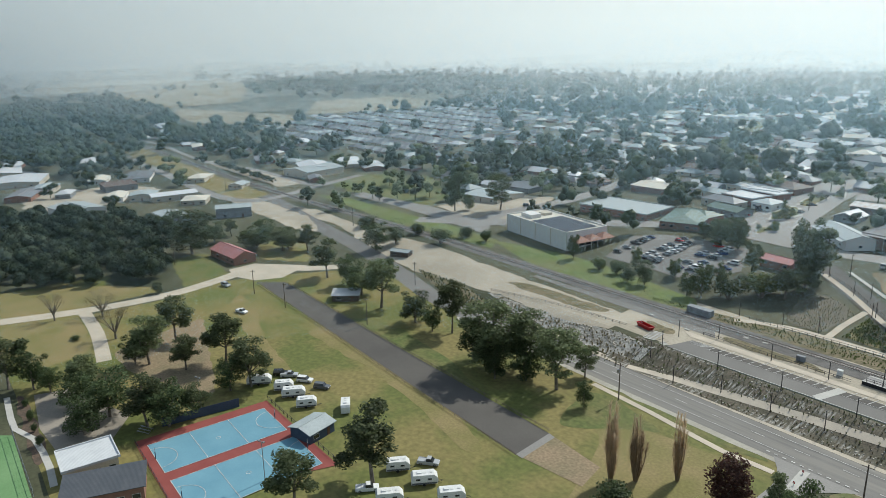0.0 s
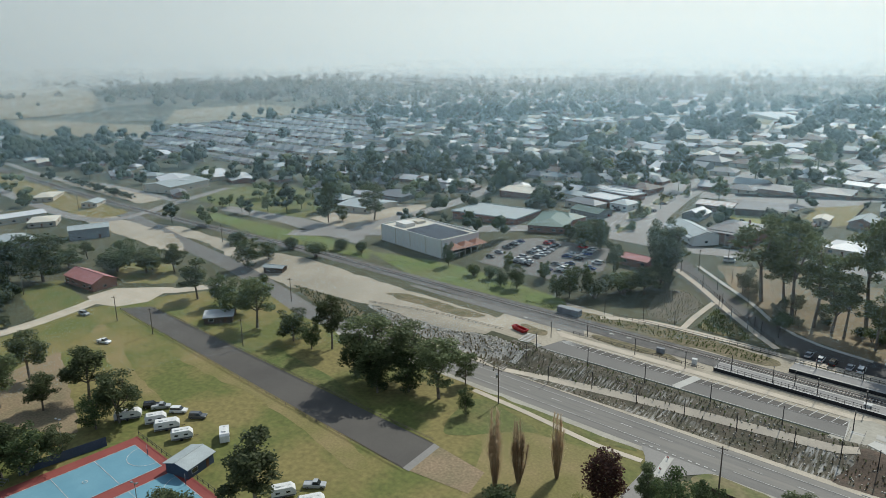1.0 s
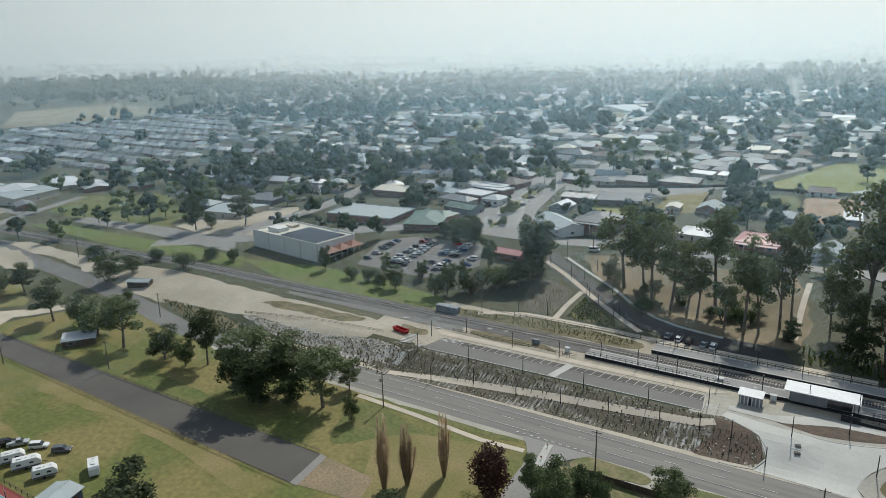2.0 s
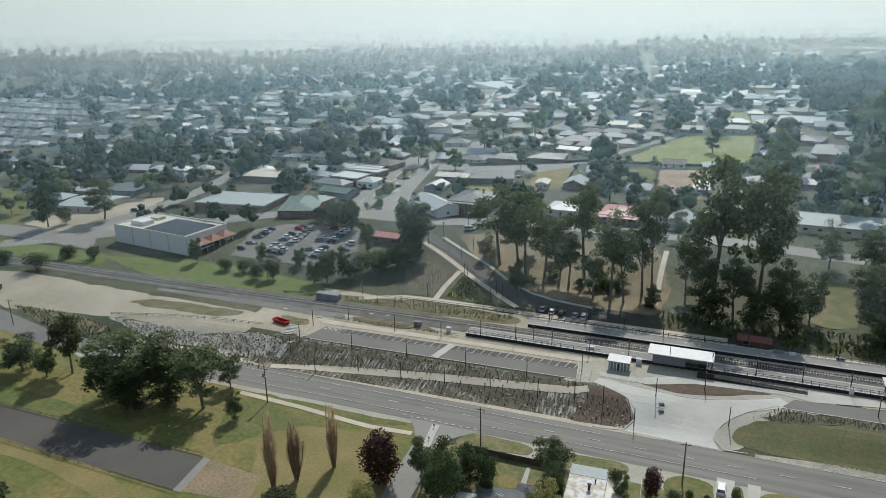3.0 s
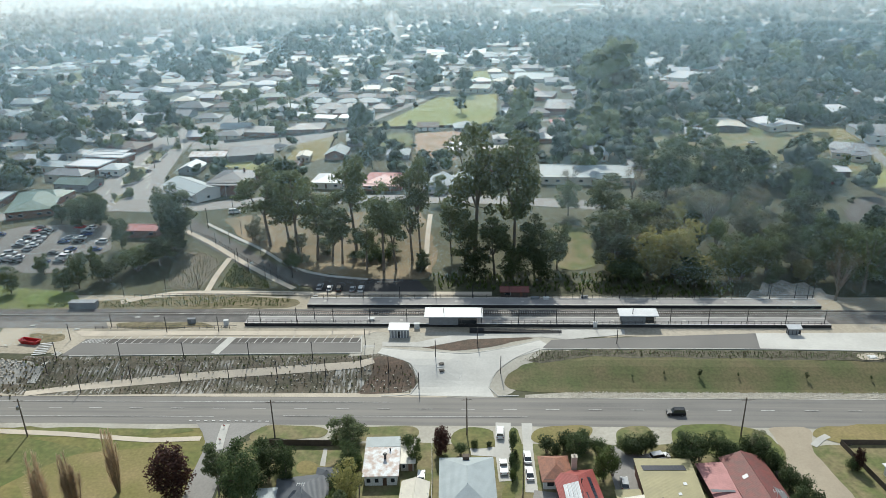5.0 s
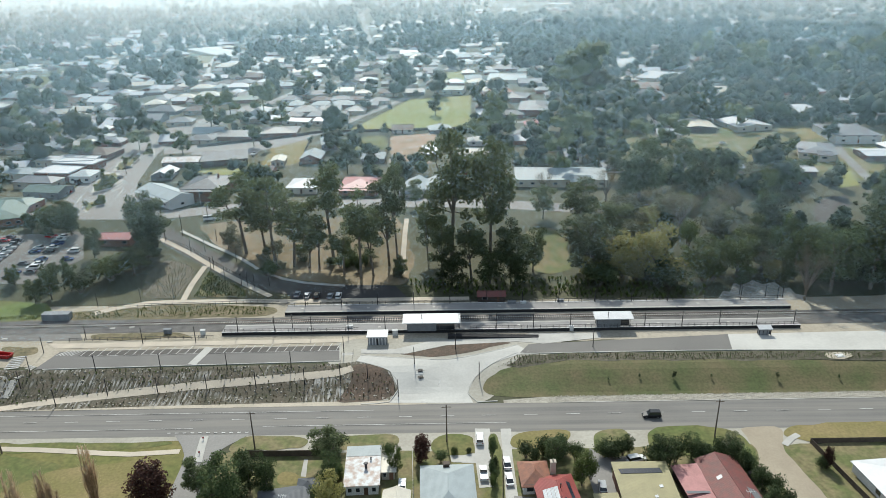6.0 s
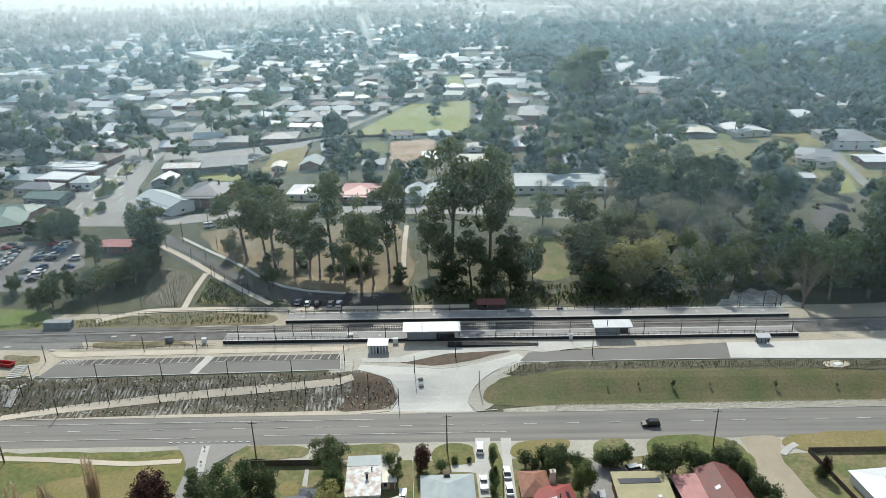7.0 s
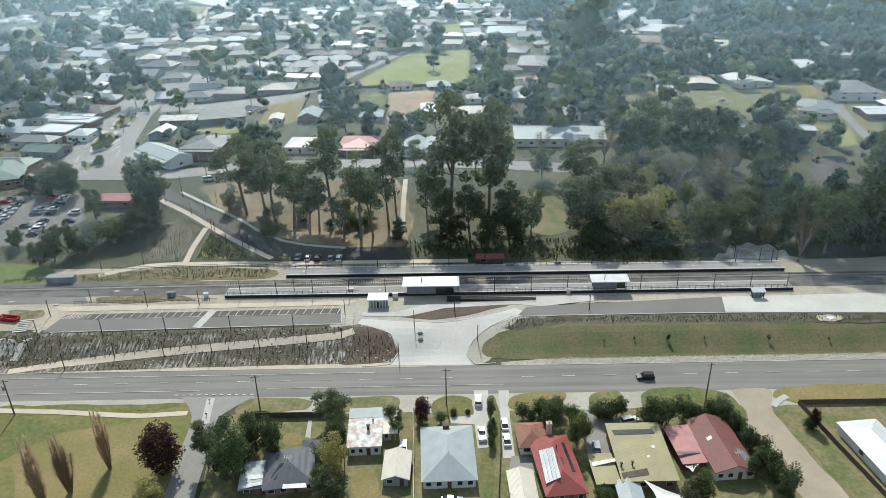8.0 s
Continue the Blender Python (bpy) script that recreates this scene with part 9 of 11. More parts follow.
put_house(-694.5, 54.4, 84.2, 26.7, 43.2, 4.0, roof="white", wall="cream", label="white-roofed works shed on a bare yard", group=WORKS, kind="gable", rise=1.2)
put_house(-233.8, 125.1, 53.7, 10.2, 7.2, 2.7, roof="white", wall="timber", label="small picnic shelter with bright white roof", category="shelter", kind="mono", rise=0.4, windows=2)
put_house(-267.5, 173.3, 25.5, 9.5, 4.4, 2.6, roof="pale", wall="timber", label="stack yard hut by the sandy ground", category="hut", kind="gable", rise=0.6, windows=2)

# ---- buildings near the level crossing ----
put_house(-704.7, 123.9, 72.4, 17.1, 37.8, 4.0, roof="white", wall="grey", label="white-roofed shed or house near the level crossing", group="buildings near the level crossing", kind="gable", rise=1.4, windows=3)
put_house(-1178.2, 264.7, 85.8, 22.5, 105.9, 2.9, roof="white", wall="grey", label="white-roofed shed or house near the level crossing", group="buildings near the level crossing", kind="gable", rise=1.4, windows=3)
put_house(-1075.8, 266.7, 84.9, 18.3, 60.6, 3.6, roof="pale", wall="brick", label="pale-roofed shed or house near the level crossing", group="buildings near the level crossing", kind="hip", rise=1.4, windows=3)
put_house(-907.5, 244.1, 78.1, 20.4, 66.7, 3.4, roof="pale", wall="grey", label="pale-roofed shed or house near the level crossing", group="buildings near the level crossing", kind="hip", rise=1.4, windows=3)
put_house(-820.3, 244.7, 77.3, 20.3, 47.8, 3.1, roof="white", wall="cream", label="white-roofed shed or house near the level crossing", group="buildings near the level crossing", kind="gable", rise=1.4, windows=3)
put_house(-738.7, 234.8, 74.6, 15.3, 36.4, 3.3, roof="cream", wall="brick", label="cream-roofed shed or house near the level crossing", group="buildings near the level crossing", kind="gable", rise=1.4, windows=3)
put_house(-723.9, 253.0, 73.7, 17.7, 37.0, 3.1, roof="pale", wall="cream", label="pale-roofed shed or house near the level crossing", group="buildings near the level crossing", kind="hip", rise=1.4, windows=3)
put_house(-655.0, 244.5, 72.4, 14.2, 36.6, 3.3, roof="white", wall="cream", label="white-roofed shed or house near the level crossing", group="buildings near the level crossing", kind="hip", rise=1.4, windows=3)
put_house(-724.1, 279.6, 74.4, 16.0, 36.4, 2.9, roof="grey", wall="grey", label="grey-roofed shed or house near the level crossing", group="buildings near the level crossing", kind="gable", rise=1.4, windows=3)
put_house(-532.8, 294.9, 69.3, 19.7, 46.2, 3.5, roof="white", wall="cream", label="white-roofed shed or house near the level crossing", group="buildings near the level crossing", kind="hip", rise=1.4, windows=3)
put_house(-502.0, 299.1, 69.0, 17.4, 36.4, 3.0, roof="white", wall="brick", label="white-roofed shed or house near the level crossing", group="buildings near the level crossing", kind="gable", rise=1.4, windows=3)
put_house(-598.1, 139.3, 69.5, 19.4, 43.4, 3.3, roof="grey", wall="white", label="grey-roofed shed or house near the level crossing", group="buildings near the level crossing", kind="hip", rise=1.4, windows=3)
put_house(-583.1, 69.5, 68.3, 15.1, 24.9, 3.7, roof="pale", wall="cream", label="pale-roofed shed or house near the level crossing", group="buildings near the level crossing", kind="gable", rise=1.4, windows=3)
put_house(-565.6, 54.9, 67.9, 16.2, 35.5, 3.6, roof="grey", wall="brick", label="grey-roofed shed or house near the level crossing", group="buildings near the level crossing", kind="gable", rise=1.4, windows=3)
put_house(-515.6, 103.6, 67.6, 11.6, 22.6, 3.2, roof="cream", wall="white", label="cream-roofed shed or house near the level crossing", group="buildings near the level crossing", kind="gable", rise=1.4, windows=3)
put_house(-550.2, 77.8, 68.0, 9.7, 16.8, 3.6, roof="white", wall="grey", label="white-roofed shed or house near the level crossing", group="buildings near the level crossing", kind="hip", rise=1.4, windows=3)
put_house(-602.0, 110.0, 69.9, 13.3, 24.6, 2.8, roof="cream", wall="white", label="cream-roofed shed or house near the level crossing", group="buildings near the level crossing", kind="gable", rise=1.4, windows=3)
put_house(-601.1, 247.0, 71.6, 16.4, 31.6, 3.3, roof="grey", wall="brick", label="grey-roofed shed or house near the level crossing", group="buildings near the level crossing", kind="hip", rise=1.4, windows=3)
put_house(-677.6, 295.9, 73.4, 15.5, 45.8, 3.9, roof="pale", wall="grey", label="pale-roofed shed or house near the level crossing", group="buildings near the level crossing", kind="gable", rise=1.4, windows=3)
put_house(-698.5, 330.6, 73.5, 18.9, 45.5, 3.0, roof="white", wall="cream", label="white-roofed shed or house near the level crossing", group="buildings near the level crossing", kind="gable", rise=1.4, windows=3)
put_house(-653.9, 336.1, 72.3, 18.1, 54.3, 3.0, roof="grey", wall="cream", label="grey-roofed shed or house near the level crossing", group="buildings near the level crossing", kind="gable", rise=1.4, windows=3)
put_house(-991.8, 272.3, 82.3, 17.1, 71.2, 3.3, roof="white", wall="grey", label="white-roofed shed or house near the level crossing", group="buildings near the level crossing", kind="gable", rise=1.4, windows=3)
put_house(-735.9, 64.7, 72.5, 16.2, 41.8, 3.1, roof="white", wall="brick", label="white-roofed shed or house near the level crossing", group="buildings near the level crossing", kind="gable", rise=1.4, windows=3)
put_house(-550.4, 172.8, 51.7, 13.9, 21.8, 3.3, roof="cream", wall="cream", label="cream-roofed shed or house near the level crossing", group="buildings near the level crossing", kind="hip", rise=1.4, windows=3)
put_house(-493.9, 182.2, 43.4, 10.3, 13.5, 2.8, roof="pale", wall="cream", label="pale-roofed shed or house near the level crossing", group="buildings near the level crossing", kind="gable", rise=1.4, windows=3)
put_house(-476.4, 234.5, 68.5, 9.7, 17.7, 3.0, roof="grey", wall="brick", label="grey-roofed shed or house near the level crossing", group="buildings near the level crossing", kind="gable", rise=1.4, windows=3)

# ---- club house and courts ----
put_house(-167.1, 19.3, 88.5, 11.4, 10.1, 3.6, roof="white", wall="cream", label="white flat-roofed half of the club house", category="club house", kind="flat", windows=4)
put_house(-152.5, 19.9, 73.4, 16.2, 8.9, 3.8, roof="dark", wall="brick", label="club house half with charcoal metal roof", category="club house", kind="mono", rise=0.7, windows=5)
put_house(-148.5, 67.7, 107.0, 8.3, 7.1, 3.0, roof="pale", wall="blue", label="open-sided court shelter with pale grey roof", category="shelter", kind="gable", rise=0.9, windows=2)
COURT_FLOOR = [(-172.7, 65.6), (-172.5, 30.6), (-141.4, 30.2), (-131.9, 65.8)]
drape("court_surround", COURT_FLOOR, COURT_RED, 0.1, "dark red sealed court surround", "sports court")
COURT_A = [(-168.8, 32.8), (-153.7, 32.7), (-154.2, 63.2), (-168.8, 63.2)]
COURT_B = [(-149.7, 32.8), (-133.0, 32.9), (-134.6, 63.2), (-150.0, 63.3)]
for c in (COURT_A, COURT_B):
    drape("court", c, COURT_BLUE, 0.13, "blue netball court with white lines", "sports court")


def court_lines(c):
    a, b, d, e = [Vector(p) for p in c]
    marks = []
    for p, q in ((a, b), (b, d), (d, e), (e, a), (a.lerp(e, 1 / 3), b.lerp(d, 1 / 3)), (a.lerp(e, 2 / 3), b.lerp(d, 2 / 3))):
        marks.append((tuple(p), tuple(q)))
    for p, q, way_in in ((a, b, (e - a).normalized()), (e, d, (a - e).normalized())):
        mid, along = (p + q) / 2, (q - p).normalized()
        ring = [mid + along * 4.9 * math.cos(t * math.pi / 14) + way_in * 4.9 * math.sin(t * math.pi / 14) for t in range(15)]
        marks += [(tuple(u), tuple(v)) for u, v in zip(ring, ring[1:])]
    mid = (a + b + d + e) / 4
    ring = [mid + Vector((0.6 * math.cos(t * 0.7), 0.6 * math.sin(t * 0.7))) for t in range(10)]
    marks += [(tuple(u), tuple(v)) for u, v in zip(ring, ring[1:])]
    s = line_marks("court_line", marks, 0.12, "white painted netball court lines")
    s.location.z = 0.04


court_lines(COURT_A)
court_lines(COURT_B)


def goal_post(x, y):
    def make():
        root = new("goal_post")
        part("post", Shape().tube((0, 0, 0), (0, 0, 3.05), 0.05, 0.05, 7), FRAME_WHITE, root)
        part("pad", Shape().tube((0, 0, 0.1), (0, 0, 1.9), 0.11, 0.11, 8), WALL["blue"], root)
        ring = [(0.55 + 0.19 * math.cos(k * 0.785), 0.19 * math.sin(k * 0.785), 3.05) for k in range(9)]
        hoop = Shape().tube((0, 0, 3.05), (0.36, 0, 3.05), 0.02, 0.02, 4)
        for u, v in zip(ring, ring[1:]):
            hoop.tube(u, v, 0.012, 0.012, 4)
        part("hoop", hoop, BLACK_METAL, root)
        return root
    return place(("goal",), make, stand(x, y, 0, lift=0.1), "netball goal post on the court's end", "goal post", "goal posts")


for c in (COURT_A, COURT_B):
    for p, q in ((c[0], c[1]), (c[3], c[2])):
        goal_post((p[0] + q[0]) / 2, (p[1] + q[1]) / 2)


def flood_light(x, y, turn, h=10.0):
    def make():
        root = new("flood_light")
        part("mast", Shape().tube((0, 0, -0.5), (0, 0, h), 0.12, 0.07, 8), RIM, root)
        part("crossbar", Shape().box(-0.8, -0.05, h - 0.1, 0.8, 0.05, h), RIM, root)
        for sx in (-0.7, 0.7):
            part("lamp", Shape().box(sx - 0.25, -0.3, h, sx + 0.25, 0.2, h + 0.22), RIM, root)
        return root
    return place(("flood",), make, stand(x, y, turn), "tall slim court floodlight mast", "floodlight", "court floodlights")


flood_light(*(-177.9, 49.3), 20)
flood_light(*(-136.5, 49.8), 20)
drape("green_court", [(-201.4, -0.5), (-195.7, 6.7), (-157.8, 6.8), (-165.6, -3.1)], COURT_GREEN, 0.1, "green synthetic tennis court", "sports court")
fence([(-195.7, 6.7), (-160.1, 7.1)], 3.0, RIM, "tall wire tennis court fence", 3.0, False)
fence([(-171.8, 30.7), (-141.4, 30.2)], 1.2, FENCE_STEEL, "low pipe fence round the courts", 2.5, False)
fence([(-173.1, 66.2), (-132.2, 66.2)], 1.2, FENCE_STEEL, "low pipe fence round the courts", 2.5, False)
fence([(-176.2, 38.5), (-174.2, 58.4)], 2.6, WALL["blue"], "tall dark blue court backboard wall", 4.0, True)


def seats(x, y, turn):
    root = new("tiered_seats")
    for k in range(3):
        part("bench", Shape().box(-2.0, k * 0.7, 0.35 + k * 0.35, 2.0, k * 0.7 + 0.3, 0.4 + k * 0.35), RIM, root)
    for sx in (-1.8, 0, 1.8):
        part("support", Shape().tube((sx, 0, 0), (sx, 2.0, 1.1), 0.04, 0.04, 5).tube((sx, 2.0, 0), (sx, 2.0, 1.1), 0.04, 0.04, 5), RIM, root)
    root.matrix_basis = stand(x, y, turn)
    return tagged(root, "small tiered metal bench seats", "seats")


seats(*(-175.9, 33.4), 30)

# ---- vehicles and caravans ----
CAMP = "vehicles on the reserve"
camp_van(*(-183.9, 68.3), 60, 7.0)
camp_van(*(-176.0, 72.4), 62, 5.5)
camp_van(*(-170.4, 72.8), 62, 6.5)
camp_van(*(-162.6, 73.0), 62, 5.5)
camp_van(*(-154.3, 80.4), 150, 6.0)
camp_van(*(-113.5, 77.6), 60, 6.0)
camp_van(*(-105.0, 78.7), 60, 6.0)
camp_van(*(-112.7, 67.9), 60, 6.0)
camp_van(*(-121.6, 75.9), 60, 5.5)
for (x, y), turn, paint, kind in (((-185.6, 75.8), 55, "black", "suv"), ((-183.0, 77.2), 55, "silver", "ute"), ((-176.9, 79.4), 40, "white", "suv"), ((-169.8, 81.3), 40, "grey", "suv"), ((-245.0, 86.7), 20, "white", "ute"),
                                  ((-119.2, 82.7), 40, "silver", "ute"), ((-119.2, 66.2), 60, "white", "ute"), ((-280.0, 93.5), 15, "silver", "suv")):
    park(x, y, turn, paint, kind, "parked on the grass", CAMP)
ROAD_CARS = "cars at the houses"
for (x, y), turn, paint, kind in (((5.8, 144.6), 88, "white", "suv"), ((6.1, 131.6), 92, "white", "ute"), ((11.8, 135.2), 92, "white", "sedan"), ((11.9, 129.5), 92, "white", "sedan"), ((42.5, 135.9), 15, "white", "suv"), ((-12.6, 128.0), 90, "white", "hatch"),
                                  ((32.6, 126.6), 85, "silver", "hatch"), ((-1.3, 110.5), 0, "silver", "sedan")):
    park(x, y, turn, paint, kind, "parked in a driveway", ROAD_CARS)
park(*(50.9, 153.7), 180, "black", "suv", "on the main road", "", 0.12)
lot = random.Random(3)
LOT = [(-198, 236.5), (-205, 263), (-193, 273), (-157, 276), (-146, 253.5), (-158, 236)]
for column in (-197.5, -183.5, -178.2, -166.0, -160.7, -150.5):
    for k in range(11):
        x, y = column - 0.12 * (k - 5) + lot.uniform(-0.4, 0.4), 239.5 + 3.3 * k + lot.uniform(-0.2, 0.2)
        if inside(x, y, LOT) and inside(x + 2, y, LOT) and inside(x - 2, y, LOT) and lot.random() < 0.66:
            park(x, y, 6 + lot.choice((0, 180)) + lot.uniform(-3, 3), lot.choice(("white", "white", "silver", "silver", "grey", "black", "blue", "grey", "red", "black")), lot.choice(("suv", "sedan", "hatch", "ute", "sedan")), "parked in the shop car park", "cars in the shop car park", 0.15)
line_marks("bay_line", [((c - 2.6, 239.9 + 3.3 * k), (c + 2.6, 239.9 + 3.3 * k)) for c in (-183.5, -178.2, -166.0, -160.7) for k in range(9)], 0.14, "white painted bay lines of the shop car park")
for (x, y), turn, paint, kind in (((-105.8, 289.4), 20, "white", "van"), ((-51.1, 221.8), 90, "white", "hatch"), ((-47.6, 221.3), 90, "black", "suv"), ((-43.0, 221.2), 90, "silver", "sedan"), ((-40.0, 221.1), 90, "white", "suv"), ((-117.8, 375.7), 10, "white", "suv"), ((-191.7, 339.0), 70, "red", "hatch"),
                                  ((-190.9, 347.5), 70, "grey", "suv"), ((-111.5, 390.9), 80, "white", "ute"), ((170.4, 328.1), 10, "red", "sedan"), ((156.2, 398.3), 30, "white", "sedan"), ((-174.4, 368.8), 60, "grey", "sedan"),
                                  ((-292.0, 276.7), 20, "grey", "suv"), ((-54.8, 223.0), 90, "silver", "sedan")):
    park(x, y, turn, paint, kind, "parked in the town", "cars in the town", 0.16)


def red_bin():
    """A long red skip with raised ends."""
    root = new("red_skip")
    part("body", Shape().add([(-2.6, -1, 0.1), (2.6, -1, 0.1), (2.6, 1, 0.1), (-2.6, 1, 0.1), (-3.3, -1.1, 1.3), (3.3, -1.1, 1.3), (3.3, 1.1, 1.3), (-3.3, 1.1, 1.3), (-3.0, -0.9, 1.3), (3.0, -0.9, 1.3), (3.0, 0.9, 1.3), (-3.0, 0.9, 1.3), (-2.5, -0.9, 0.4), (2.5, -0.9, 0.4), (2.5, 0.9, 0.4), (-2.5, 0.9, 0.4)],
                             [(0, 3, 2, 1), (0, 1, 5, 4), (1, 2, 6, 5), (2, 3, 7, 6), (3, 0, 4, 7), (4, 5, 9, 8), (5, 6, 10, 9), (6, 7, 11, 10), (7, 4, 8, 11), (8, 9, 13, 12), (9, 10, 14, 13), (10, 11, 15, 14), (11, 8, 12, 15), (12, 13, 14, 15)]), CAR_PAINT["red"], root)
    for x in (-1.5, 0, 1.5):
        part("rib", Shape().box(x - 0.06, -1.16, 0.15, x + 0.06, -1.06, 1.25), CAR_PAINT["red"], root)
    root.matrix_basis = stand(*(-135.6, 183.0), -12)
    return tagged(root, "bright red metal skip on sandy ground", "skip")


red_bin()

# ---- yards and fences ----
drape("yard_lawn", [(-58, 60), (135, 60), (135, 142.8), (60, 141.5), (-50, 140.4)], YARD_GRASS, 0.03, "patchy green and straw garden lawns", "lawn")
drape("corner_grass", [(-56.3, 113.0), (-57.2, 124.4), (-58.4, 133.7), (-57.8, 139.6), (-54.8, 141.8), (-50.5, 139.0), (-47.6, 127.1), (-48.3, 114.5), (-49.2, 108.9), (-56.5, 109.0)], YARD_GRASS, 0.05, "dry grassy corner beside the side street", "grass")
drape("dirt_lane", [(71.6, 148.9), (83.6, 148.6), (79.9, 143.1), (79.3, 138.6), (79.9, 131.0), (80.9, 121.8), (83.0, 112.1), (83.6, 105.3), (73.2, 105.5), (73.1, 114.2), (73.9, 124.9), (71.8, 129.2), (68.5, 131.2), (72.0, 134.9), (72.3, 139.2), (71.6, 144.8)], LANE, 0.09, "pale dirt lane between the houses", "lane")
drape("driveway", [(4.8, 149.4), (8.6, 149.3), (8.1, 139.4), (8.5, 127.6), (4.9, 127.1), (4.5, 135.8), (-1.3, 136.3), (-1.6, 138.9), (4.4, 139.5)], CONCRETE, 0.08, "concrete driveway beside the house", "driveway")
drape("driveway", [(11.3, 149.2), (14.0, 149.2), (13.4, 139.3), (13.4, 123.7), (10.6, 123.8), (11.1, 138.2)], CONCRETE, 0.08, "narrow concrete driveway", "driveway")
drape("driveway", [(32.5, 141.1), (35.3, 137.3), (45.3, 138.0), (44.9, 134.1), (36.0, 133.5), (35.4, 124.4), (30.4, 124.1), (30.2, 133.6)], STREET, 0.085, "grey asphalt driveway between shrubs", "driveway")
drape("driveway", [(-36.5, 131.8), (-36.8, 138.1), (-35.9, 138.1), (-35.2, 131.6)], CONCRETE, 0.08, "narrow concrete garden path", "path")
drape("driveway", [(12.6, 124.5), (18.3, 123.6), (18.5, 118.9), (11.5, 119.0)], STREET, 0.08, "grey concrete yard by the shed", "yard")
drape("dry_yard", [(-41.7, 128.5), (-42.4, 133.4), (-37.1, 133.9), (-36.4, 128.4)], DRY_GRASS, 0.06, "dry back-yard lawn", "grass")
drape("dry_yard", [(-23.0, 110.5), (-23.7, 118.4), (-20.5, 121.9), (-17.3, 117.4), (-16.7, 110.4)], DRY_GRASS, 0.06, "dry back-yard lawn", "grass")
drape("green_yard", [(4.7, 111.7), (5.5, 126.1), (8.7, 126.4), (7.9, 111.7)], GREEN_GRASS, 0.06, "narrow side lawn", "grass")
drape("green_verge", [(-57.1, 143.2), (-53.9, 146.6), (-49.6, 147.4), (-37.1, 147.4), (-36.7, 142.5), (-44.0, 141.8), (-50.5, 141.7), (-54.9, 140.4)], YARD_GRASS, 0.1, "roadside grass strip with worn edges", "grass")
drape("green_verge", [(-35.4, 141.8), (-35.1, 145.5), (-31.9, 147.3), (-15.6, 147.4), (-14.2, 144.8), (-15.3, 142.3), (-26.0, 141.4)], YARD_GRASS, 0.1, "roadside grass strip with worn edges", "grass")
drape("green_verge", [(-6.2, 146.7), (3.5, 147.7), (4.4, 142.4), (4.0, 139.0), (-5.8, 138.6)], GREEN_GRASS, 0.1, "green roadside lawn before the house", "grass")
drape("green_verge", [(8.1, 147.4), (10.6, 147.6), (10.7, 138.2), (10.3, 127.6), (8.7, 127.6), (8.3, 138.3)], GREEN_GRASS, 0.1, "grass strip between two driveways", "grass")
drape("dry_verge", [(12.9, 141.7), (13.7, 145.8), (16.8, 147.9), (28.7, 148.6), (28.7, 145.5), (25.5, 141.5), (18.9, 139.8)], DRY_GRASS, 0.1, "dry roadside grass with bare soil", "grass")
drape("green_verge", [(33.8, 143.6), (35.3, 147.3), (39.1, 148.9), (42.7, 148.3), (43.3, 143.8), (42.0, 139.3), (33.7, 139.1)], YARD_GRASS, 0.1, "rounded island of roadside grass", "grass")
drape("green_verge", [(47.6, 145.1), (49.3, 148.4), (52.6, 149.6), (66.6, 149.2), (71.0, 145.3), (72.0, 139.2), (71.3, 134.5), (67.0, 132.5), (63.3, 136.7), (46.8, 138.4)], GREEN_GRASS, 0.1, "rounded island of roadside grass", "grass")
drape("dry_verge", [(81.1, 144.9), (83.0, 147.2), (87.3, 149.3), (95.6, 149.8), (124.1, 150.4), (118.8, 141.8), (86.7, 142.5), (84.7, 143.4)], DRY_GRASS, 0.1, "dry brownish roadside grass", "grass")
drape("lane_verge", [(80.6, 140.3), (86.2, 142.0), (88.2, 126.1), (90.7, 109.7), (91.9, 105.6), (85.0, 105.7), (83.0, 115.7), (81.5, 125.7), (80.7, 134.3)], YARD_GRASS, 0.1, "rough grass and bare soil beside the lane", "grass")
kerb([(85.1, 145.3), (82.8, 143.9), (79.9, 141.2)], "concrete culvert headwall beside the lane", 1.6, 0.12)


def splitter_island():
    root = new("traffic_island")
    line = [(-63.8, 147.3), (-63.3, 143.1), (-62.3, 137.1)]
    s = Shape()
    for w, z0, z1 in ((2.0, 0.0, 0.26),):
        ring = ribbon_outline([line[0], line[1], line[2]], w)
        s.slab([(x, y, ground_z(x, y) + z1) for x, y in ring], 0.3)
    part("kerb", s, CONCRETE, root)
    for k, (x, y) in enumerate(((-63.7, 145.8), (-62.8, 140.1))):
        z = ground_z(x, y) + 0.26
        part("bollard", Shape().tube((x, y, z), (x, y, z + 0.9), 0.1, 0.08, 8), WALL["white"], root)
        part("sign", Shape().box(x - 0.25, y - 0.04, z + 0.5, x + 0.25, y - 0.01, z + 1.0), CAR_PAINT["red"], root, "small red sign plate")
    return tagged(root, "narrow concrete splitter island in the side street", "traffic island")


splitter_island()
fence([(-50.2, 139.2), (-32.2, 139.3)], 1.8, WALL["timber"], "tall dark timber front fence", 2.4)
fence([(-10.8, 139.8), (-10.0, 126.4), (-9.5, 110.6)], 1.5, WALL["white"], "white paling side fence", 2.4)
fence([(10.9, 137.1), (10.2, 126.0), (8.6, 110.4)], 1.4, WALL["timber"], "dark paling side fence", 2.4)
fence([(86.5, 142.0), (113.3, 142.1)], 1.5, WALL["timber"], "dark timber fence with brick piers", 4.0)
fence([(86.5, 142.0), (88.4, 126.5), (90.8, 109.8)], 1.5, WALL["timber"], "dark timber side fence along the lane", 2.4)
fence([(-25.9, 123.9), (-24.5, 110.9)], 1.6, WALL["timber"], "weathered timber side fence", 2.4)
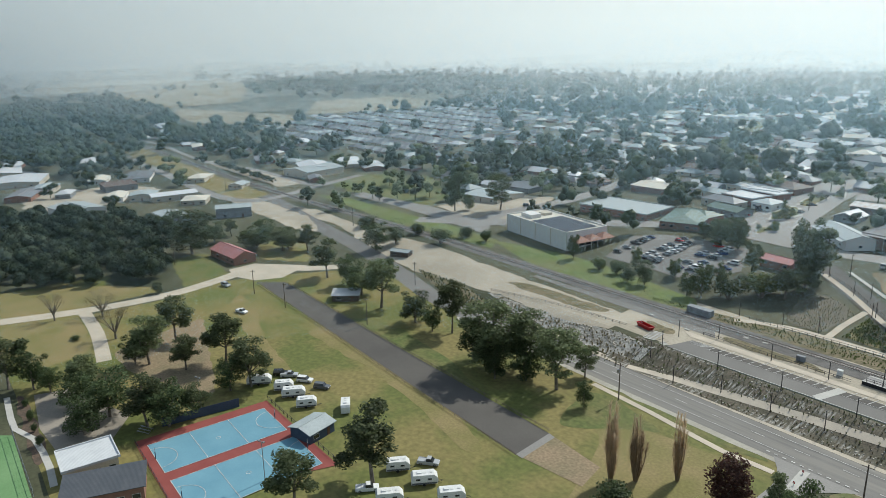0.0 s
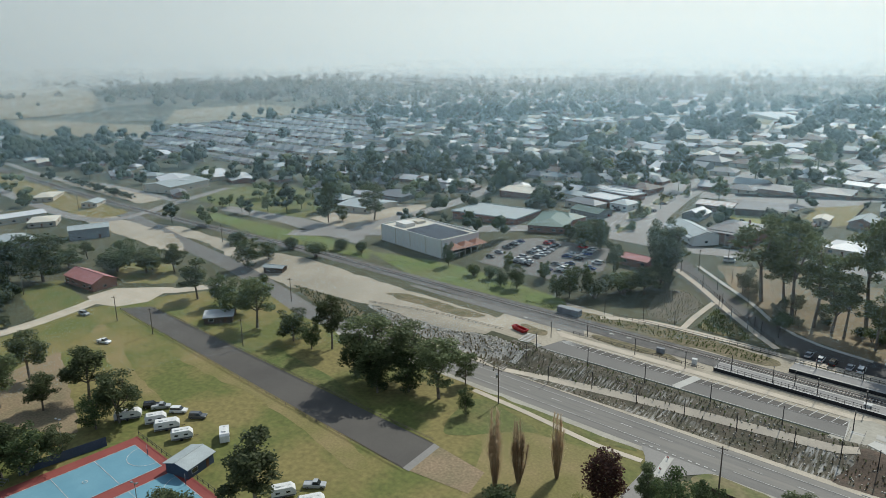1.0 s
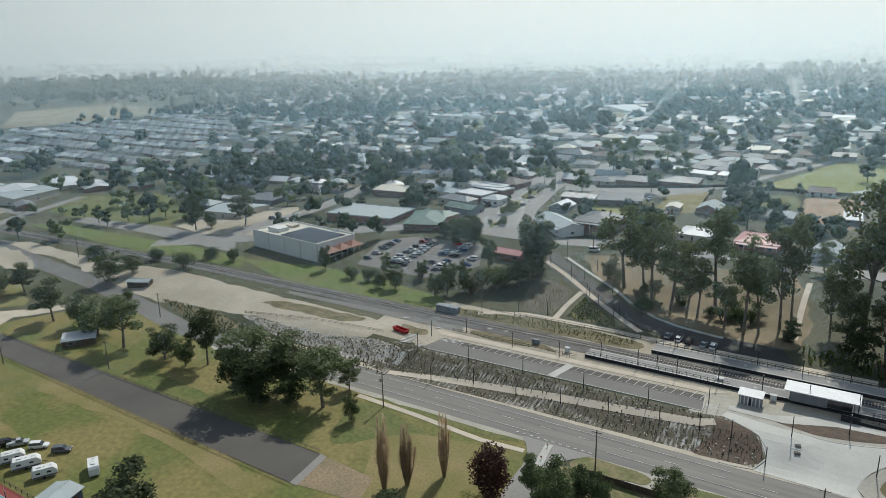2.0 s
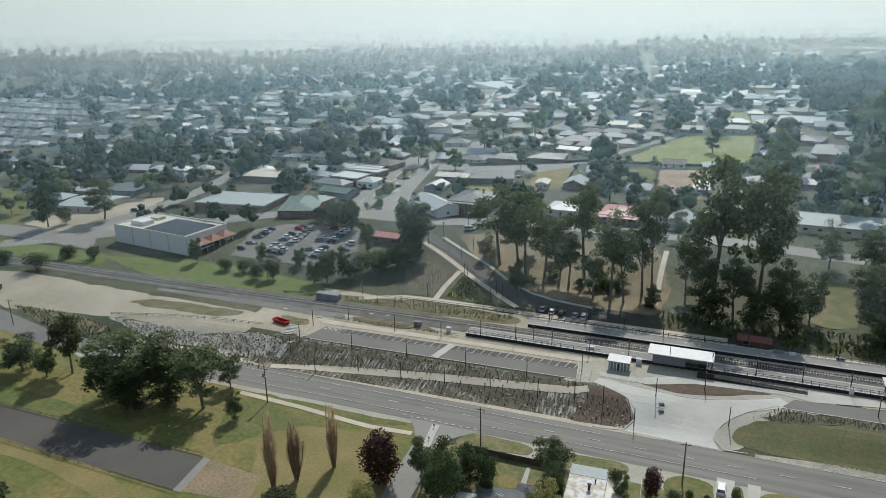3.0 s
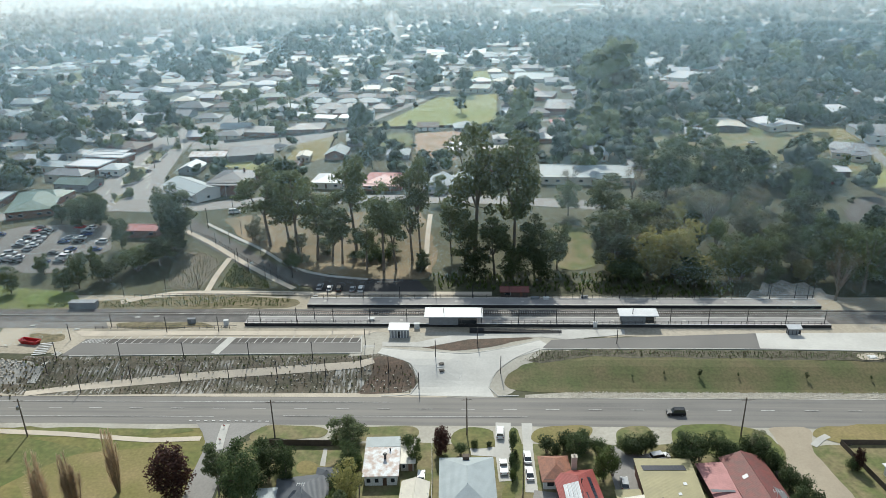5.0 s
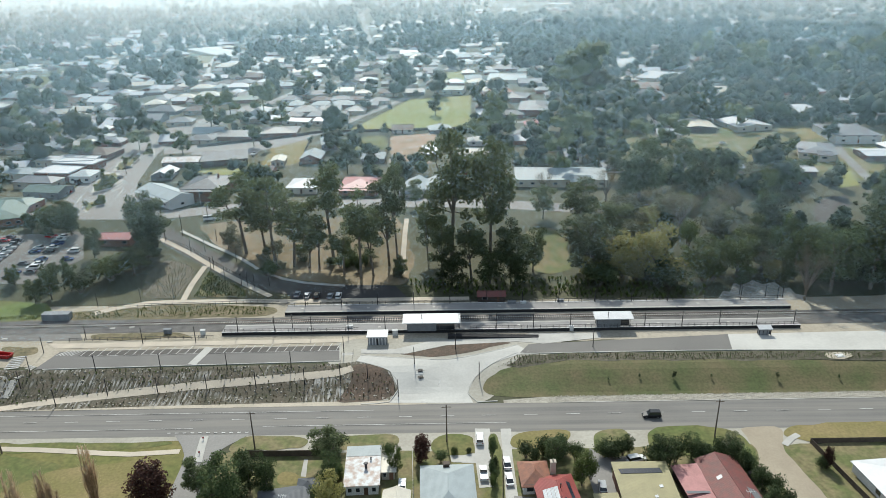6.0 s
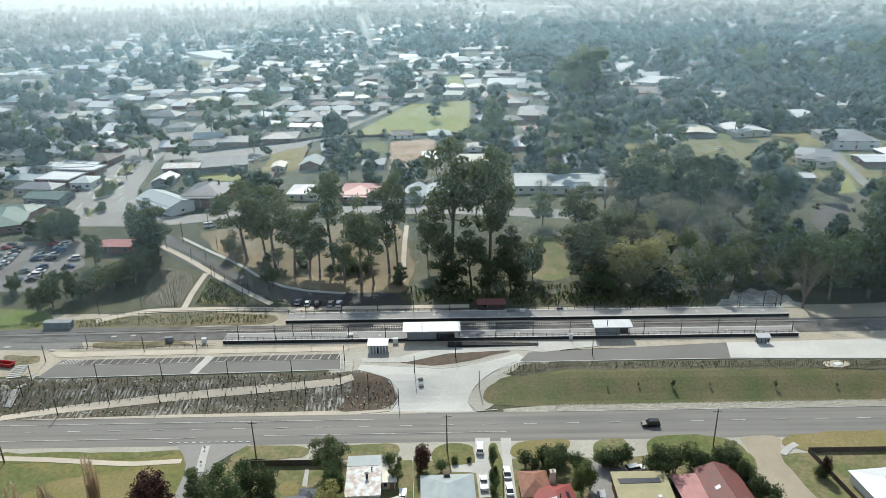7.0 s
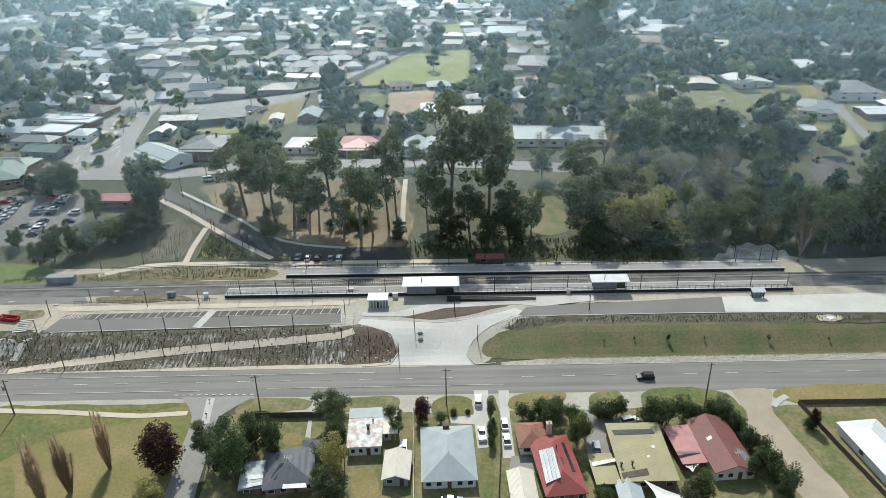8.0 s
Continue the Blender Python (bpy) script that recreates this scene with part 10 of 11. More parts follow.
fence([(-70.1, 441.5), (-37.9, 444.0), (12.7, 446.7)], 1.6, WALL["timber"], "dark paling fence round the paddock", 3.0)
fence([(-37.6, 439.1), (-34.3, 363.7)], 1.6, WALL["timber"], "dark paling fence between yards", 3.0)
fence([(-85.3, 431.6), (-81.6, 369.0)], 1.6, WALL["timber"], "dark paling fence between yards", 3.0)
fence([(-149.4, 408.1), (-109.4, 424.2), (-86.8, 438.0), (-70.6, 444.7)], 1.8, WALL["timber"], "dark paling fence along the lane", 3.0)
fence([(139.3, 331.3), (175.6, 338.1)], 1.5, WALL["timber"], "dark paling fence between gardens", 3.0)
fence([(-201.6, 172.5), (-166.2, 177.0), (-140.2, 179.3)], 1.0, FENCE_STEEL, "low post-and-wire fence above the slope", 3.0, False)
fence([(-274.3, 105.1), (-162.7, 101.8), (-109.0, 100.9)], 0.9, TIMBER, "low timber rail along the asphalt strip", 5.0, False)
fence([(-265.9, 115.1), (-182.5, 114.7), (-112.1, 115.0)], 0.9, TIMBER, "low timber rail along the asphalt strip", 5.0, False)

# ---- haze imitated by strips ----
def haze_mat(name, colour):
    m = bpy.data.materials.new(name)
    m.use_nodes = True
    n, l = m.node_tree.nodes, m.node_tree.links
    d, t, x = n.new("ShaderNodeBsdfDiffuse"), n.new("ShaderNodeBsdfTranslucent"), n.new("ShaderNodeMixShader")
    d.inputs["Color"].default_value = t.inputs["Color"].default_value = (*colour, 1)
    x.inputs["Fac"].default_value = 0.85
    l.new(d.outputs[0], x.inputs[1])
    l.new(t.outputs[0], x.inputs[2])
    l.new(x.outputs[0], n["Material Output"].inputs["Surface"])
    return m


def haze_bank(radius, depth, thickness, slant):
    """Imitated haze: fine slanting strips ringed round the camera, under a pixel apart, unevenly spaced, thinning out
    above and denser towards the north for the sun's glow, that together dim what lies behind them.
    """
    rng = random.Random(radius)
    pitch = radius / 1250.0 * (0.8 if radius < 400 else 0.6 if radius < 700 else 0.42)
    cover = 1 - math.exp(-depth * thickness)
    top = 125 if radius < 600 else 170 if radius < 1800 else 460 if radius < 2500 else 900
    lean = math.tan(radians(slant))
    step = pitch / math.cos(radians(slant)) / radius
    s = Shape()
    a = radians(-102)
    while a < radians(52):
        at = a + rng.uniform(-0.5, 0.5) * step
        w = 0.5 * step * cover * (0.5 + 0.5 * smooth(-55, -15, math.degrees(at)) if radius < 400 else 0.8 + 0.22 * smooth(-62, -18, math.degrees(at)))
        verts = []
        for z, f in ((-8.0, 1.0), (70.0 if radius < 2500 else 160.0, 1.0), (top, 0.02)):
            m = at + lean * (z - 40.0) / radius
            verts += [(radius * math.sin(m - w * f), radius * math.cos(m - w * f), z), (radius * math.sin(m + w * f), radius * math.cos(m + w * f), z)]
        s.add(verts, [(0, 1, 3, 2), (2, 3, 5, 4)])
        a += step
    return tagged(new("smoke_haze", s.mesh("smoke_haze", HAZE if radius < 1100 else PALE_HAZE, True)), "fine strips imitating pale blue haze over the land", "haze", kind="stuff")


# haze tint sits in these strip colours; the tall far rings brighten the sky
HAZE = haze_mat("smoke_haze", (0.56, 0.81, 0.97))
PALE_HAZE = haze_mat("pale_haze_strips", (0.93, 0.97, 0.97))
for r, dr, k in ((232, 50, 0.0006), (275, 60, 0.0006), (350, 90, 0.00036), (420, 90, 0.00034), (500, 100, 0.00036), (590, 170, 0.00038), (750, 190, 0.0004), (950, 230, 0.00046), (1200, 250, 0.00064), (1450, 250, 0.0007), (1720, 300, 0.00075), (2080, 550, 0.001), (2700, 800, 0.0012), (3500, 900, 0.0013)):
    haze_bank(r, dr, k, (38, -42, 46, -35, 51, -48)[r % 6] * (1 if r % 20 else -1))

# ---- far town ----
def free(x, y, margin):
    if any(inside(x, y, p) for p in OPEN_LAND):
        return False
    if any((x - a) ** 2 + (y - b) ** 2 < (margin + r * 0.75) ** 2 for a, b, r in OCCUPIED):
        return False
    for line, w in WAYS:
        for (ax, ay), (bx, by) in zip(line, line[1:]):
            n2 = (bx - ax) ** 2 + (by - ay) ** 2
            t = max(0, min(1, ((x - ax) * (bx - ax) + (y - ay) * (by - ay)) / n2))
            if math.hypot(x - ax - t * (bx - ax), y - ay - t * (by - ay)) < w / 2 + margin:
                return False
    return True


town = random.Random(5)
ESTATE = [(-876.4, 407.5), (-726.5, 340.0), (-638.6, 342.9), (-556.0, 355.0), (-561.3, 421.2), (-652.8, 523.5), (-695.7, 664.7), (-807.2, 724.1), (-918.7, 593.4), (-945.1, 473.2)]
# the large white share also stands in for sun glints on metal roofs
FAR_ROOFS = ["white", "white", "white", "pale", "pale", "pale", "grey", "grey", "grey", "dark", "dark", "brown", "cream", "cream", "green"]
far_shapes = {}
count_houses = 0


def far_house_into(shape_of, x, y, turn, w, d, roof, kind):
    """A distant house of walls and roof, joined to the others of its roof colour."""
    c, s = math.cos(radians(turn)), math.sin(radians(turn))
    z = ground_z(x, y)
    top, body = roof_shape(w, d, 2.6, min(w, d) * 0.2, kind, 0.5), Shape().box(-w / 2, -d / 2, -1.5, w / 2, d / 2, 2.6)
    for key, sh in ((("roof", roof), top), (("wall", "cream" if (int(x) % 3) else "brick"), body)):
        shape_of.setdefault(key, Shape()).add([(x + p[0] * c - p[1] * s, y + p[0] * s + p[1] * c, z + p[2]) for p in sh.v], sh.f)


woods = {"green": Shape(), "grey": Shape()}
row = 0
for yrow in range(231, 1350, 21):
    row += 1
    if row % 3 == 0:
        if 440 < yrow < 950:
            run = []
            for xs in [-540 + 8 * k for k in range(112)] + [None]:
                if xs is not None and free(xs, yrow, 5) and noise.noise(Vector((xs * 0.004, yrow * 0.01, 2.2))) > -0.22:
                    run.append((xs - 0.03 * (yrow - 345), yrow + 2.0 * math.sin(xs * 0.012)))
                else:
                    if len(run) > 8:
                        way("town_street", run[::4], 6.5, STREET, 0.18, "grey residential street between gardens", "road", 24.0)
                    run = []
        continue
    for xi in range(-960, 560, 18):
        x, y = xi + town.uniform(-3, 3) - 0.03 * (yrow - 345), yrow + town.uniform(-2.5, 2.5)
        r = math.hypot(x, y)
        ang = math.degrees(math.atan2(x, y))
        built = 0.86 if x < 60 else 0.6
        if y > 800:
            built *= 0.75
        if inside(x, y, ESTATE):
            built = 0.0
        if x < -420 and y < 420:
            built *= 0.5
        if x < -480 and y < 330:
            built = 0.0
        if y < 320:
            built = 0.75 if -480 < x < -130 and y > 240 and not (-280 < x < -120 and y < 285) else 0.0
        if y < 470 and -130 < x < 330:
            built *= 0.3 if x > -100 else 0.7
        if ang < -88 or ang > 36:
            built = 0.0
        if town.random() < built and free(x, y, 6.0) and (y > 330 or all(free(x + p, y + q, 3) for p, q in ((-9, -7), (9, -7), (9, 7), (-9, 7)))):
            roof = town.choice(FAR_ROOFS)
            w, d = town.choice(((16.0, 11.0), (14.0, 12.0), (19.0, 12.0), (13.0, 10.0)))
            turn = town.choice((0, 0, 90, 180, 8))
            kind = town.choice(("hip", "hip", "hip", "gable"))
            if r < 640 and count_houses < 280:
                count_houses += 1
                put_house(x, y, turn, w, d, 2.6, roof, town.choice(("brick", "cream", "white", "grey")), group="houses of the town", kind=kind, windows=3 if r < 480 else 2)
            else:
                far_house_into(far_shapes, x, y, turn, w, d, roof, kind)
        q = town.random()
        for _ in range(2):
            tx, ty = x + town.uniform(-11, 11), y + 10.5 + town.uniform(-3, 3)
            dense = (0.4 if x < 60 else 0.62) * (1.0 + 1.6 * noise.noise(Vector((tx * 0.012, ty * 0.012, 4.4))))
            if y > 700:
                dense = (0.5 if x < 60 else 0.7) * (1.0 + 1.4 * noise.noise(Vector((tx * 0.008, ty * 0.008, 4.4))))
            if inside(tx, ty, ESTATE):
                dense = 0.03
            if town.random() < dense and free(tx, ty, 3) and math.hypot(tx, ty) > 300 and not (ty < 320 and tx > -150):
                far_tree_into(woods[town.choice(("green", "grey"))], town, tx, ty, town.choice((3, 4, 6, 9, 11, 13, 15, 17, 20, 23)), town.uniform(1.0, 1.5), 76 if ty < 600 else 44, 0.15 if ty < 600 else 0.19)

# the new estate: close rows of dark roofs
for line, yrow in enumerate(range(340, 730, 15)):
    for xi in range(-960, -540, 16):
        x, y = xi + town.uniform(-1, 1) - (yrow - 395) * 0.06, yrow + town.uniform(-1, 1)
        if line % 3 != 2 and inside(x, y, ESTATE) and free(x, y, 5):
            w = town.uniform(12.0, 14.0)
            far_house_into(far_shapes, x, y, town.choice((0, 90)), w, 11.5, town.choice(("grey", "dark", "dark", "grey", "grey", "dark", "dark", "pale")), "hip")
            if town.random() < 0.12:
                far_tree_into(woods["green"], town, x, y + 9, town.uniform(3, 6), 1.3, 30, 0.15)
    if line % 3 == 2:
        xs = [xi for xi in range(-960, -540, 8) if inside(xi, yrow, ESTATE)]
        if len(xs) > 6:
            drape("estate_street", ribbon_outline([(xs[0], yrow), (xs[-1], yrow)], 6.0), STREET, 0.25, "grey street between close rows of houses", "road")

def join_far_houses(shapes):
    for (what, key), sh in shapes.items():
        ob = new("far_houses", sh.mesh("far_houses", ROOF[key] if what == "roof" else WALL[key]))
        tagged(ob, ("%s roofs of distant town houses" % ROOF_WORD[key]) if what == "roof" else "%s walls of distant town houses" % WALL_WORD[key], "houses", kind="stuff")


join_far_houses(far_shapes)
far_shapes_late = {}

# gardens and shrubs between the nearer houses
for _ in range(2300):
    x, y = town.uniform(-520, 340), town.uniform(216, 520)
    if math.hypot(x, y) > 335 and free(x, y, 2.5) and noise.noise(Vector((x * 0.02, y * 0.02, 7.7))) > -0.18 and not (y < 262 and x < -60) and not (y < 300 and x < -300):
        far_tree_into(woods[town.choice(("green", "grey"))], town, x, y, town.choice((1.5, 2, 3, 3, 4, 6, 8, 10, 13)), 1.4, 60, 0.14)
# bushland beyond the works
BUSHLAND = [
    ([(-611.1, 22.4), (-1279.7, 63.7), (-1589.1, 136.8), (-1681.9, 205.9), (-1297.4, 273.2), (-923.6, 223.5), (-704.7, 165.1), (-624.1, 127.0), (-621.3, 90.8), (-717.0, 79.6), (-666.7, 56.8)], 640),
    ([(-1297.4, 273.2), (-1887.5, 315.3), (-1723.7, 439.4), (-1098.0, 316.5), (-818.6, 245.9), (-814.3, 213.6), (-923.6, 223.5)], 200),
    ([(-1616.9, 587.1), (-1329.4, 644.4), (-1196.7, 774.8), (-1211.5, 926.7), (-1057.8, 1106.4), (-1190, 1260), (-1480, 1060), (-1640, 900), (-1800, 660)], 1000),
    ([(-768.1, 212.4), (-704.9, 227.0), (-553.6, 232.8), (-647.7, 285.5), (-887.3, 302.5), (-891.2, 254.9)], 70),
    ([(-2384.3, 1737.9), (-1890.8, 1708.5), (-2478.5, 2221.9), (-2740.3, 2030.9)], 200),
    ([(-520.2, 1501.1), (-384.6, 1731.4), (-188.5, 1302.0), (-57.5, 1310.9), (-83.1, 1831.7), (-750.2, 2165.6)], 260),
    ([(53.5, 630.7), (440.3, 696.3), (659.1, 1058.7), (99.2, 1175.4)], 420),
    ([(68.5, 409.8), (300.7, 463.4), (417.5, 658.4), (102.4, 625.0)], 260),
    ([(-970.9, 1593.7), (-165.8, 1126.1), (-266.3, 1840.8), (-1522.6, 2527.6)], 260),
]
for outline, number in BUSHLAND:
    xs, ys = [p[0] for p in outline], [p[1] for p in outline]
    done, tries = 0, 0
    while done < number and tries < number * 12:
        tries += 1
        x, y = town.uniform(min(xs), max(xs)), town.uniform(min(ys), max(ys))
        if inside(x, y, outline) and free(x, y, 4):
            done += 1
            far_tree_into(woods[town.choice(("green", "grey"))], town, x, y, town.uniform(9, 18), 1.5, 80, 0.14)
for k in range(22):
    f = k / 21
    ax, ay = (-611.2, 207.9)
    bx, by = (-488.9, 205.6)
    plant("bush", ax + (bx - ax) * f, ay + (by - ay) * f, 5.0 + 0.8 * math.sin(k * 2.1), 2.0, "hedge beside the track")
# single houses scattered in the bush and along the far road
for outline, number in (([(-988.8, 205.3), (-1029.9, 265.5), (-818.6, 245.9), (-768.1, 212.4), (-889.6, 214.9)], 12), ([(-754.8, 225.9), (-570.0, 260.9), (-605.4, 300.7), (-833.2, 311.0), (-880.5, 265.2)], 34), ([(-727.0, 46.1), (-680.2, 74.8), (-631.5, 68.4), (-641.8, 39.0)], 4)):
    xs, ys = [p[0] for p in outline], [p[1] for p in outline]
    for _ in range(number * 3):
        x, y = town.uniform(min(xs), max(xs)), town.uniform(min(ys), max(ys))
        if inside(x, y, outline) and free(x, y, 8):
            OCCUPIED.append((x, y, 9))
            far_house_into(far_shapes_late, x, y, town.choice((0, 90, 30)), 14.0, 10.0, town.choice(("white", "pale", "grey", "cream", "dark")), town.choice(("hip", "gable")))
join_far_houses(far_shapes_late)

# wooded ridge behind the town, with pale roofs among the trees
for _ in range(2300):
    a, r = radians(town.uniform(-62, 40)), town.uniform(1420, 2060)
    x, y = r * math.sin(a), r * math.cos(a)
    if noise.noise(Vector((x * 0.004, y * 0.004, 6.2))) > -0.12 and free(x, y, 6):
        far_tree_into(woods[town.choice(("green", "grey"))], town, x, y, town.uniform(10, 19), 1.5)
ridge_roofs = {}
for _ in range(420):
    a, r = radians(town.uniform(-52, 34)), town.uniform(1050, 2000)
    x, y = r * math.sin(a), r * math.cos(a)
    if noise.noise(Vector((x * 0.004, y * 0.004, 6.2))) < 0.12 and free(x, y, 8):
        far_house_into(ridge_roofs, x, y, town.choice((0, 0, 90)), town.uniform(15, 22), 12.0, town.choice(("white", "white", "pale", "cream", "grey")), "hip")
join_far_houses(ridge_roofs)
for x, y in ((-2050, 400), (-2020, 420), (-1990, 415), (-2150, 520), (-1950, 520), (-1920, 540), (-1890, 550), (-1850, 530), (-1830, 560), (-2250, 480), (-1600, 430), (-1500, 480), (-1700, 590)):
    far_tree_into(woods["grey"], town, x, y, town.uniform(12, 18), 1.5)

# woods and single trees out to the horizon
for _ in range(2600):
    a, r = radians(town.uniform(-92, 38)), 700 + 2900 * town.random() ** 1.3
    x, y = r * math.sin(a), r * math.cos(a)
    clump = noise.noise(Vector((x * 0.0022, y * 0.0022, 3.1)))
    if (r > 1150 or x < -700 or x > 420) and clump > -0.3 and free(x, y, 8) and not (x < -540 and 250 < y < 720 and x > -1000):
        far_tree_into(woods["grey" if clump > 0.15 else "green"], town, x, y, town.uniform(10, 20) * (1 + r / 6000), 1.3, 50)
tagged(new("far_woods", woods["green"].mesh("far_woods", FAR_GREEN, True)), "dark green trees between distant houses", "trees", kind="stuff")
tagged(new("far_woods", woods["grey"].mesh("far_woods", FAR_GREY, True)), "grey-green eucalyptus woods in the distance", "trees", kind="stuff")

# ---- planting and stones ----
def tufts(name, outline, spacing, height, leaf, seed, label, keep=0.85):
    """Small plants set over a bed."""
    rng = random.Random(seed)
    s = Shape()
    xs, ys = [p[0] for p in outline], [p[1] for p in outline]
    x = min(xs)
    while x < max(xs):
        y = min(ys)
        while y < max(ys):
            px, py = x + rng.uniform(-0.35, 0.35) * spacing, y + rng.uniform(-0.35, 0.35) * spacing
            if rng.random() < keep and inside(px, py, outline):
                h = height * rng.uniform(0.5, 1.3)
                z = ground_z(px, py) + 0.1
                for _ in range(9):
                    a, lean = rng.uniform(0, 6.28), rng.uniform(0.15, 0.6) * h
                    w = rng.uniform(0.08, 0.2) * h
                    q = Vector((px + math.cos(a) * lean, py + math.sin(a) * lean, z + h * rng.uniform(0.6, 1.0)))
                    u = Vector((-math.sin(a), math.cos(a), 0)) * w
                    p = Vector((px, py, z - 0.05))
                    s.add([p - u, p + u, q + u * 0.8, q - u * 0.8], [(0, 1, 2, 3)])
            y += spacing
        x += spacing
    return tagged(new(name, s.mesh(name, leaf)), label, "plants", kind="stuff")


BANK_A = [(-132.2, 174.8), (-119.0, 174.8), (-33.7, 176.2), (-27.3, 177.3), (-33.4, 173.4), (-52.5, 171.3), (-80.8, 168.6), (-111.2, 164.7), (-125.3, 161.7)]
BANK_B = [(-115.2, 160.4), (-80.4, 167.1), (-52.2, 169.8), (-28.3, 172.0), (-18.7, 172.3), (-16.1, 166.9), (-18.4, 163.0), (-78.4, 161.4), (-114.9, 159.9)]
BANK_C = [(18.4, 180.3), (32.7, 180.5), (126.7, 179.6), (146.4, 179.0), (142.9, 173.6), (124.1, 175.2), (32.2, 177.4), (12.3, 175.2)]
tufts("bank_plants", BANK_A, 1.2, 0.5, SAGE_LEAF, 1, "rows of young grey-green plants on the bank", 0.65)
tufts("bank_plants", BANK_A, 2.0, 0.6, BROADLEAF, 21, "young green plants on the bank", 0.5)
tufts("bank_plants", BANK_B, 1.2, 0.45, DRY_PLANT, 2, "brown young plants on the bank", 0.6)
tufts("bank_plants", BANK_B, 1.8, 0.5, EUCALYPT, 3, "young dark green plants on the bank", 0.4)
tufts("bank_plants", BANK_C, 0.75, 0.42, EUCALYPT, 4, "rows of young dark green plants on the bank", 0.95)
tufts("bank_plants", BANK_C, 1.6, 0.5, DRY_PLANT, 14, "dry brown plants on the bank", 0.7)
tufts("bed_plants", [(-110.6, 223.7), (-115.0, 241.3), (-111.0, 253.4), (-95.7, 243.3), (-97.2, 231.6), (-97.7, 221.2)], 1.0, 0.5, SAGE_LEAF, 5, "rows of young grey-green plants", 0.7)
tufts("bed_plants", [(-91.3, 223.1), (-92.0, 242.0), (-75.8, 228.9), (-72.2, 222.5)], 0.9, 0.8, BROADLEAF, 6, "weedy green plants on the bank", 0.85)
tufts("slope_plants", [(-199.5, 170.8), (-159.0, 169.6), (-139.1, 173.8), (-126.5, 173.4), (-125.5, 159.0), (-147.1, 159.8), (-179.0, 161.3)], 1.3, 0.8, DRY_PLANT, 7, "dry brown plants on the rocky slope", 0.7)
tufts("verge_weeds", [(-245.8, 167.8), (-215.8, 169.5), (-191.7, 164.1), (-151.5, 161.8), (-126.6, 157.7), (-147.6, 157.7), (-184.3, 155.0), (-214.9, 157.3)], 1.2, 0.9, EUCALYPT, 8, "rough weeds beside the road", 0.7)
tufts("verge_weeds", [(-421.3, 207.3), (-331.0, 211.4), (-253.1, 216.6), (-181.1, 220.8), (-138.2, 214.4), (-133.6, 209.2), (-171.0, 207.0), (-236.0, 205.4), (-315.2, 201.1)], 1.2, 0.35, DARK_LEAF, 9, "green weeds on the railway bank", 0.4)
tufts("verge_weeds", [(-152.4, 209.0), (-121.4, 212.1), (-92.2, 216.7), (-62.1, 213.6), (-64.8, 208.7), (-150.9, 206.5)], 0.9, 0.55, BROADLEAF, 10, "rough weeds behind the track", 0.7)
tufts("verge_weeds", [(-16.8, 232.6), (41.1, 233.8), (90.0, 226.0), (84.5, 215.4), (19.3, 220.5), (-12.3, 222.8)], 1.7, 1.3, BROADLEAF, 12, "weedy growth behind the platform", 0.75)


def stones(name, count, place_one, size, label, seed):
    rng = random.Random(seed)
    s = Shape()
    for _ in range(count):
        x, y = place_one(rng)
        z = ground_z(x, y) + 0.1
        r = size * rng.uniform(0.5, 1.4)
        a = rng.uniform(0, 1.57)
        top = [(math.cos(a + k * 1.257) * r * rng.uniform(0.7, 1.1), math.sin(a + k * 1.257) * r * rng.uniform(0.7, 1.1)) for k in range(5)]
        s.add([(x + p, y + q, z - 0.1) for p, q in top] + [(x + p * 0.6, y + q * 0.6, z + r * 0.6) for p, q in top], [(5, 6, 7, 8, 9)] + [(k, (k + 1) % 5, 5 + (k + 1) % 5, 5 + k) for k in range(5)])
    return tagged(new(name, s.mesh(name, WHITE_ROCK)), label, "stones", kind="stuff")


def in_bed(outline):
    xs, ys = [p[0] for p in outline], [p[1] for p in outline]

    def pick(rng):
        while True:
            x, y = rng.uniform(min(xs), max(xs)), rng.uniform(min(ys), max(ys))
            if inside(x, y, outline):
                return x, y
    return pick


def road_edge(rng):
    x = rng.uniform(26, 180)
    return x, 160.7 + 0.0054 * (x - 14) + rng.uniform(0, 2.9)


SLOPE = [(-199.5, 170.8), (-159.0, 169.6), (-139.1, 173.8), (-130.3, 172.8), (-133.9, 166.3), (-154.5, 164.9), (-184.6, 166.3)]
stones("edge_stones", 4200, road_edge, 0.2, "band of pale crushed stones beside the road", 1)
stones("bank_stones", 220, in_bed(BANK_A), 0.3, "pale stones among the bank planting", 2)
stones("bank_stones", 160, in_bed(BANK_B), 0.3, "pale stones among the bank planting", 3)
stones("slope_stones", 700, in_bed(SLOPE), 0.35, "pale rocks on the slope below the sandy ground", 4)

# ---- forecourt and street details ----
line_marks("forecourt_mark", [((-10.3, 173.9), (-12.4, 169.5)), ((-9.2, 169.6), (-4.9, 175.3)), ((-4.9, 167.9), (-4.0, 170.4)), ((-11.4, 173.0), (-8.7, 173.2)), ((-11.2, 171.8), (-9.0, 171.9)), ((-10.9, 170.6), (-9.2, 170.7))], 0.2, "white painted lines on the forecourt")
for x, y in ((-9.9, 173.0), (-9.7, 170.7)):
    box = Shape().box(-0.7, -0.6, 0.0, 0.7, 0.6, 0.16).box(-0.5, -0.4, 0.16, 0.5, 0.4, 0.24)
    ob = new("traffic_island", box.mesh("traffic_island", DARK_ASPHALT))
    ob.matrix_basis = stand(x, y, 12, lift=0.12)
    tagged(ob, "small dark paved traffic island on the forecourt", "traffic island")
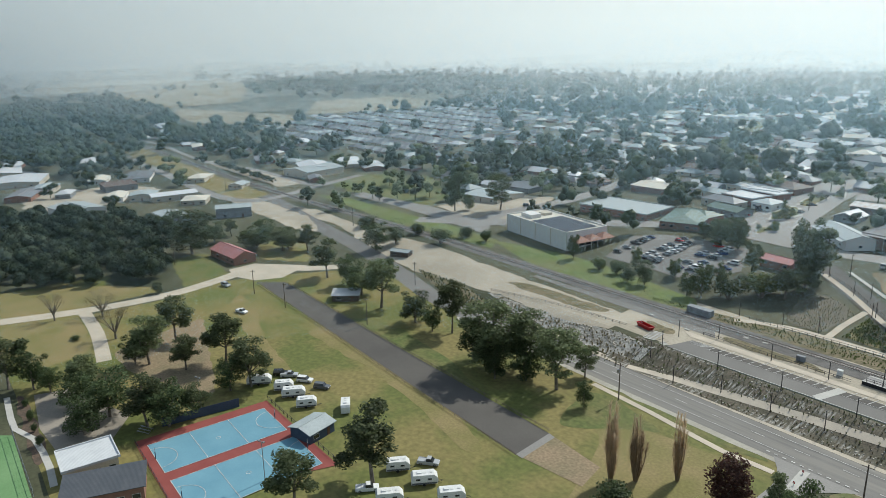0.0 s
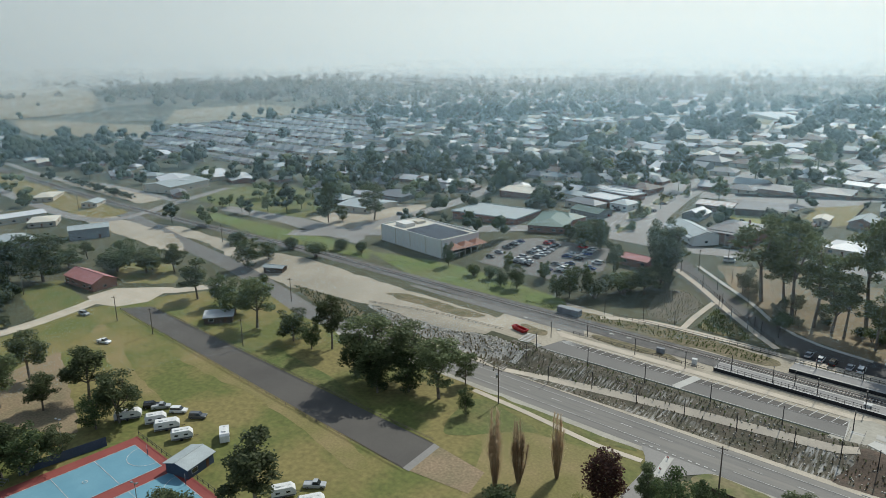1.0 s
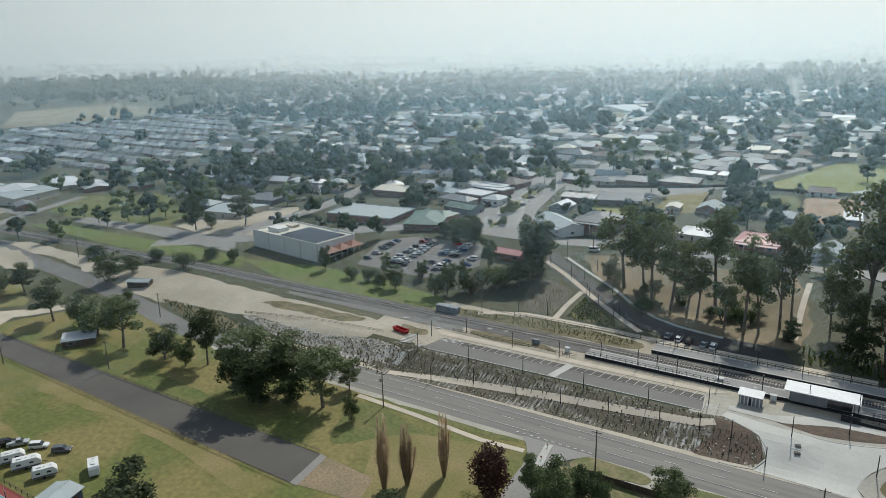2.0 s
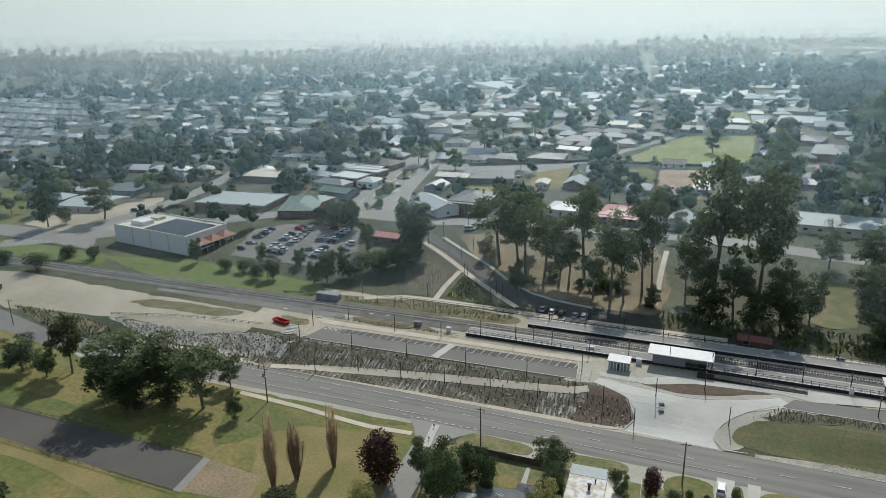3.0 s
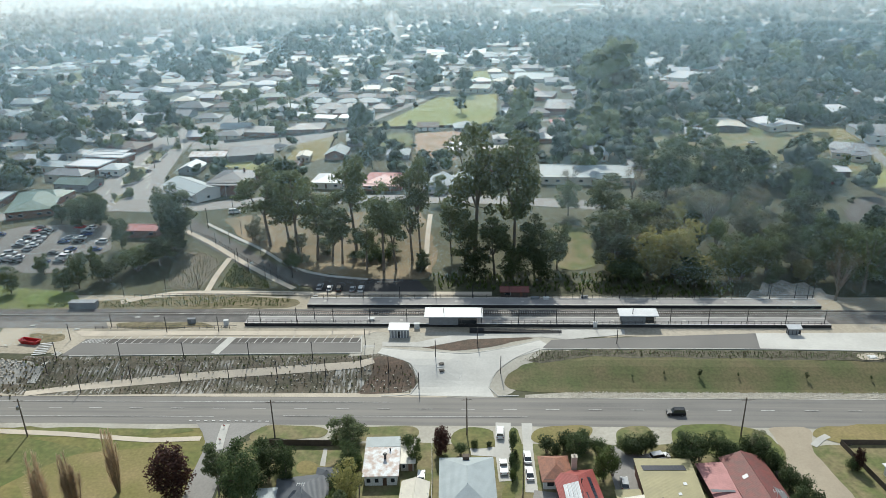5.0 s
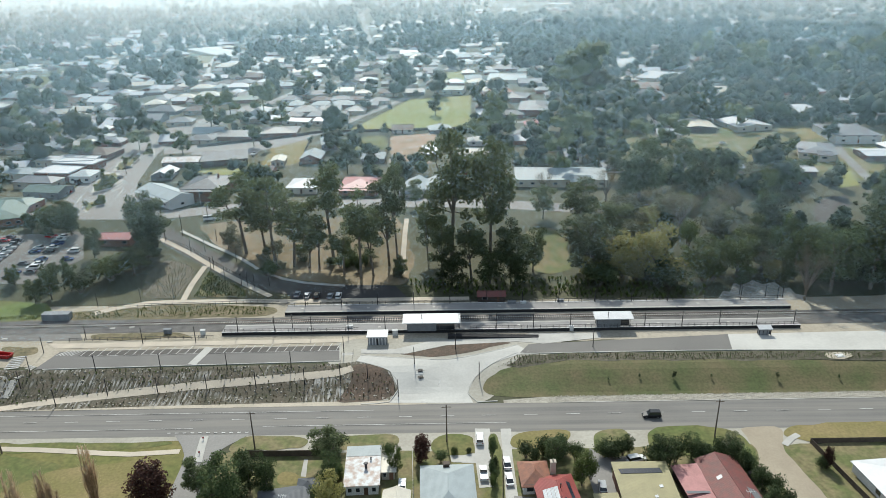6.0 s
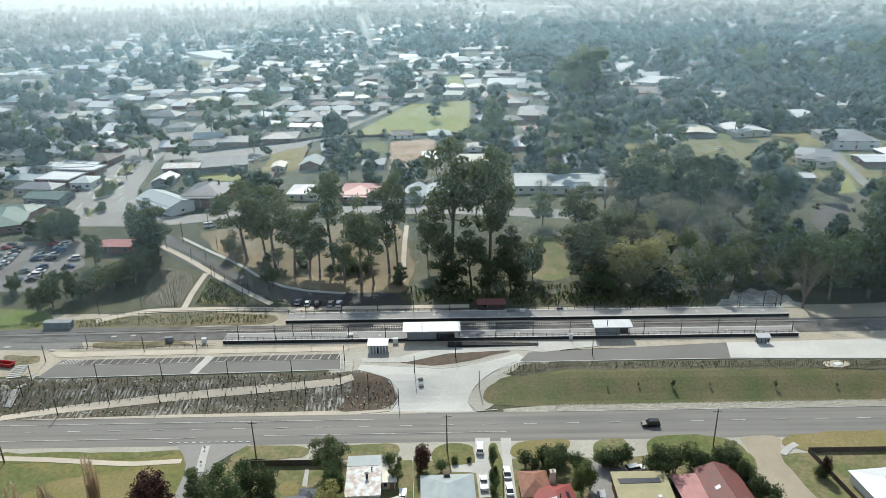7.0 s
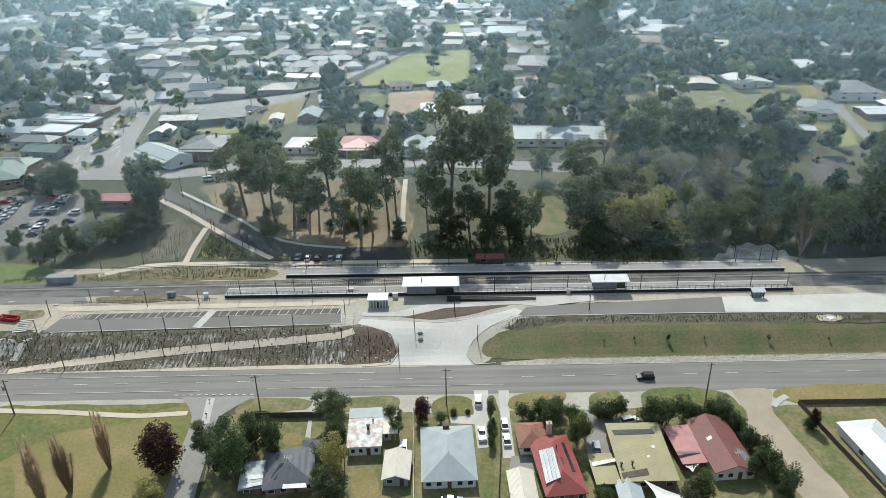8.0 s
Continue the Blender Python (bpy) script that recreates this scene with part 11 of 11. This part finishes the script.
ISLANDS = [
    [(-177.0, 330.4), (-170.0, 332.9), (-168.5, 348.2), (-175.7, 360.6), (-184.0, 363.0), (-182.5, 348.6)],
    [(-181.2, 364.9), (-173.3, 364.4), (-175.2, 388.7), (-182.9, 391.4), (-184.2, 378.2)],
    [(-173.4, 315.7), (-167.0, 319.9), (-162.5, 313.0), (-167.0, 308.0), (-165.6, 301.6), (-170.8, 308.0)],
    [(-175.9, 392.9), (-169.1, 393.5), (-174.8, 407.3), (-179.3, 405.8)],
]
rng = random.Random(77)
for outline in ISLANDS:
    cx, cy = sum(p[0] for p in outline) / len(outline), sum(p[1] for p in outline) / len(outline)
    drape("island_kerb", outline, CONCRETE, 0.26, "pale concrete kerb round a street island", "kerb")
    drape("median", [(cx + (x - cx) * 0.84, cy + (y - cy) * 0.9) for x, y in outline], YARD_GRASS, 0.3, "planted street median", "median")
    made = 0
    while made < 7:
        x, y = rng.uniform(cx - 9, cx + 9), rng.uniform(cy - 14, cy + 14)
        if inside(x, y, outline):
            made += 1
            plant(("bushgreen", "round", "bush", "dark")[made % 4], x, y, (2.0, 4.8, 2.4, 3.6)[made % 4] * rng.uniform(0.8, 1.2), 1.2, "street median planting")
line_marks("street_line", [((-167.6, 331.1), (-165.3, 337.3)), ((-161.4, 324.9), (-162.9, 333.7)), ((-156.0, 318.8), (-152.7, 322.2)), ((-156.9, 322.3), (-153.3, 325.7)), ((-157.8, 325.7), (-154.4, 329.2)), ((-179.7, 365.7), (-172.4, 368.4)), ((-180.9, 369.8), (-174.8, 373.6)), ((-166.7, 333.7), (-165.4, 340.8)), ((-169.1, 337.3), (-167.3, 345.4)), ((-176.1, 361.6), (-171.7, 364.4)), ((-186.0, 358.2), (-189.0, 372.3)), ((-182.2, 337.7), (-184.1, 346.8)), ((-177.6, 317.5), (-179.6, 326.2)), ((-174.0, 300.5), (-176.0, 309.8))], 0.5, "white painted lines of the town street")
for (x, y), paint, kind in (((-187.9, 332.6), "red", "suv"), ((-189.3, 344.3), "black", "sedan"), ((-192.3, 359.6), "white", "suv"), ((-194.6, 370.7), "silver", "sedan"), ((-171.6, 352.0), "grey", "suv"), ((-195.6, 379.1), "white", "hatch")):
    park(x, y, 97 + rng.uniform(-4, 4), paint, kind, "parked along the town street", "cars along the town street", 0.2)



# ---- station odds and ends ----
def cabinet(x, y, w, d, h, material, label, turn=2.0, lift=0.1):
    root = new("equipment_cabinet")
    part("body", Shape().box(-w / 2, -d / 2, -0.2, w / 2, d / 2, h), material, root)
    part("lid", Shape().slab([(-w / 2 - 0.08, -d / 2 - 0.08, h + 0.1), (w / 2 + 0.08, -d / 2 - 0.08, h + 0.1), (w / 2 + 0.08, d / 2 + 0.08, h + 0.16), (-w / 2 - 0.08, d / 2 + 0.08, h + 0.16)], 0.1), material, root)
    for k in range(max(1, int(w / 1.2))):
        x0 = -w / 2 + 0.1 + k * 1.2
        part("door", Shape().box(x0, -d / 2 - 0.04, 0.1, min(x0 + 1.05, w / 2 - 0.05), -d / 2, h - 0.15), material, root)
    root.matrix_basis = stand(x, y, turn, lift=lift)
    return tagged(root, label, "equipment cabinet", "trackside cabinets")


# the long box is a container, built with the cabinet's lid and doors
cabinet(*(-131.6, 207.5), 9.0, 2.4, 2.2, WALL["grey"], "long grey relay hut beside the track", 1)
for spot, w in (((-90.6, 196.3), 2.4), ((-79.1, 195.3), 1.4), ((-33.0, 196.9), 1.8), ((-18.4, 193.5), 1.6), ((19.6, 212.8), 2.6), ((23.4, 212.6), 1.8), ((36.1, 213.9), 2.2), ((36.7, 194.9), 1.2)):
    cabinet(*spot, w, 0.9, 1.6, FRAME_WHITE if w < 2 else WALL["grey"], "grey steel trackside equipment cabinet")
for k, spot in enumerate(((-141.5, 194.1), (-125.9, 191.9), (-110.1, 200.2), (-104.0, 200.8), (-96.4, 202.5), (-91.7, 199.3), (-31.4, 214.4), (-55.1, 216.9), (34.6, 210.6), (38.2, 210.9), (41.6, 210.4), (56.4, 210.7), (81.0, 210.8), (96.6, 196.1), (103.1, 196.6))):
    lid = new("pit_lid", Shape().box(-0.8, -0.5, 0, 0.8, 0.5, 0.12).box(-0.65, -0.38, 0.12, 0.65, 0.38, 0.17).mesh("pit_lid", CONCRETE))
    lid.matrix_basis = stand(*spot, 3 * (k % 5), lift=0.12)
    tagged(lid, "pale concrete cable pit lid set in the ground", "pit lid", "cable pit lids")
for look_name, (x, y), h in (("gum", (61.2, 169.1), 2.6), ("gum", (71.6, 169.2), 1.5), ("gum", (89.8, 168.7), 2.2), ("gum", (106.8, 168.5), 1.6), ("gum", (51.7, 169.7), 1.4), ("gum", (42.8, 168.7), 1.2)):
    plant(look_name, x, y, h, 1.0, "young trees on the grass slope")
pad = drape("drain_pad", [(108.1, 178.8), (111.7, 179.3), (114.9, 178.6), (114.9, 176.7), (111.5, 175.3), (107.8, 175.6), (106.8, 177.2)], GRAVEL, 0.14, "round pale gravel pad on the bank", "pad", crisp=True)
drain = new("drain_lid", Shape().box(-1.2, -0.9, 0, 1.2, 0.9, 0.14).box(-1.0, -0.7, 0.14, 1.0, 0.7, 0.2).mesh("drain_lid", FRAME_WHITE))
drain.matrix_basis = stand(*(111.2, 177.1), 4, lift=0.2)
tagged(drain, "white drain lid on a gravel pad", "drain lid")

for leaf_name, (shape, _) in FAR_CROWNS.items():
    tagged(new("far_trees", shape.mesh("far_trees", bpy.data.materials[leaf_name])), "garden and street trees of the farther town", "trees", kind="stuff")
